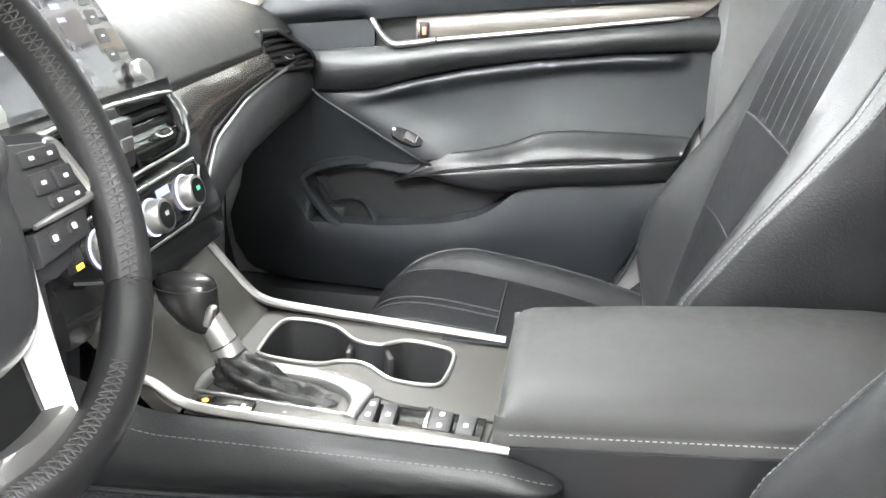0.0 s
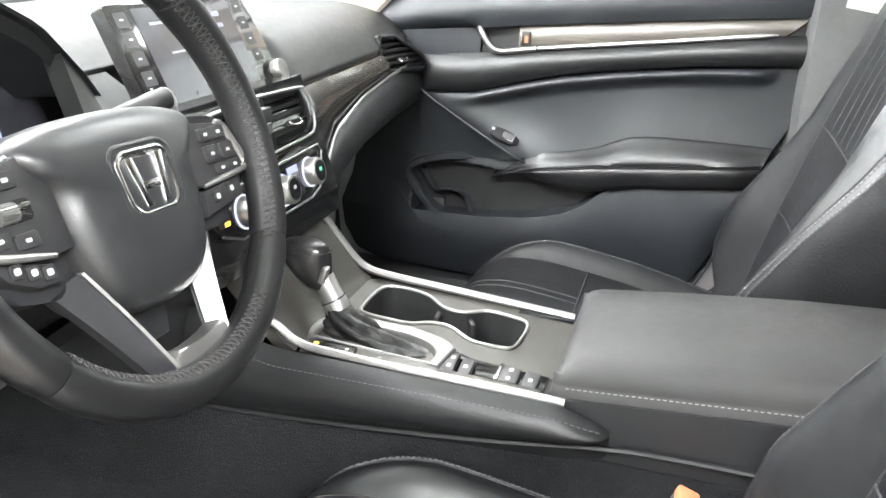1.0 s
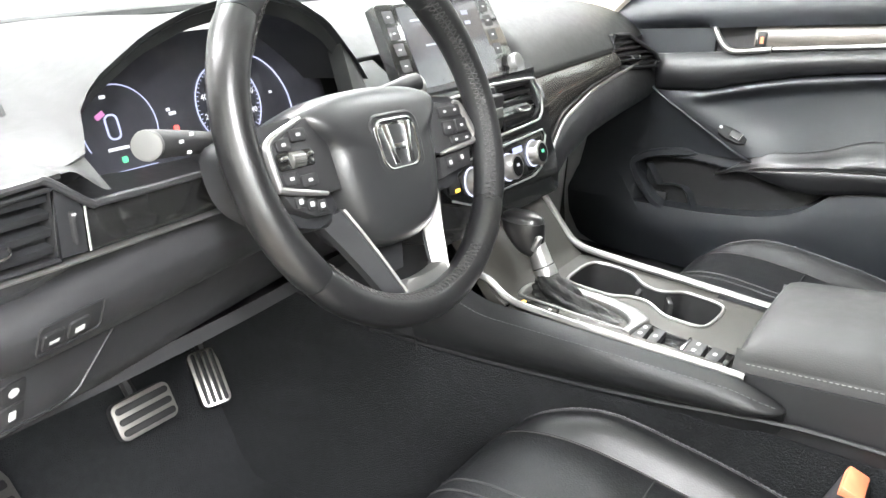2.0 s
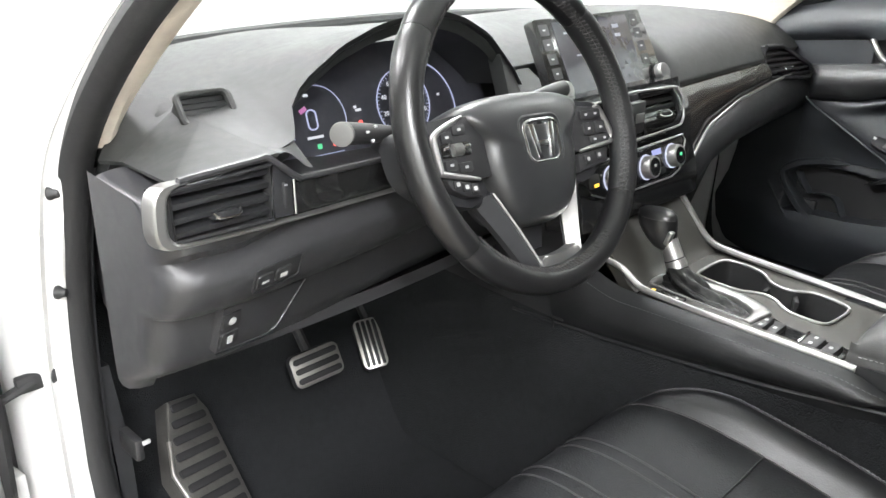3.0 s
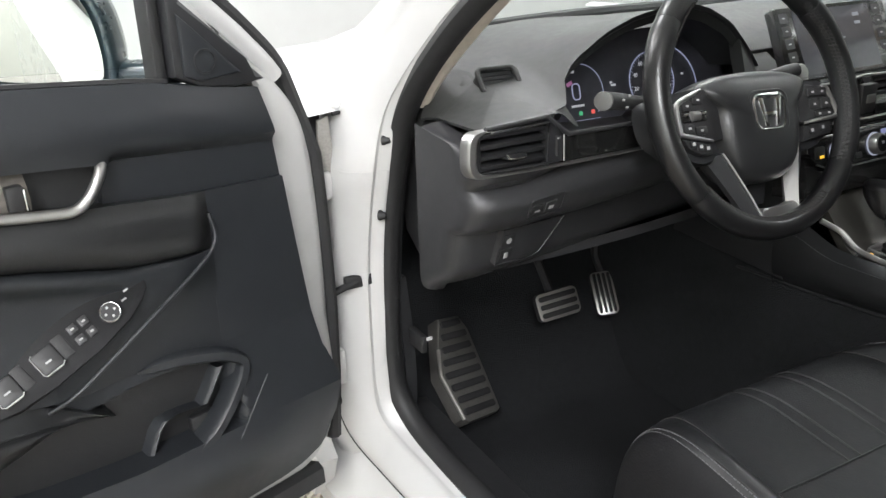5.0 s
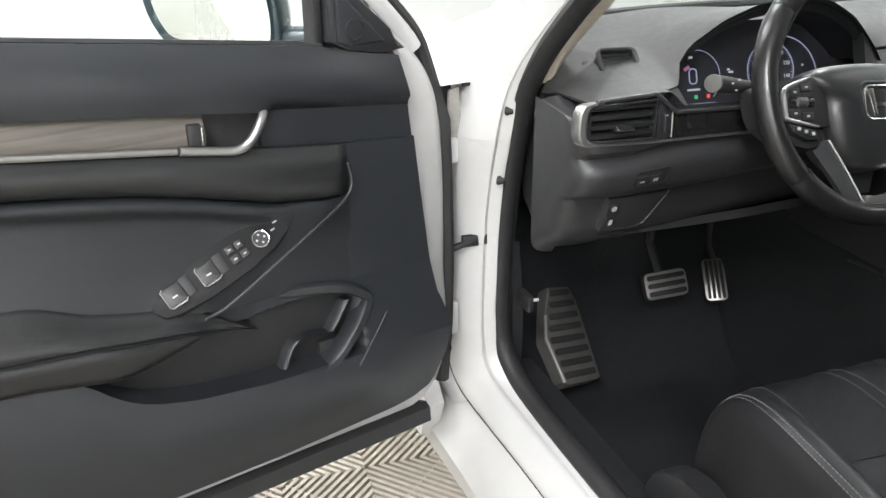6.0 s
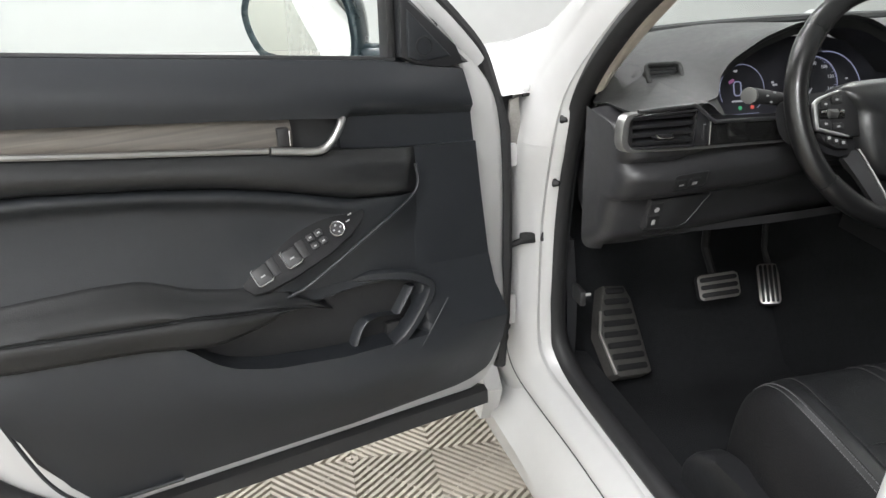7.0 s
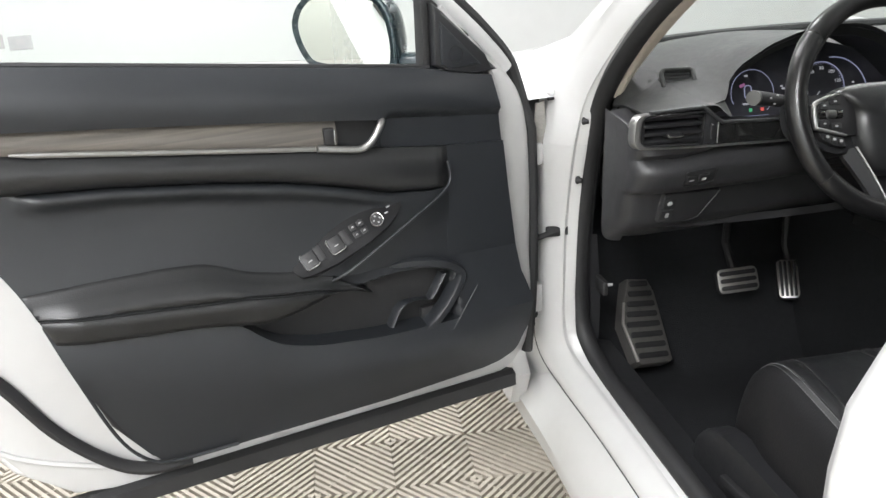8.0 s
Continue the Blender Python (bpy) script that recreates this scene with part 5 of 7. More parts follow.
for sx in (-1,):
    part("side_pad", grid(side_pt(sx), 60, 16, thick=(-sx * 0.008, 0, -0.03)), LEATHER, CON, "black stitched leather knee pad")
    f = side_pt(sx)
    st = bmesh.new()
    for k in range(72):
        a, b = f(0.03 + 0.955 * k / 72, 0.20), f(0.03 + 0.955 * (k + 0.62) / 72, 0.20)
        tube([(a[0] + sx * 0.0004, a[1], a[2]), (b[0] + sx * 0.0004, b[1], b[2])], 0.0006, 4, bm=st)
    part("stitching", st, SEATTHREAD, CON, "dark grey stitching")
for sx in (-1, 1):
    x0, z0 = (0.136, 0.60) if sx < 0 else (0.108, 0.640)
    part("side_wall", grid(lambda u, v: (sx * (x0 + 0.03 * v + 0.004 * math.sin(6 * v)), 0.66 - 1.5 * u, z0 - (z0 - 0.24) * v), 30, 10, thick=(-sx * 0.02, 0, 0)), CARPET, CON, "black carpeted console side")
    if sx < 0:
        part("side_crease", tube(spline([(sx * 0.140, 0.20, 0.566), (sx * 0.141, 0.0, 0.578), (sx * 0.141, -0.2, 0.598), (sx * 0.141, -0.335, 0.618), (sx * 0.137, -0.42, 0.620), (sx * 0.137, -0.6, 0.62)], 6), 0.003, 6), PLASTIC, CON)
        part("fascia_side", grid(lambda u, v: (sx * (0.118 + 0.03 * v) + 0.0, 0.10 + 0.25 * u, 0.73 - 0.15 * v + 0.01 * u), 10, 6, thick=(-sx * 0.02, 0, 0)), PLASTIC, CON)

# gear selector
SEL = thing("gear_selector", (-0.045, -0.02, 0.655), "leather gear selector with silver neck on a silver plate", "gear selector")
PM = Matrix.Translation((0, 0, 0.652)) @ pose(0, 0, 0, 1.2, 0, 0)
plate_out = [(-0.0895, 0.0010), (-0.0790, 0.0042), (-0.0650, 0.0062), (-0.0480, 0.0040), (-0.0330, -0.0110), (-0.0245, -0.0356), (-0.0225, -0.0611), (-0.0240, -0.0961), (-0.0295, -0.1227), (-0.0395, -0.1480), (-0.0520, -0.1605), (-0.0683, -0.1590), (-0.0860, -0.1572), (-0.1043, -0.1560)]
plate_in = [(-0.0885, -0.0060), (-0.0788, -0.0052), (-0.0679, -0.0062), (-0.0560, -0.0110), (-0.0460, -0.0240), (-0.0415, -0.0450), (-0.0400, -0.0680), (-0.0415, -0.0980), (-0.0475, -0.1170), (-0.0560, -0.1315), (-0.0650, -0.1390), (-0.0750, -0.1430), (-0.0885, -0.1440), (-0.1010, -0.1440)]
po, pi_ = spline([(x, y, 0) for x, y in plate_out], 4), spline([(x, y, 0) for x, y in plate_in], 4)


def plate_ring(a, b):
    return [(a.x, a.y, -0.012), (a.x, a.y, 0.0025)] + [(a.x + (b.x - a.x) * f, a.y + (b.y - a.y) * f, 0.0025 + 0.0034 * math.sin(math.pi * f) ** 0.6) for f in (0.1, 0.25, 0.5, 0.75, 0.92)] + [(b.x, b.y, 0.002), (b.x, b.y, -0.010)]


part("plate", loft([plate_ring(a, b) for a, b in zip(po, pi_)]), SILVER, SEL, "satin silver selector plate", PM, 50)
part("gate_floor", prism([(-0.097, -0.003), (-0.050, -0.006), (-0.036, -0.06), (-0.045, -0.125), (-0.068, -0.145), (-0.100, -0.146)], -0.014, -0.006, 0.001, PM), RUBBER, SEL)
part("gate_strip", prism([(-0.1175, -0.010), (-0.0965, -0.008), (-0.0970, -0.062), (-0.1180, -0.064)], 0.0, 0.0048, 0.001, PM), GLOSS, SEL, "glossy black gear indicator strip")
part("gear_light", lathe([(0.0029, 0.0), (0.0029, 0.0007)], 14, PM @ Matrix.Translation((-0.107, -0.018, 0.0048))), AMBER, SEL, "amber gear indicator")
part("gear_mark", box((-0.1075, -0.054, 0.0050), (0.0045, 0.0035, 0.0006)), MARK, SEL, "", PM)
part("gate_trim", prism([(-0.1180, -0.066), (-0.0970, -0.064), (-0.1000, -0.142), (-0.1045, -0.1455), (-0.1045, -0.158), (-0.1200, -0.158)], 0.0, 0.0040, 0.001, PM), TRAY, SEL, "grey strip beside the gate")
part("gear_mark", box((-0.108, -0.092, 0.0037), (0.003, 0.004, 0.0006)), MARK, SEL, "", PM)
part("gate_line", tube([PM @ Vector(q) for q in ((-0.0905, -0.002, 0.004), (-0.0955, -0.06, 0.004), (-0.0995, -0.1447, 0.004), (-0.1030, -0.1541, 0.004))], 0.0016, 6), SILVER, SEL)
boot = []
for k in range(19):
    f = k / 18
    cx, cy, z = -0.066 + 0.024 * f, -0.066 + 0.050 * f, 0.6450 + 0.028 * f ** 1.6
    rx, ry = 0.021 * (1 - f) + 0.0145 * f, 0.066 * (1 - f) ** 1.4 + 0.0155 * f ** 0.5
    row = []
    for j in range(56):
        q = 2 * math.pi * j / 56
        fold = (abs(math.sin(2.5 * q + 5.5 * f)) - 0.6) * (1 - f) * f * 4
        crease = (abs(math.sin(4.5 * q - 9 * f + 1)) - 0.6) * (1 - f) ** 0.5
        row.append((cx + (rx + 0.005 * fold + 0.0015 * crease) * math.cos(q), cy + (ry + 0.008 * fold + 0.003 * crease) * math.sin(q), z + 0.0055 * fold + 0.003 * crease))
    boot.append(row)
part("boot", loft(boot), BOOT, SEL, "creased black leather boot", angle=75)
A0, A1 = Vector((-0.042, -0.016, 0.668)), Vector((-0.040, 0.004, 0.704))
part("neck", tube([A0, A0.lerp(A1, 0.3), A0.lerp(A1, 0.35), A1 + (A1 - A0) * 0.5], [0.0150, 0.0150, 0.0138, 0.012], 16), SILVER, SEL, "silver selector neck")
part("neck_seam", tube([A0.lerp(A1, 0.34) + (Vector((1, 0, 0)) * math.cos(q) + Vector((0, 0.87, -0.49)) * math.sin(q)) * 0.0146 for q in [2 * math.pi * j / 24 for j in range(24)]], 0.0009, 5, True), RUBBER, SEL)
kn = []
for rx, ry, oy, z in ((0.0125, 0.0135, 0.008, 0.693), (0.0150, 0.0175, 0.010, 0.6955), (0.0172, 0.0215, 0.014, 0.702), (0.0188, 0.0255, 0.019, 0.711), (0.0200, 0.0290, 0.0235, 0.722), (0.0204, 0.0300, 0.025, 0.734), (0.0190, 0.0285, 0.026, 0.7415), (0.0150, 0.0230, 0.026, 0.7455), (0.0080, 0.0130, 0.026, 0.7470)):
    kn.append([(-0.040 + rx * math.cos(t), oy + ry * math.sin(t), z) for t in [2 * math.pi * j / 28 for j in range(28)]])
part("knob", loft(kn), LEATHER_RIM, SEL, "black leather selector knob")
part("knob_seam", tube([(-0.040 + 0.0198 * math.cos(t), 0.026 + 0.0305 * math.sin(t), 0.7365) for t in [2 * math.pi * j / 40 for j in range(40)]], 0.0008, 4, True), RUBBER, SEL)
part("release_button", box((-0.050, -0.0015, 0.712), (0.012, 0.008, 0.022), 0.003, pose(0, 0, 0, 18, 0, 0)), SILVER, SEL, "silver release button")

# buttons behind the selector
BT = thing("console_switches", (-0.08, -0.2, 0.65), "row of black console switches with parking brake lever", "switch panel")
part("recess", prism([(-0.1120, -0.1555), (-0.0600, -0.1600), (-0.0660, -0.2680), (-0.1150, -0.2660)], 0.638, 0.6440, 0.001), GLOSS, BT, "glossy black switch recess")
part("side_strip", prism([(-0.1200, -0.1580), (-0.1035, -0.1580), (-0.1060, -0.1760), (-0.1075, -0.2180), (-0.1100, -0.2660), (-0.1220, -0.2700)], 0.640, 0.6525, 0.001), TRAY, BT, "grey strip beside the switches")
KEYQUADS = (((-0.1025, -0.1565), (-0.0655, -0.1600), (-0.0620, -0.1690), (-0.1045, -0.1715)), ((-0.1050, -0.1765), (-0.0680, -0.1740), (-0.0700, -0.1880), (-0.1060, -0.1890)), ((-0.1045, -0.2195), (-0.0690, -0.2190), (-0.0735, -0.2395), (-0.1065, -0.2395)), ((-0.1075, -0.2445), (-0.0735, -0.2445), (-0.0760, -0.2610), (-0.1090, -0.2600)))
for quad, marks in zip(KEYQUADS, (2, 1, 2, 1)):
    b = part("switch", prism(quad, 0.640, 0.6515, 0.0014), BUTTON, BT, "black rocker switch")
    mid = sum((Vector(q) for q in quad), Vector((0, 0))) / 4
    for k in range(marks):
        part("symbol", prism(rounded(0.0065, 0.0045, 0.0012), 0.6514, 0.6519, 0, Matrix.Translation((mid.x + (-0.009 + 0.018 * k if marks > 1 else -0.002), mid.y, 0))), MARK, b)
part("brake_switch_edge", prism([(-0.1040, -0.2155), (-0.0685, -0.2150), (-0.0690, -0.2188), (-0.1045, -0.2193)], 0.640, 0.6522, 0.0008), CHROME, BT, "chrome switch edge")
part("tray_groove", tube(spline([(-0.0460, -0.1600, 0.6425), (-0.0535, -0.1836, 0.6412), (-0.0560, -0.2185, 0.6400), (-0.0620, -0.2750, 0.6380)], 5), 0.0012, 6), RUBBER, CON, "dark seam in the tray")
part("tray_groove", tube(spline([(-0.118, -0.270, 0.6385), (-0.09, -0.272, 0.6383), (-0.062, -0.275, 0.6380)], 4), 0.0010, 6), RUBBER, CON)

# armrest
AR = thing("armrest", (0, -0.45, 0.6), "black leather centre armrest with grey stitching", "armrest")


def arm_ring(y, k=1.0, dz=0.0):
    w = 0.112 * k
    zt = 0.690 + dz
    rise = 0.075 * max(0, -0.29 - y)
    P = []
    for x, z in ((-w - 0.006, 0.60), (-w - 0.006, 0.64), (-w - 0.004, 0.661), (-w, 0.664), (-w + 0.001, 0.667), (-w + 0.004, 0.676), (-w + 0.012, zt - 0.006), (-w * 0.8, zt), (-w * 0.4, zt + 0.003), (0, zt + 0.004), (w * 0.4, zt + 0.003), (w * 0.8, zt), (w - 0.012, zt - 0.006), (w - 0.004, 0.676), (w - 0.001, 0.667), (w, 0.664), (w + 0.004, 0.661), (w + 0.006, 0.64), (w + 0.006, 0.60)):
        P.append((x - 0.006, y, z + rise))
    return P


ys = [(-0.278, 0.97, -0.028), (-0.281, 0.985, -0.014), (-0.288, 1.0, -0.004), (-0.30, 1.0, 0.0), (-0.40, 1.0, 0.004), (-0.52, 1.0, 0.006), (-0.62, 1.0, 0.004), (-0.66, 1.0, 0.0), (-0.672, 0.98, -0.012)]
part("lid", loft([arm_ring(*a) for a in ys]), ARMLEATHER, AR, "black leather armrest lid", angle=60)
part("box", loft([[(-0.13, y, 0.36), (-0.132, y, 0.60), (-0.126, y, 0.655 + 0.075 * max(0, -0.29 - y)), (0.112, y, 0.655 + 0.075 * max(0, -0.29 - y)), (0.12, y, 0.60), (0.12, y, 0.36)] for y in (-0.285, -0.30, -0.6, -0.70)]), PLASTIC, AR, "black plastic console box")
st = bmesh.new()
for k in range(64):
    y = -0.292 - 0.37 * k / 64
    r = 0.6655 + 0.075 * max(0, -0.29 - y)
    tube([(-0.1225, y, r), (-0.1225, y - 0.0034, r + 0.0003)], 0.0006, 4, bm=st)
part("stitching", st, THREAD, AR, "grey stitching")

# ---------------- front doors ----------------
BELT = curve1([(-0.05, 0.945), (0.053, 0.964), (0.106, 0.972), (0.187, 0.989), (0.494, 1.021), (0.773, 1.051), (0.9, 1.06)])
WOODT = curve1([(-0.05, 0.885), (0.03, 0.895), (0.259, 0.918), (0.335, 0.927), (0.58, 0.952), (0.789, 0.971), (0.9, 0.98)])
CHRL = curve1([(-0.05, 0.845), (0.02, 0.85), (0.16, 0.860), (0.301, 0.877), (0.382, 0.888), (0.588, 0.914), (0.785, 0.940), (0.9, 0.95)])
BANDL = curve1([(-0.05, 0.79), (0.152, 0.788), (0.192, 0.789), (0.257, 0.797), (0.351, 0.824), (0.43, 0.843), (0.52, 0.858), (0.67, 0.877), (0.807, 0.887), (0.9, 0.888)])
ARMT = curve1([(-0.05, 0.655), (0.18, 0.664), (0.325, 0.672), (0.40, 0.690), (0.45, 0.697), (0.505, 0.711), (0.53, 0.723), (0.563, 0.737), (0.62, 0.742), (0.70, 0.743), (0.79, 0.7424), (0.9, 0.738)])
SEAMZ = curve1([(0.34, 0.648), (0.368, 0.656), (0.425, 0.668), (0.504, 0.684), (0.577, 0.691), (0.648, 0.699), (0.716, 0.706), (0.9, 0.724)])
ARMU = curve1([(0.34, 0.645), (0.368, 0.644), (0.391, 0.641), (0.425, 0.636), (0.459, 0.632), (0.491, 0.632), (0.53, 0.640), (0.58, 0.650), (0.652, 0.657), (0.721, 0.664), (0.786, 0.672), (0.9, 0.682)])
ARMB = curve1([(-0.05, 0.545), (0.139, 0.550), (0.23, 0.552), (0.287, 0.553), (0.395, 0.566), (0.44, 0.578), (0.462, 0.586), (0.493, 0.606), (0.515, 0.630), (0.535, 0.641), (0.555, 0.647), (0.58, 0.650), (0.652, 0.657), (0.721, 0.664), (0.786, 0.672), (0.9, 0.682)])
ARMT, SEAMZ, ARMU, ARMB = [(lambda f: lambda x: sum(f(x + 0.003 * k) for k in range(-4, 5)) / 9)(f) for f in (ARMT, SEAMZ, ARMU, ARMB)]
BOTT = curve1([(s, z - 0.004) for s, z in [(-0.05, 0.50), (-0.012, 0.482), (0.016, 0.447), (0.05, 0.434), (0.084, 0.429), (0.272, 0.422), (0.626, 0.423), (0.66, 0.426), (0.69, 0.445), (0.74, 0.52)]])
FRONT = curve1([(0.40, 0.02), (0.446, 0.010), (0.486, -0.012), (0.555, -0.012), (0.60, 0.003), (0.605, 0.006), (0.77, 0.027), (0.90, 0.042), (0.964, 0.053), (1.1, 0.07)])
REAR = curve1([(0.42, 0.66), (0.432, 0.677), (0.46, 0.700), (0.501, 0.725), (0.62, 0.767), (0.702, 0.791), (0.755, 0.813), (0.79, 0.832), (1.1, 0.85)])
LOW_H = {"belt": 0.004, "wood": 0.022, "chrome": 0.026, "band": 0.022, "armt": 0.034, "armb": 0.046, "bott": 0.026}


def door(name, m, label, mirror_here):
    t = thing(name, m @ Vector((0.4, 0, 0.4)), label, "car door", "front doors")

    def strip(pname, lo, hi, hlo, hhi, bulge, mat, plabel, s0=-1.0, s1=2.0, n=64, k=10, thick=-0.02):
        def f(u, v):
            # v runs from the lower line to the upper one
            s = 0.35
            for _ in range(3):
                z = lo(s) + (hi(s) - lo(s)) * v
                a, b = max(FRONT(z), s0(z) if callable(s0) else s0), min(REAR(z), s1(z) if callable(s1) else s1)
                s = a + (b - a) * u
            z = lo(s) + (hi(s) - lo(s)) * v
            h = hlo(s) + (hhi(s) - hlo(s)) * v + bulge(s, v)
            return (s, h, z)
        return part(pname, grid(f, n, k, thick=(0, thick, 0)), mat, t, plabel, m, 45), f

    def fade(s):
        return smooth(s, 0.14, 0.175)

    def armfade(s):
        return smooth(s, 0.30, 0.47)

    _, f_up = strip("upper_pad", WOODT, BELT, lambda s: 0.030, lambda s: 0.012, lambda s, v: 0.014 * math.sin(math.pi * v) * smooth(s, 0.02, 0.2) - 0.016 * (1 - smooth(v, 0, 0.25)) * (1 - smooth(s, 0.24, 0.26)), DOORPAD, "black soft upper door pad")
    strip("front_panel", CHRL, WOODT, lambda s: 0.014, lambda s: 0.014, lambda s, v: 0.0, DOORPAD, "", s1=0.262, n=16, k=4)
    strip("wood_trim", CHRL, WOODT, lambda s: 0.026, lambda s: 0.020, lambda s, v: 0.006 * math.sin(math.pi * v), WOOD, "grey wood-look door trim", s0=0.338, s1=lambda z: 0.786 + 1.15 * (z - 0.93), n=40, k=6, thick=-0.012)
    strip("handle_recess", CHRL, WOODT, lambda s: -0.012, lambda s: -0.004, lambda s, v: -0.012 * math.sin(math.pi * v), PLASTIC, "black handle recess", s0=0.262, s1=0.338, n=12, k=8)
    strip("recess_end", CHRL, WOODT, lambda s: 0.02, lambda s: 0.018, lambda s, v: 0.0, DOORPAD, "", s0=lambda z: 0.790 + 1.15 * (z - 0.93), n=6, k=4)
    strip("waist_band", BANDL, CHRL, lambda s: 0.020, lambda s: 0.020 + 0.006 * fade(s), lambda s, v: 0.020 * fade(s) * math.sin(math.pi * min(1, v * 1.05)) ** 0.6, LEATHER, "padded black waist band", s0=0.146, n=110, k=12)
    strip("front_field", ARMT, CHRL, lambda s: 0.020, lambda s: 0.020, lambda s, v: 0.0, DOORPAD, "plain black front field of the door trim", s1=0.150, n=16, k=16)
    strip("insert", ARMT, BANDL, lambda s: 0.020 + 0.014 * armfade(s), lambda s: 0.018, lambda s, v: -0.004 * math.sin(math.pi * v) * smooth(s, 0.2, 0.4) + 0.014 * math.exp(-((z_diag(s) - v) / 0.35) ** 2) * smooth(s, 0.12, 0.2) * (1 - smooth(s, 0.36, 0.46)) + 0.015 * (max(0.0, 1 - ((v - 0.93) / 0.07) ** 2) ** 0.5 if v > 0.93 else math.exp(-((0.93 - v) / 0.10) ** 2)) * smooth(s, 0.20, 0.30) * (1 - smooth(s, 0.76, 0.80)), INSERT, "black leather door insert with a raised upper edge", s0=0.146, n=80, k=56)

    def pocket(s, v):
        top = 0.80 + 0.1 * (1 - smooth(s, 0.24, 0.34))
        return -0.056 * smooth(s, 0.138, 0.165) * (1 - smooth(s, 0.49, 0.55)) * smooth(v, 0.0, 0.03) * (1 - smooth(v, top - 0.14, top))

    strip("pocket_panel", ARMB, ARMT, lambda s: 0.042, lambda s: 0.020 + 0.014 * armfade(s), lambda s, v: pocket(s, v), DOORPAD, "black plastic door pocket", n=130, k=34)

    def arm_ring(s):
        zt, zm, zb = ARMT(s), SEAMZ(s), ARMU(s)
        p = 0.046 + 0.022 * smooth(s, 0.34, 0.50) - 0.012 * smooth(s, 0.74, 0.80)
        e = smooth(s, 0.335, 0.40)
        k = 0.04 + 0.96 * smooth(s, 0.295, 0.40)
        zm -= 0.35 * max(0.0, 0.34 - s)
        zt, zb, p = zm + (zt - zm) * k, zm + (zb - zm) * k, 0.030 + (p - 0.030) * k
        up, dn = max(0.002, zt - zm), max(0.003, zm - zb)
        ring = [(s, 0.008, zt + 0.008 * e), (s, 0.031 + 0.004 * e, zt + 0.007 * e), (s, 0.034 + 0.004 * e, zt + 0.003 * e), (s, 0.034 + (p - 0.034) * 0.42, zt - 0.24 * up), (s, 0.034 + (p - 0.034) * 0.86, zt - 0.52 * up), (s, p - 0.003, zm + 0.3 * up), (s, p - 0.001, zm + 0.007 * e), (s, p - 0.004, zm + 0.005 * e),
                (s, p - 0.0005, zm + 0.003 * e), (s, p - 0.004, zm + 0.001), (s, p, zm - 0.002 * e), (s, p - 0.003, zm - 0.35 * dn), (s, p - 0.009, zb + 0.28 * dn), (s, p - 0.016, zb + 0.03 * dn), (s, p - 0.028, zb - 0.002), (s, 0.006, zb + 0.004)]
        return [(min(q, REAR(z) - 0.003), h, z) for q, h, z in ring]

    part("armrest", loft([arm_ring(s) for s in np.linspace(0.300, 0.812, 72)]), LEATHER, t, "padded black leather door armrest with twin seams", m, 80)
    strip("lower_panel", BOTT, ARMB, lambda s: 0.022, lambda s: 0.042, lambda s, v: 0.014 * math.sin(math.pi * v ** 1.3) * smooth(s, 0.0, 0.15), DOORPAD, "black plastic lower door panel", s1=0.80, n=80, k=14)

    # silver strip and pull handle
    hd = bmesh.new()
    tube([(s, 0.031, CHRL(s) + 0.002) for s in np.linspace(0.785, 0.375, 16)], [0.0015] + [0.0042] * 15, 8, bm=hd, m=m)
    part("silver_strip", hd, SILVER, t, "silver trim strip")
    part("pull_handle", tube(spline([(0.372, 0.031, CHRL(0.372) + 0.002), (0.33, 0.033, 0.882), (0.303, 0.035, 0.8795), (0.286, 0.036, 0.888), (0.270, 0.034, 0.908), (0.262, 0.026, 0.918), (0.252, 0.012, 0.922)], 5), 0.0058, 10, m=m), SILVER, t, "silver inner door handle")
    lk = part("lock_knob", box((0.352, 0.028, 0.905), (0.017, 0.012, 0.026), 0.003), BUTTON, t, "black lock tab", m)
    part("lock_edge", box((0.344, 0.034, 0.903), (0.003, 0.004, 0.022), 0.001), CHROME, lk, "", m)
    if not mirror_here:
        part("lock_mark", box((0.353, 0.0345, 0.904), (0.006, 0.001, 0.012)), ORANGE, lk, "red lock mark", m)
    # window switch panel
    SP = m @ frame_of((0.341, 0.030, 0.742) if mirror_here else (0.334, 0.029, 0.722), (-0.93, 0, 0.36), (0.29, -0.59, 0.74))
    pan = [(-0.102, -0.020), (-0.06, -0.034), (0.06, -0.030), (0.104, -0.012), (0.110, 0.002), (0.096, 0.014), (0.0, 0.026), (-0.09, 0.022)] if mirror_here else [(-0.022, -0.018), (0.03, -0.02), (0.04, -0.006), (0.03, 0.006), (-0.022, 0.008)]
    pl = part("switch_panel", prism(chaikin(pan, 1), -0.014, 0.002, 0.002, SP), SWITCHPANEL, t, "black window switch panel")
    if mirror_here:
        for x in (-0.068, -0.020):
            w = part("window_switch", prism(rounded(0.026, 0.026, 0.004), 0.0, 0.007, 0.002, SP @ Matrix.Translation((x, -0.006, 0))), BUTTON, pl, "black window switch with chrome edge")
            part("switch_edge", tube([(x - 0.009, 0.0075, 0.007), (x - 0.0125, 0.005, 0.0072), (x - 0.0125, -0.017, 0.0075), (x - 0.010, -0.0195, 0.0075), (x + 0.009, -0.0195, 0.0075), (x + 0.0125, -0.017, 0.0072)], 0.0012, 6, m=SP), CHROME, w)
            part("window_well", box((x + 0.020, -0.004, 0.001), (0.013, 0.026, 0.004), 0.001), RUBBER, pl, "", SP)
            part("symbol", box((x, -0.008, 0.0074), (0.007, 0.002, 0.0006)), MARK, w, "", SP)
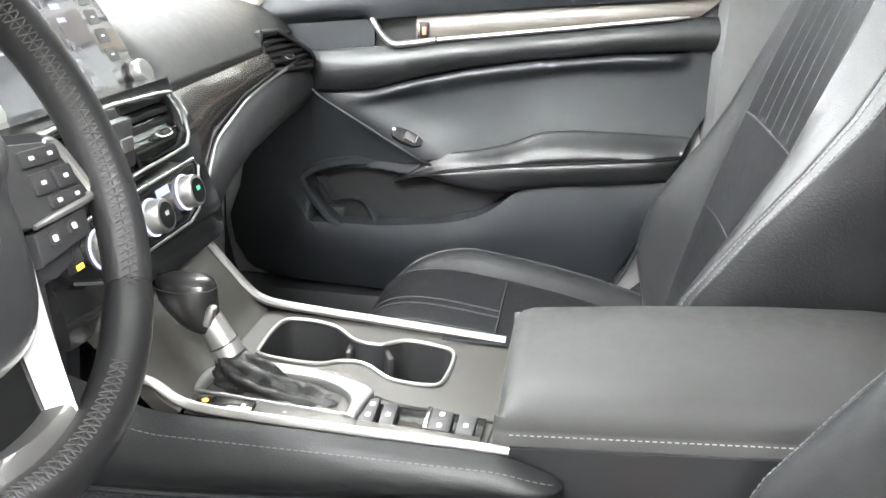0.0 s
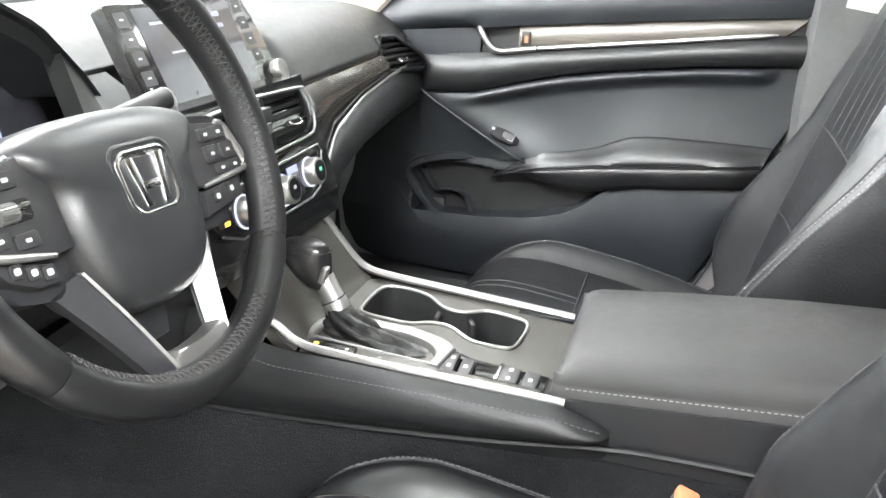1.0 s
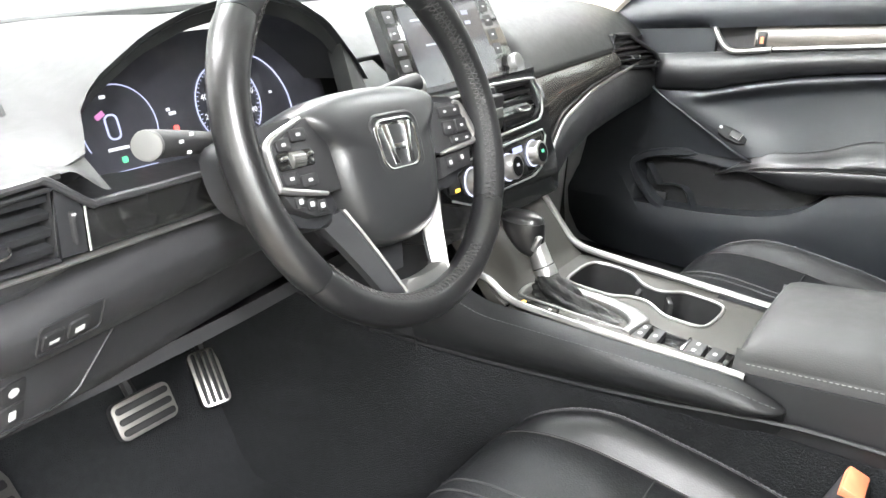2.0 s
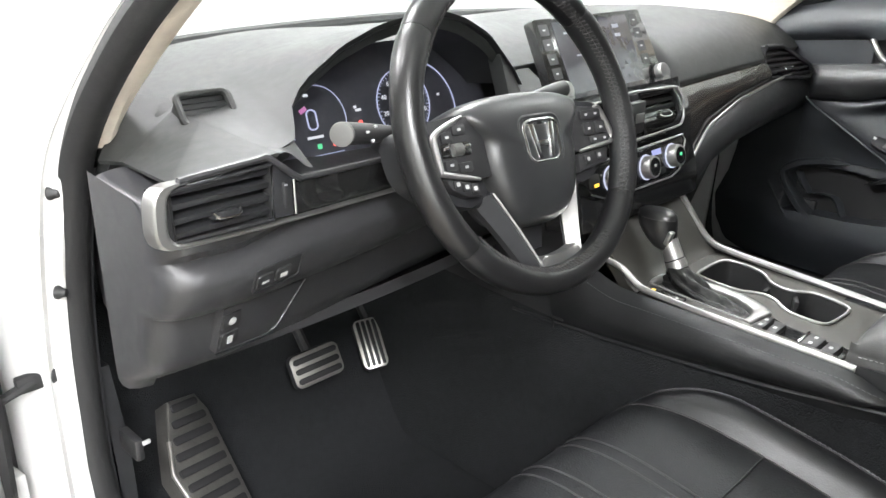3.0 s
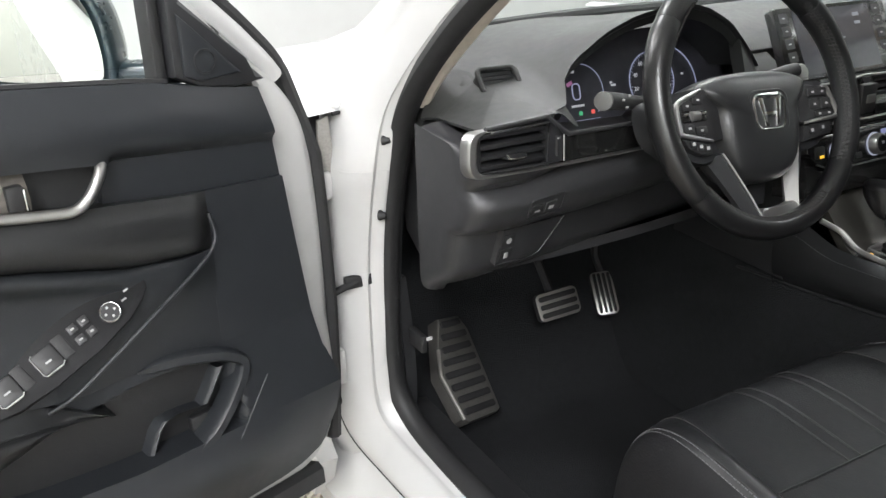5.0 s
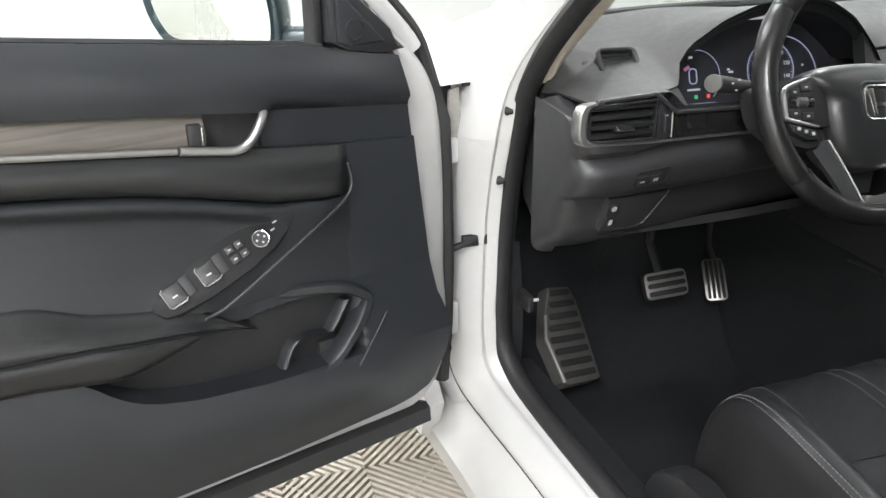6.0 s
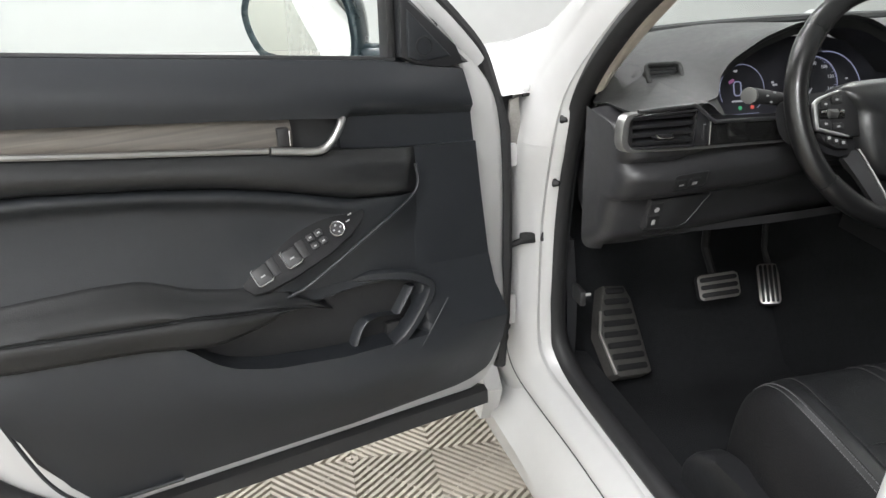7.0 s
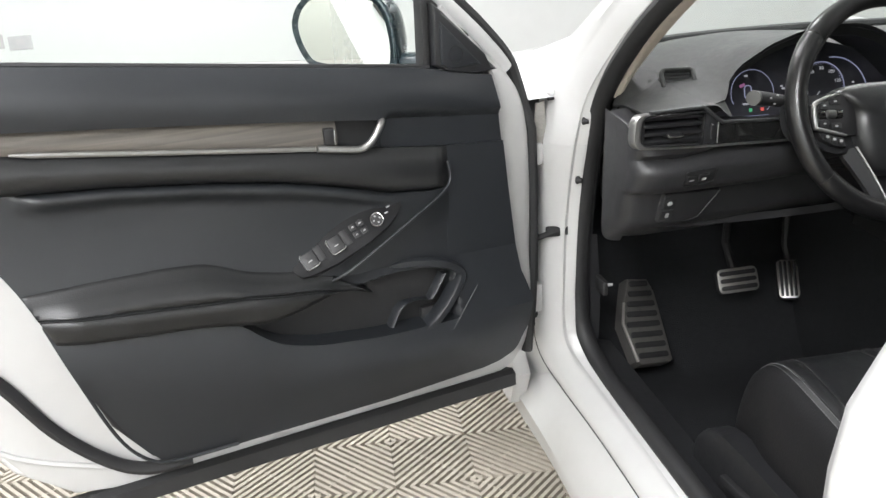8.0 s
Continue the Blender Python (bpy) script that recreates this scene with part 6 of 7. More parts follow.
        for x, y in ((0.018, 0.004), (0.018, -0.010), (0.032, 0.004), (0.032, -0.010)):
            b = part("small_switch", prism(rounded(0.011, 0.010, 0.002), 0.001, 0.005, 0.001, SP @ Matrix.Translation((x, y, 0))), BUTTON, pl)
            part("symbol", box((x, y, 0.0052), (0.004, 0.002, 0.0006)), MARK, b, "", SP)
        d = part("mirror_dial", lathe([(0.011, 0), (0.0115, 0.004), (0.010, 0.006)], 24, SP @ Matrix.Translation((0.058, -0.006, 0.001))), BUTTON, pl, "round mirror dial")
        part("dial_ring", tube([(0.058 + 0.0105 * math.cos(a), -0.006 + 0.0105 * math.sin(a), 0.0062) for a in [2 * math.pi * j / 24 for j in range(24)]], 0.0011, 5, True, m=SP), CHROME, d)
        for k in range(4):
            part("dial_mark", box((0.058 + 0.0055 * math.cos(k * math.pi / 2), -0.006 + 0.0055 * math.sin(k * math.pi / 2), 0.0070), (0.0026, 0.0026, 0.0006)), MARK, d, "", SP)
        for x, y in ((0.078, -0.004), (0.086, 0.003)):
            part("symbol", box((x, y, 0.003), (0.006, 0.002, 0.0006)), MARK, pl, "", SP)
    else:
        w = part("window_switch", prism(rounded(0.024, 0.016, 0.003), 0.0, 0.005, 0.0015, SP @ Matrix.Translation((0.0, -0.006, 0))), BUTTON, pl, "black window switch with chrome edge")
        part("switch_edge", tube([(-0.0105, 0.002, 0.005), (-0.0105, -0.0125, 0.0052), (0.010, -0.0130, 0.0052)], 0.0009, 5, m=SP), CHROME, w)
        part("symbol", box((0.034, -0.004, 0.0025), (0.006, 0.005, 0.0006)), MARK, pl, "", SP)
    # grip ridge that runs from the waist band down to the armrest
    rid = spline([(0.150, 0.030, 0.835), (0.149, 0.036, 0.806), (0.17, 0.041, 0.784), (0.235, 0.047, 0.748), (0.31, 0.050, 0.706), (0.345, 0.048, 0.686), (0.37, 0.036, 0.672)], 6)
    part("grip_ridge", tube(rid, [0.0026 for i in range(len(rid))], 10, m=m), DOORPAD, t, "black plastic grip edge")
    # pocket rim and release switches
    rim = spline([(0.262, 0.022, 0.668), (0.22, 0.031, 0.667), (0.178, 0.036, 0.659), (0.150, 0.037, 0.648), (0.131, 0.038, 0.629), (0.150, 0.040, 0.592), (0.184, 0.043, 0.556), (0.21, 0.044, 0.545)], 6)

    def rim_ring(k):
        p, q = rim[k], rim[min(k + 1, len(rim) - 1)] - rim[max(k - 1, 0)]
        n = Vector((-q.z, 0, q.x)).normalized() * (0.0080 * min(1, 0.3 + 0.2 * k, 0.3 + 0.2 * (len(rim) - 1 - k)))
        return [p - n - Vector((0, 0.03, 0)), p - n - Vector((0, 0.004, 0)), p - n * 0.6, p + n * 0.6, p + n - Vector((0, 0.004, 0)), p + n - Vector((0, 0.03, 0))]

    part("pocket_rim", loft([rim_ring(k) for k in range(len(rim))]), DOORPAD, t, "raised pocket rim", m, 50)
    part("pocket_divider", loft([[(s, 0.018, z), (s + 0.004, 0.022, z + 0.002), (s + 0.010, 0.018, z + 0.001), (s + 0.012, -0.02, z), (s, -0.02, z)] for s, z in ((0.268, 0.528), (0.244, 0.580), (0.234, 0.590), (0.216, 0.593), (0.180, 0.588), (0.168, 0.605), (0.152, 0.630))]), DOORPAD, t, "bent pocket divider", m, 50)
    rs = part("release_switch", box((0.186, 0.006, 0.562), (0.034, 0.014, 0.022), 0.004), BUTTON, t, "black release switch", m)
    part("symbol", box((0.180, 0.0138, 0.565), (0.007, 0.002, 0.0035)), MARK, rs, "", m)
    part("crease_line", tube([(0.196, 0.042, 0.478), (0.15, 0.046, 0.545), (0.105, 0.042, 0.606)], 0.0010, 5, m=m), DOORPAD, t)
    part("rear_edge", tube(spline([(0.79, 0.036, 0.70), (0.766, 0.040, 0.62), (0.726, 0.036, 0.50), (0.69, 0.034, 0.447), (0.65, 0.030, 0.428), (0.55, 0.028, 0.424)], 6), 0.003, 6, m=m), DOORPAD, t)

    back = [(0.053, 0.964), (0.042, 0.9), (0.027, 0.77), (0.004, 0.605), (-0.012, 0.555), (-0.012, 0.486), (0.016, 0.446), (0.084, 0.424), (0.272, 0.415), (0.626, 0.414), (0.68, 0.428), (0.73, 0.50), (0.772, 0.62), (0.795, 0.70), (0.815, 0.755), (0.838, 0.79), (0.855, 1.05), (0.5, 1.01), (0.187, 0.98)]
    part("trim_backing", prism(back, -0.033, 0.002, 0.004, m @ Matrix(((1, 0, 0, 0), (0, 0, 1, 0), (0, 1, 0, 0), (0, 0, 0, 1)))), RUBBER, t)
    # metal shell with seals
    shell = [(-0.012, 0.376), (-0.034, 0.40), (-0.046, 0.46), (-0.050, 0.70), (-0.042, 0.86), (-0.018, 0.94), (0.03, 0.965), (0.10, 0.965), (0.5, 0.995), (0.9, 1.03), (1.0, 1.035), (1.012, 0.85), (0.985, 0.70), (0.93, 0.55), (0.86, 0.43), (0.80, 0.378), (0.72, 0.362), (0.03, 0.362)]
    LM = m @ Matrix(((1, 0, 0, 0), (0, 0, 1, 0), (0, 1, 0, 0), (0, 0, 0, 1)))
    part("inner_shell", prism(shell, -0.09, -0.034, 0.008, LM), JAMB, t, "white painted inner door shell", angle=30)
    outer = [(-0.048 if s < 0 else s * 1.025, z - 0.02 if z < 0.5 else z) for s, z in shell]
    part("outer_skin", prism(outer, -0.125, -0.088, 0.01, LM), PAINT, t, "white painted outer door skin")
    part("door_seal", tube(spline([(1.0, -0.026, 0.80), (0.95, -0.024, 0.70), (0.87, -0.024, 0.61), (0.81, -0.024, 0.505), (0.745, -0.022, 0.43), (0.69, -0.020, 0.397), (0.62, -0.02, 0.39)], 6), 0.011, 8, flat=0.7, m=m), RUBBER, t, "black rubber door seal")
    part("bottom_seal", loft([[(s, -0.03, 0.372), (s, -0.018, 0.366), (s, -0.016, 0.340), (s, -0.03, 0.330), (s, -0.06, 0.335), (s, -0.06, 0.36)] for s in np.linspace(-0.01, 0.84, 12)], m=m), RUBBER, t, "black rubber bottom strip")
    part("shell_rib", tube(spline([(0.985, -0.032, 0.60), (0.90, -0.032, 0.50), (0.84, -0.032, 0.455), (0.74, -0.032, 0.41)], 5), 0.005, 6, m=m), JAMB, t)
    for z in (0.46, 0.53, 0.78):
        part("hinge_hole", lathe([(0.012, 0.0), (0.012, 0.004), (0.007, 0.005)], 14, m @ frame_of((-0.060, -0.035, z), (0, 1, 0), (0, 0, 1))), RUBBER, t)
    # window frame and corner cover
    fr_pts = spline([(-0.028, -0.036, 0.43), (-0.041, -0.036, 0.52), (-0.044, -0.036, 0.66), (-0.042, -0.036, 0.78), (-0.034, -0.038, 0.86), (-0.012, -0.036, 0.948), (0.040, -0.032, 1.012), (0.118, -0.034, 1.085), (0.235, -0.045, 1.190), (0.40, -0.07, 1.31), (0.60, -0.09, 1.375), (0.85, -0.10, 1.39), (1.02, -0.095, 1.36), (1.06, -0.06, 1.2), (1.02, -0.03, 1.05)], 5)
    part("window_frame", tube(fr_pts[26:], 0.0105, 10, flat=1.2, m=m), JAMB, t, "white painted window frame")
    # inner and outer edge of the painted front face, by height
    RET = [(0.010, 0.425, -0.036, 0.405), (-0.016, 0.45, -0.050, 0.445), (-0.026, 0.51, -0.0575, 0.51), (-0.022, 0.565, -0.0565, 0.565), (-0.010, 0.61, -0.0535, 0.61), (0.002, 0.68, -0.0565, 0.68), (0.016, 0.78, -0.0575, 0.778), (0.028, 0.875, -0.0485, 0.868), (0.033, 0.925, -0.031, 0.918), (0.034, 0.952, -0.004, 0.956), (0.050, 0.978, 0.030, 0.988), (0.088, 1.024, 0.072, 1.030), (0.135, 1.075, 0.118, 1.080)]
    ret = spline([(a, b, 0) for a, b, _, _ in RET], 5), spline([(c, d, 0) for _, _, c, d in RET], 5)

    def ret_ring(i, o):
        def mix(f, h):
            return (i.x + (o.x - i.x) * f, h, i.y + (o.y - i.y) * f)
        return [mix(-0.15, -0.05), mix(-0.15, -0.012), mix(0.05, -0.010), mix(0.35, -0.016), mix(0.7, -0.024), mix(0.9, -0.030), mix(1.0, -0.038), mix(1.0, -0.085), mix(0.3, -0.088)]
    part("front_return", loft([ret_ring(i, o) for i, o in zip(*ret)], m=m), JAMB, t, "white painted front face of the door", angle=50)
    fr2 = [(-0.047, -0.035, 0.40), (-0.056, -0.035, 0.50), (-0.060, -0.035, 0.62), (-0.058, -0.035, 0.75), (-0.054, -0.035, 0.85)] + [(p.x - 0.010, p.y - 0.012, p.z + 0.016) for p in fr_pts[24:60]]
    part("frame_seal", tube(fr2, 0.012, 8, m=m), RUBBER, t, "black rubber frame seal")
    fr3 = [(p.x + 0.014, p.y + 0.004, p.z - 0.018) for p in fr_pts[32:70]]
    part("glass_channel", tube(fr3, 0.011, 8, m=m), RUBBER, t)
    part("division_bar", box((0.166, -0.014, 1.10), (0.014, 0.03, 0.26), 0.004), RUBBER, t, "", m)
    cc = part("corner_cover", prism([(0.040, 0.972), (0.070, 0.995), (0.140, 1.072), (0.158, 1.085), (0.158, 0.990), (0.13, 0.976), (0.08, 0.968)], -0.012, 0.014, 0.006, LM), PLASTIC, t, "black triangular corner cover")
    part("speaker_grille", prism([(0.075, 0.985), (0.148, 1.058), (0.148, 0.990), (0.13, 0.982)], 0.012, 0.018, 0.004, LM), DOORPAD, cc, "black speaker grille")
    part("speaker_ring", tube([(0.122 + 0.013 * math.cos(a), 0.0185, 1.004 + 0.013 * math.sin(a)) for a in [2 * math.pi * j / 24 for j in range(24)]], 0.0015, 5, True, m=m), PLASTIC, cc)
    gl = part("window_glass", prism([(0.17, 1.0), (1.0, 1.06), (1.03, 1.2), (0.98, 1.36), (0.6, 1.37), (0.40, 1.30), (0.17, 1.10)], -0.030, -0.026, 0, LM), GLASS, t, "clear door window glass")
    gl.visible_shadow = False
    part("belt_seal", tube([(s, 0.004, BELT(s) + 0.001) for s in np.linspace(0.165, 0.86, 20)], 0.0045, 6, m=m), RUBBER, t)
    if mirror_here:
        for s0, mat in ((0.775, MARK), (0.742, RUBBER)):
            part("glass_label", prism([(s0 - 0.014, BELT(s0) + 0.018), (s0 + 0.014, BELT(s0) + 0.018), (s0 + 0.014, BELT(s0) + 0.036), (s0 - 0.014, BELT(s0) + 0.036)], -0.0255, -0.0248, 0, LM), LABELGREY if mat is RUBBER else MARK, t, "small printed glass label")
        bar = bmesh.new()
        for k, (ds, dz, w, h) in enumerate(((0.742, 0.028, 0.010, 0.008), (0.742, 0.0205, 0.022, 0.0015), (0.775, 0.029, 0.012, 0.005), (0.775, 0.022, 0.016, 0.003))):
            prism([(ds - w / 2, BELT(ds) + dz - h / 2), (ds + w / 2, BELT(ds) + dz - h / 2), (ds + w / 2, BELT(ds) + dz + h / 2), (ds - w / 2, BELT(ds) + dz + h / 2)], -0.0246, -0.0243, 0, LM, bar)
        part("label_bars", bar, MARK, t)
    # side mirror
    mr = part("mirror_housing", bmesh.new(), MIRRORBODY, t, "dark door mirror housing")
    n1 = Vector((0.80, 0.60, 0.03)).normalized()
    mm = frame_of((0.246, -0.160, 1.037), (-0.60, 0.80, 0), (0, 0, 1))
    hs = [(0.105, -0.052), (0.098, 0.02), (0.07, 0.058), (0.02, 0.074), (-0.04, 0.070), (-0.085, 0.045), (-0.102, 0.005), (-0.085, -0.045), (-0.05, -0.066), (0.08, -0.066)]
    hs = [(p.x, p.y) for p in spline([(x, y, 0) for x, y in hs], 4, True)]
    bm = loft([[(x * 0.90, y * 0.88, -0.004) for x, y in hs], [(x * 0.97, y * 0.96, 0.004) for x, y in hs], [(x, y, -0.004) for x, y in hs], [(x * 1.0, y, -0.03) for x, y in hs], [(x * 0.86 - 0.006, y * 0.86, -0.075) for x, y in hs], [(x * 0.5 - 0.02, y * 0.55, -0.098) for x, y in hs]], m=m @ mm)
    bmesh.ops.recalc_face_normals(bm, faces=bm.faces)
    bm.to_mesh(mr.data)
    mr.data.materials.append(MIRRORBODY) if not mr.data.materials else None
    mr.data.polygons.foreach_set("use_smooth", [True] * len(mr.data.polygons))
    bm.free()
    part("mirror_glass", prism([(x * 0.87, y * 0.85) for x, y in hs], -0.002, 0.0, 0, m @ mm), MIRROR, mr, "silvered mirror glass")
    part("mirror_arm", tube([(0.13, -0.03, 0.99), (0.16, -0.09, 0.985), (0.20, -0.14, 0.995)], 0.022, 10, flat=0.7, m=m), MIRRORBODY, mr)
    return t


def z_diag(s):
    """Height share of the grip ridge within the insert."""
    return 0.95 - 1.0 * smooth(s, 0.14, 0.42)


LABELGREY = surface("label_grey", (0.35, 0.36, 0.36), 0.7, bump=0.0)
MIRRORBODY = surface("dark_teal_mirror_plastic", (0.02, 0.032, 0.038), 0.3, bump=0.0, coat=0.2)
AD = radians(73)
DM = Matrix(((-math.sin(AD), math.cos(AD), 0, -0.8917), (-math.cos(AD), -math.sin(AD), 0, 0.2806), (0, 0, 1, 0), (0, 0, 0, 1)))
door("driver_door", DM, "open white driver door with black trim panel", True)
PMX = Matrix(((0, -1, 0, 0.737), (-1, 0, 0, 0.29), (0, 0, 1, 0), (0, 0, 0, 1)))
door("passenger_door", PMX, "closed passenger door with black leather trim", False)

# ---------------- seats ----------------
CPROF = [(-0.022, 0.30), (-0.014, 0.40), (-0.016, 0.455), (-0.028, 0.500), (-0.050, 0.532), (-0.085, 0.549), (-0.15, 0.551), (-0.30, 0.530), (-0.42, 0.502), (-0.52, 0.472)]
BPROF = [(-0.468, 0.44), (-0.488, 0.50), (-0.508, 0.57), (-0.528, 0.65), (-0.550, 0.75), (-0.570, 0.83), (-0.600, 0.935), (-0.632, 1.03), (-0.660, 1.10), (-0.695, 1.135), (-0.75, 1.14)]
CSEC = [(0.0, 0.0), (0.06, 0.0), (0.12, 0.001), (0.168, 0.004), (0.177, 0.002), (0.184, 0.009), (0.196, 0.022), (0.208, 0.028), (0.219, 0.028), (0.226, 0.026), (0.234, 0.022), (0.246, 0.006), (0.256, -0.02), (0.263, -0.06), (0.265, -0.14)]
BSEC = [(0.0, 0.0), (0.05, 0.0), (0.10, 0.003), (0.142, 0.010), (0.152, 0.010), (0.159, 0.018), (0.172, 0.042), (0.188, 0.060), (0.205, 0.066), (0.213, 0.064), (0.221, 0.058), (0.229, 0.040), (0.236, 0.010), (0.242, -0.05), (0.244, -0.12)]


def seat(name, cx, label, shield, recline=0.0, drop=0.0):
    t = thing(name, (cx, -0.25, 0.24), label, "car seat", "front seats")
    cp = spline([(0, y, z - drop) for y, z in CPROF], 5)
    bp = spline([(0, y, z) for y, z in BPROF], 5)

    def cush(dx, k):
        P = cp[k]
        b = smooth(-P.y, 0.03, 0.19)
        a = abs(dx)
        base = float(np.interp(a, [c[0] for c in CSEC], [c[1] for c in CSEC]))
        if base > 0:
            base *= b
        round_f = 0.03 * (1 - b) * max(0, (a - 0.15) / 0.12) ** 2
        z = P.z + base
        wid = 0.975 - 0.07 * (1 - b)
        return Vector((cx + dx * wid, P.y - round_f, max(0.28, z)))

    def back(dx, k):
        P = bp[k]
        a = abs(dx)
        nx = bp[min(k + 1, len(bp) - 1)] - bp[max(k - 1, 0)]
        d = Vector((0, nx.z, -nx.y)).normalized()
        off = float(np.interp(a, [c[0] for c in BSEC], [c[1] for c in BSEC]))
        low = smooth(P.z, 0.44, 0.60)
        if off > 0:
            off *= (0.2 + 0.95 * low) * float(np.interp(P.z, [0.66, 0.75, 0.83, 0.95, 1.1], [1.0, 0.62, 0.32, 0.15, 0.1]))
        off -= max(0.0, a - 0.188) * float(np.interp(P.z, [0.66, 0.75, 0.83, 0.90, 1.0], [0.0, 0.3, 0.8, 1.5, 1.8]))
        wid = 0.97 - 0.16 * smooth(P.z, 0.75, 1.13) - 0.04 * (1 - low)
        return Vector((cx + dx * wid, P.y - recline + d.y * off, P.z + d.z * off))

    for nm, surf, sec, path, lab in (("cushion", cush, CSEC, cp, "seat cushion"), ("backrest", back, BSEC, bp, "backrest")):
        xs = [c[0] for c in sec]
        for side, rng in (("insert", [-x for x in xs[1:5]][::-1] + xs[:5]), ("bolster", xs[4:11]), ("bolster", [-x for x in xs[4:11]]), ("side", xs[10:]), ("side", [-x for x in xs[10:]])):
            dense_x = []
            for a, b in zip(rng, rng[1:]):
                dense_x += [a + (b - a) * q / 2 for q in range(2)]
            dense_x.append(rng[-1])
            bm = bmesh.new()
            rows = [[bm.verts.new(surf(dx, k)) for dx in dense_x] for k in range(len(path))]
            for r0, r1 in zip(rows, rows[1:]):
                for i in range(len(dense_x) - 1):
                    bm.faces.new((r0[i], r0[i + 1], r1[i + 1], r1[i]))
            part(nm + "_" + side, bm, {"insert": LEATHERP, "bolster": LEATHER, "side": SEATSIDE}[side], t, {"insert": "black perforated leather ", "bolster": "smooth black leather ", "side": "shade-darkened matt black "}[side] + lab + " " + side, angle=70)
        for s in (-1, 1):
            lines = ((0.2265, SEATTHREAD, 0.0009), (0.2235, RUBBER, 0.0013), (0.2335, SEATTHREAD, 0.0007), (0.177, SEAM, 0.0015)) if nm == "cushion" else ((0.214, SEATTHREAD, 0.0009), (0.2105, RUBBER, 0.0014), (0.220, SEATTHREAD, 0.0007), (0.152, SEAM, 0.0014))
            for dx, mat, rr in lines:
                st = bmesh.new()
                line = [surf(s * dx, k) for k in range(6 if nm == "cushion" else 3, len(path) - 1)]
                if mat is SEATTHREAD:
                    for a, b in zip(line, line[1:]):
                        n = max(1, int((b - a).length / 0.0055))
                        for q in range(n):
                            p0, p1 = a.lerp(b, q / n), a.lerp(b, (q + 0.65) / n)
                            up = Vector((0, 0.0008, 0.0008))
                            tube([p0 + up, p1 + up], rr, 4, bm=st)
                else:
                    tube(line, rr, 5, bm=st)
                part(nm + "_seam", st, mat, t, "grey stitched seam" if mat is SEATTHREAD else "")
    # pleats of the cushion
    for dx in (-0.052, -0.030, 0.030, 0.052):
        k0, k1 = 19, 34
        line = [cush(dx * (1 + 0.1 * (1 - i / 15)), k) + Vector((0, 0, 0.0006)) for i, k in enumerate(range(k0, k1))]
        part("pleat", tube(line, 0.0016, 5), PLEAT, t)
    part("cross_seam", tube([cush(dx, 33) + Vector((0, 0, 0.0005)) for dx in np.linspace(-0.175, 0.175, 20)], 0.0016, 5), RUBBER, t)
    for dx in (-0.09, -0.045, 0.0, 0.045, 0.09):
        part("pleat", tube([back(dx, k) + Vector((0, 0.0003, 0)) for k in range(25, 46)], 0.0007, 5), PLEAT, t)
    part("cross_seam", tube([back(dx, 25) + Vector((0, 0.0006, 0)) for dx in np.linspace(-0.151, 0.151, 20)], 0.0016, 5), RUBBER, t)
    part("cross_seam", tube([back(dx, 17) + Vector((0, 0.0006, 0)) for dx in np.linspace(-0.151, 0.151, 20)], 0.0016, 5), RUBBER, t)
    # shell behind the backrest and the base
    def shell_ring(k):
        l, r = back(-0.244, k), back(0.244, k)
        return [l, l + Vector((0.02, -0.05, -0.02)), (l + r) / 2 + Vector((0, -0.10, -0.04)), r + Vector((-0.02, -0.05, -0.02)), r, (l + r) / 2 + Vector((0, 0.02, 0.0))]
    part("back_shell", loft([shell_ring(k) for k in range(0, len(bp) - 2, 4)]), PLASTIC, t, "black seat back shell", angle=50)
    part("base", box((cx, -0.27, 0.30), (0.46, 0.50, 0.13), 0.02), PLASTIC, t, "black seat base")
    for s in (-1, 1):
        part("side_shield", prism(chaikin([(0.0, 0.29), (0.03, 0.36), (-0.03, 0.43), (-0.15, 0.44), (-0.40, 0.435), (-0.53, 0.48), (-0.56, 0.40), (-0.50, 0.28), (-0.1, 0.265)], 2), -0.02, 0.018, 0.012, Matrix(((0, 0, s, cx + s * 0.265), (1, 0, 0, -0.012), (0, 1, 0, 0), (0, 0, 0, 1)))), PLASTIC, t, "black plastic seat side shield")
    if shield:
        part("seat_switch", box((cx - 0.285, -0.16, 0.375), (0.018, 0.11, 0.022), 0.006, pose(0, 0, 0, -8, 0, 0)), BUTTON, t, "black power seat switch")
        part("seat_switch", box((cx - 0.285, -0.25, 0.385), (0.018, 0.03, 0.045), 0.006, pose(0, 0, 0, -12, 0, 0)), BUTTON, t, "black power seat switch")
    return t


LEATHERP = surface("seat_insert_leather", (0.010, 0.0105, 0.0115), 0.56, spec=0.22, grain=420, bump=0.5, kind="leather", size=0.0008)
# darker, duller copy of the seat leather; shade on the sides is in its colour
SEATSIDE = surface("seat_side_shade", (0.010, 0.010, 0.011), 0.6, spec=0.2, grain=420, bump=0.4, kind="leather", size=0.0008)
PLEAT = surface("pleat_thread", (0.015, 0.015, 0.016), 0.7, bump=0.0)
seat("driver_seat", -0.375, "black leather driver seat with stitched bolsters", True, 0.022)
seat("passenger_seat", 0.372, "black leather passenger seat with stitched bolsters", False, 0.0, 0.014)

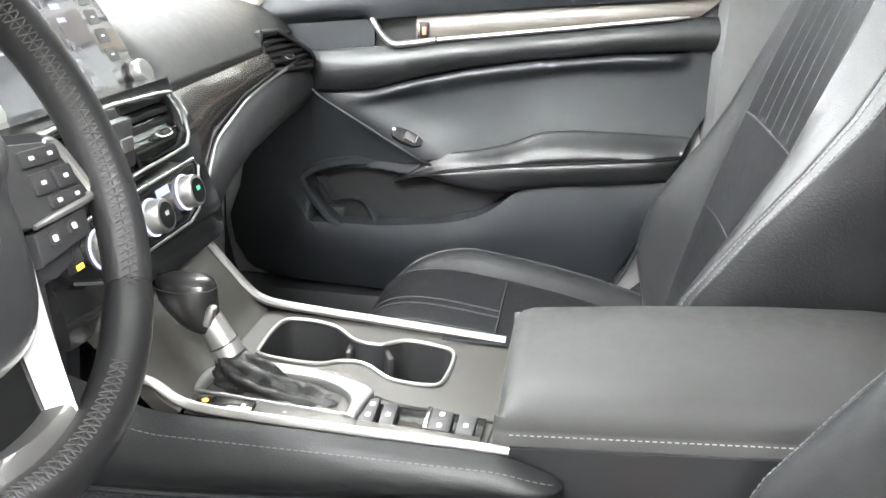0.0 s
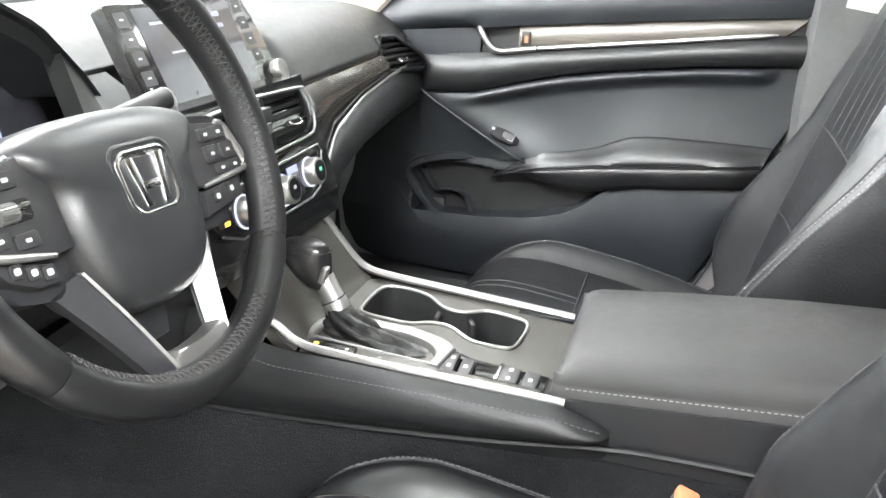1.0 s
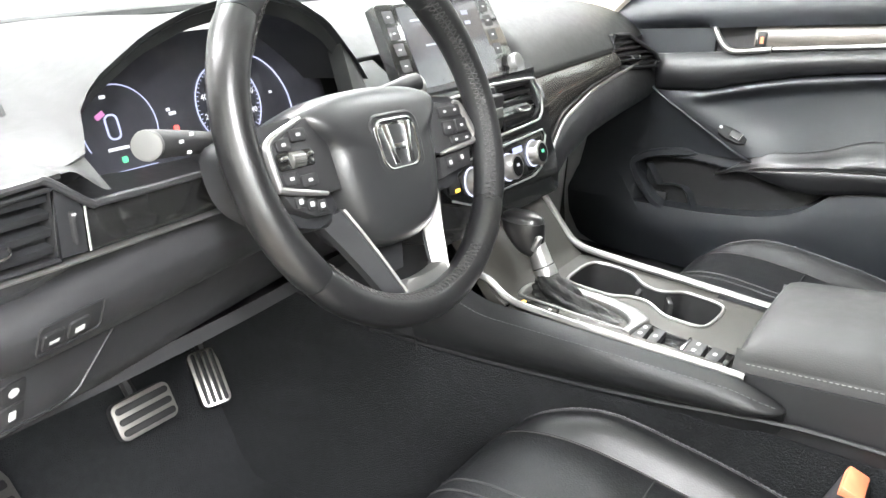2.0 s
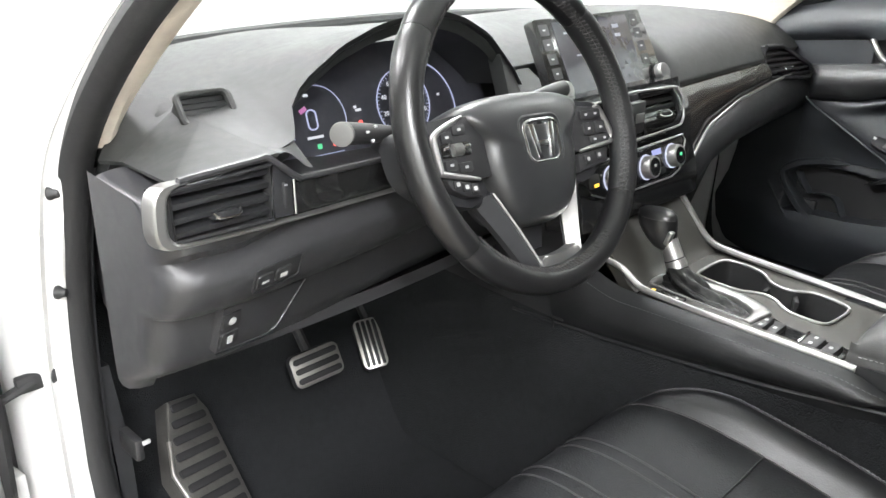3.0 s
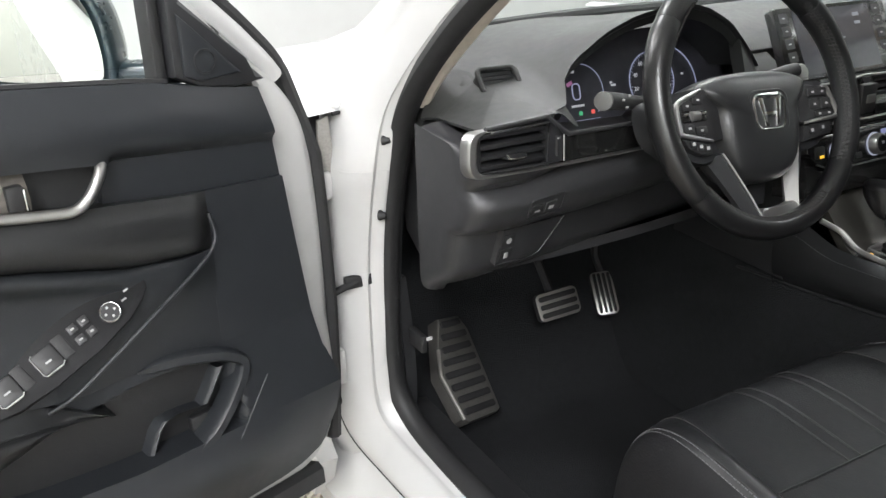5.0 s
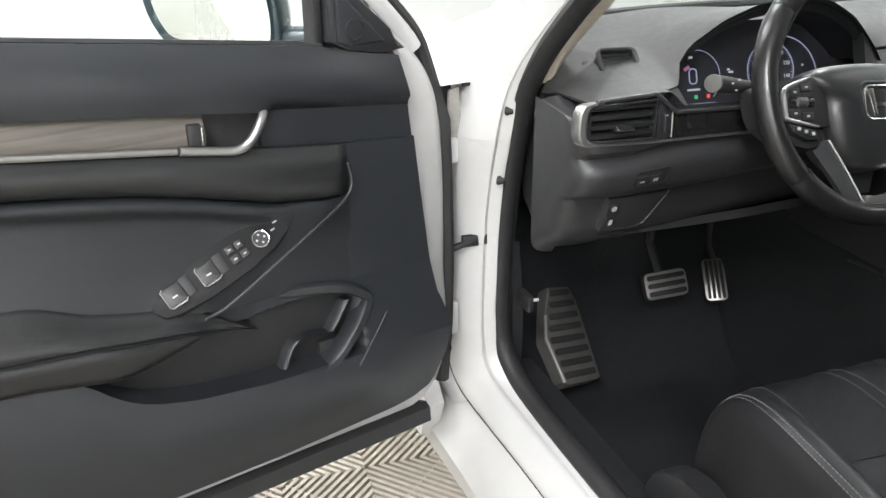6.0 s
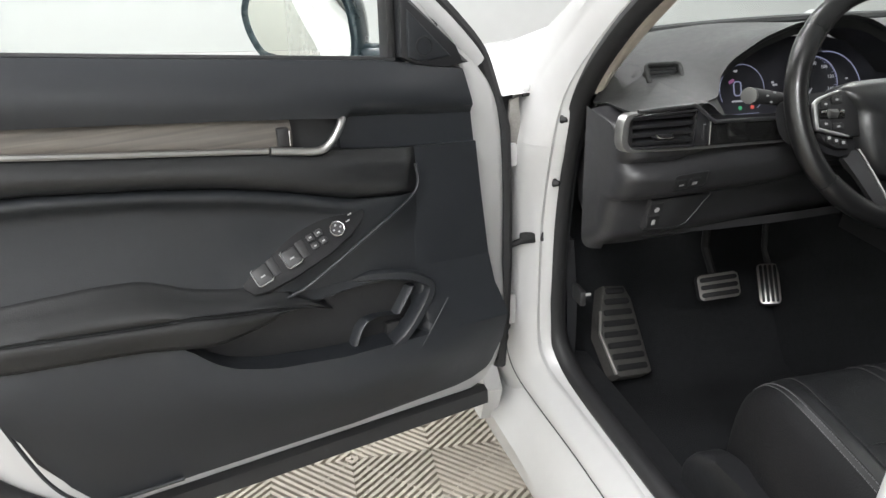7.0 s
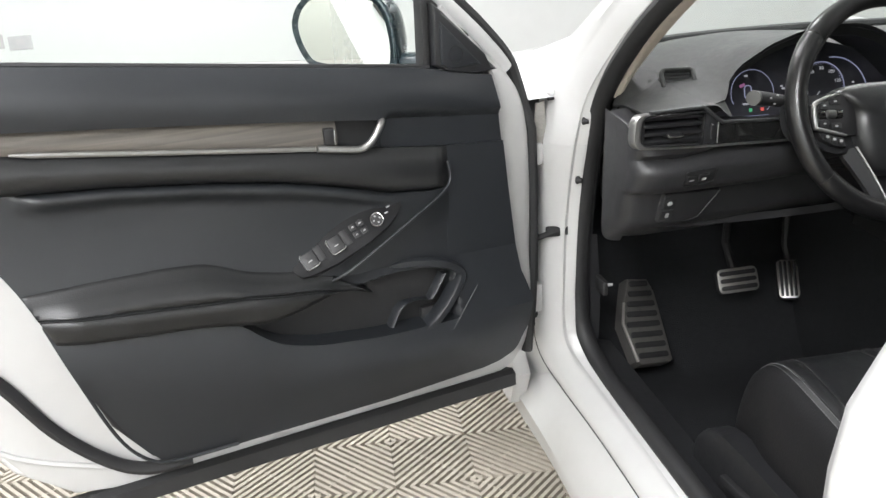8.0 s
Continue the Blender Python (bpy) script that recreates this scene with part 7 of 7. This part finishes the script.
bk = thing("seat_belt_buckle", (-0.175, -0.41, 0.56), "black seat belt buckle with orange release button", "buckle")
part("body", box((-0.175, -0.412, 0.572), (0.052, 0.028, 0.05), 0.006, pose(0, 0, 0, 20, 0, 0)), RUBBER, bk)
part("button", box((-0.175, -0.418, 0.598), (0.044, 0.022, 0.012), 0.003, pose(0, 0, 0, 20, 0, 0)), ORANGE, bk, "orange release button")
part("strap", box((-0.175, -0.42, 0.50), (0.03, 0.012, 0.12), 0.003, pose(0, 0, 0, 15, 0, 0)), RUBBER, bk)

# ---------------- workshop floor of ribbed tiles ----------------
CELL, RIBS = 0.187, 16
TILEMAT = surface("ribbed_tile_plastic", (0.345, 0.313, 0.262), 0.6, vary=0.18, patch=3, grain=200, bump=0.15)


def tile_island_tone(m):
    nt = m.node_tree
    b = nt.nodes["Principled BSDF"]
    src = b.inputs["Base Color"].links[0].from_socket
    oi = nt.nodes.new("ShaderNodeObjectInfo")
    mr = nt.nodes.new("ShaderNodeMapRange")
    mr.inputs[3].default_value, mr.inputs[4].default_value = 0.86, 1.06
    mx = nt.nodes.new("ShaderNodeMix")
    mx.data_type, mx.blend_type = "RGBA", "MULTIPLY"
    mx.inputs[0].default_value = 1.0
    cb = nt.nodes.new("ShaderNodeCombineColor")
    nt.links.new(oi.outputs["Random"], mr.inputs[0])
    for k in range(3):
        nt.links.new(mr.outputs[0], cb.inputs[k])
    nt.links.new(src, mx.inputs[6])
    nt.links.new(cb.outputs[0], mx.inputs[7])
    nt.links.new(mx.outputs[2], b.inputs["Base Color"])


tile_island_tone(TILEMAT)
FLOORDARK = surface("dark_floor", (0.035, 0.031, 0.025), 0.9, vary=0.3, patch=4, grain=60, bump=0.3)
ground = tagged(part("floor", box((0.1, 0, -0.042), (7.0, 8.4, 0.05)), FLOORDARK), "dark workshop floor under grey ribbed plastic tiles", "floor", kind="structure")


def rib_geo(V, F, ox, oy, turn):
    """Slanted ribs that fill one square cell, along one of its diagonals."""
    d = CELL * math.sqrt(2)
    for k in range(RIBS):
        c = -d / 2 + d * (k + 0.5) / RIBS
        w = d / RIBS * 0.30
        def half(q):
            return max(0.0, d / 2 - abs(q) - 0.0006)
        ring = []
        for q, z in ((c - w, -0.0145), (c - w * 0.86, 0.0), (c + w * 0.86, 0.0), (c + w, -0.0145)):
            ring.append(((half(q), q, z), (-half(q), q, z)))
        i0 = len(V)
        r2 = math.sqrt(0.5)
        for a, b in ring:
            for x, y, z in (a, b):
                X, Y = (x - y) * r2, (x + y) * r2
                if turn:
                    X, Y = -Y, X
                V.append((ox + X, oy + Y, z))
        for j in range(3):
            F.append((i0 + 2 * j, i0 + 2 * j + 1, i0 + 2 * j + 3, i0 + 2 * j + 2))


def cross_line(V, F, ox, oy, turn):
    """The raised seam along the other diagonal."""
    r2 = math.sqrt(0.5)
    i0 = len(V)
    L = CELL * math.sqrt(2) / 2 - 0.004
    for x, y in ((-0.0022, -L), (0.0022, -L), (0.0022, L), (-0.0022, L)):
        X, Y = (x - y) * r2, (x + y) * r2
        if turn:
            X, Y = -Y, X
        V.append((ox + X, oy + Y, -0.0025))
    F.append((i0, i0 + 1, i0 + 2, i0 + 3))


tile_mesh = []
for turn in (0, 1):
    V, F = [], []
    rib_geo(V, F, 0, 0, turn)
    cross_line(V, F, 0, 0, turn)
    me = bpy.data.meshes.new("floor_tile")
    me.from_pydata(V, [], F)
    me.materials.append(TILEMAT)
    tile_mesh.append(me)
rest_v, rest_f = [], []
T0 = Matrix.Translation((-0.926, 0.657, 0)) @ pose(0, 0, 0, 0, 0, -3)
for i in range(-13, 25):
    for j in range(-26, 19):
        p = T0 @ Vector(((i + 0.5) * CELL, (j + 0.5) * CELL, 0))
        if not (-3.1 < p.x < 3.3 and -3.9 < p.y < 3.9):
            continue
        if -2.5 < p.x < -0.45 and -0.9 < p.y < 1.5:
            ob = new("floor_tile", tile_mesh[(i + j) % 2])
            ob.parent = ground
            ob.matrix_basis = T0 @ Matrix.Translation(((i + 0.5) * CELL, (j + 0.5) * CELL, 0))
        else:
            n0 = len(rest_v)
            rib_geo(rest_v, rest_f, (i + 0.5) * CELL, (j + 0.5) * CELL, (i + j) % 2)
me = bpy.data.meshes.new("far_tiles")
me.from_pydata(rest_v, [], rest_f)
me.materials.append(TILEMAT)
far = new("far_tiles", me)
far.parent = ground
far.matrix_basis = T0
tagged(far, kind="stuff")
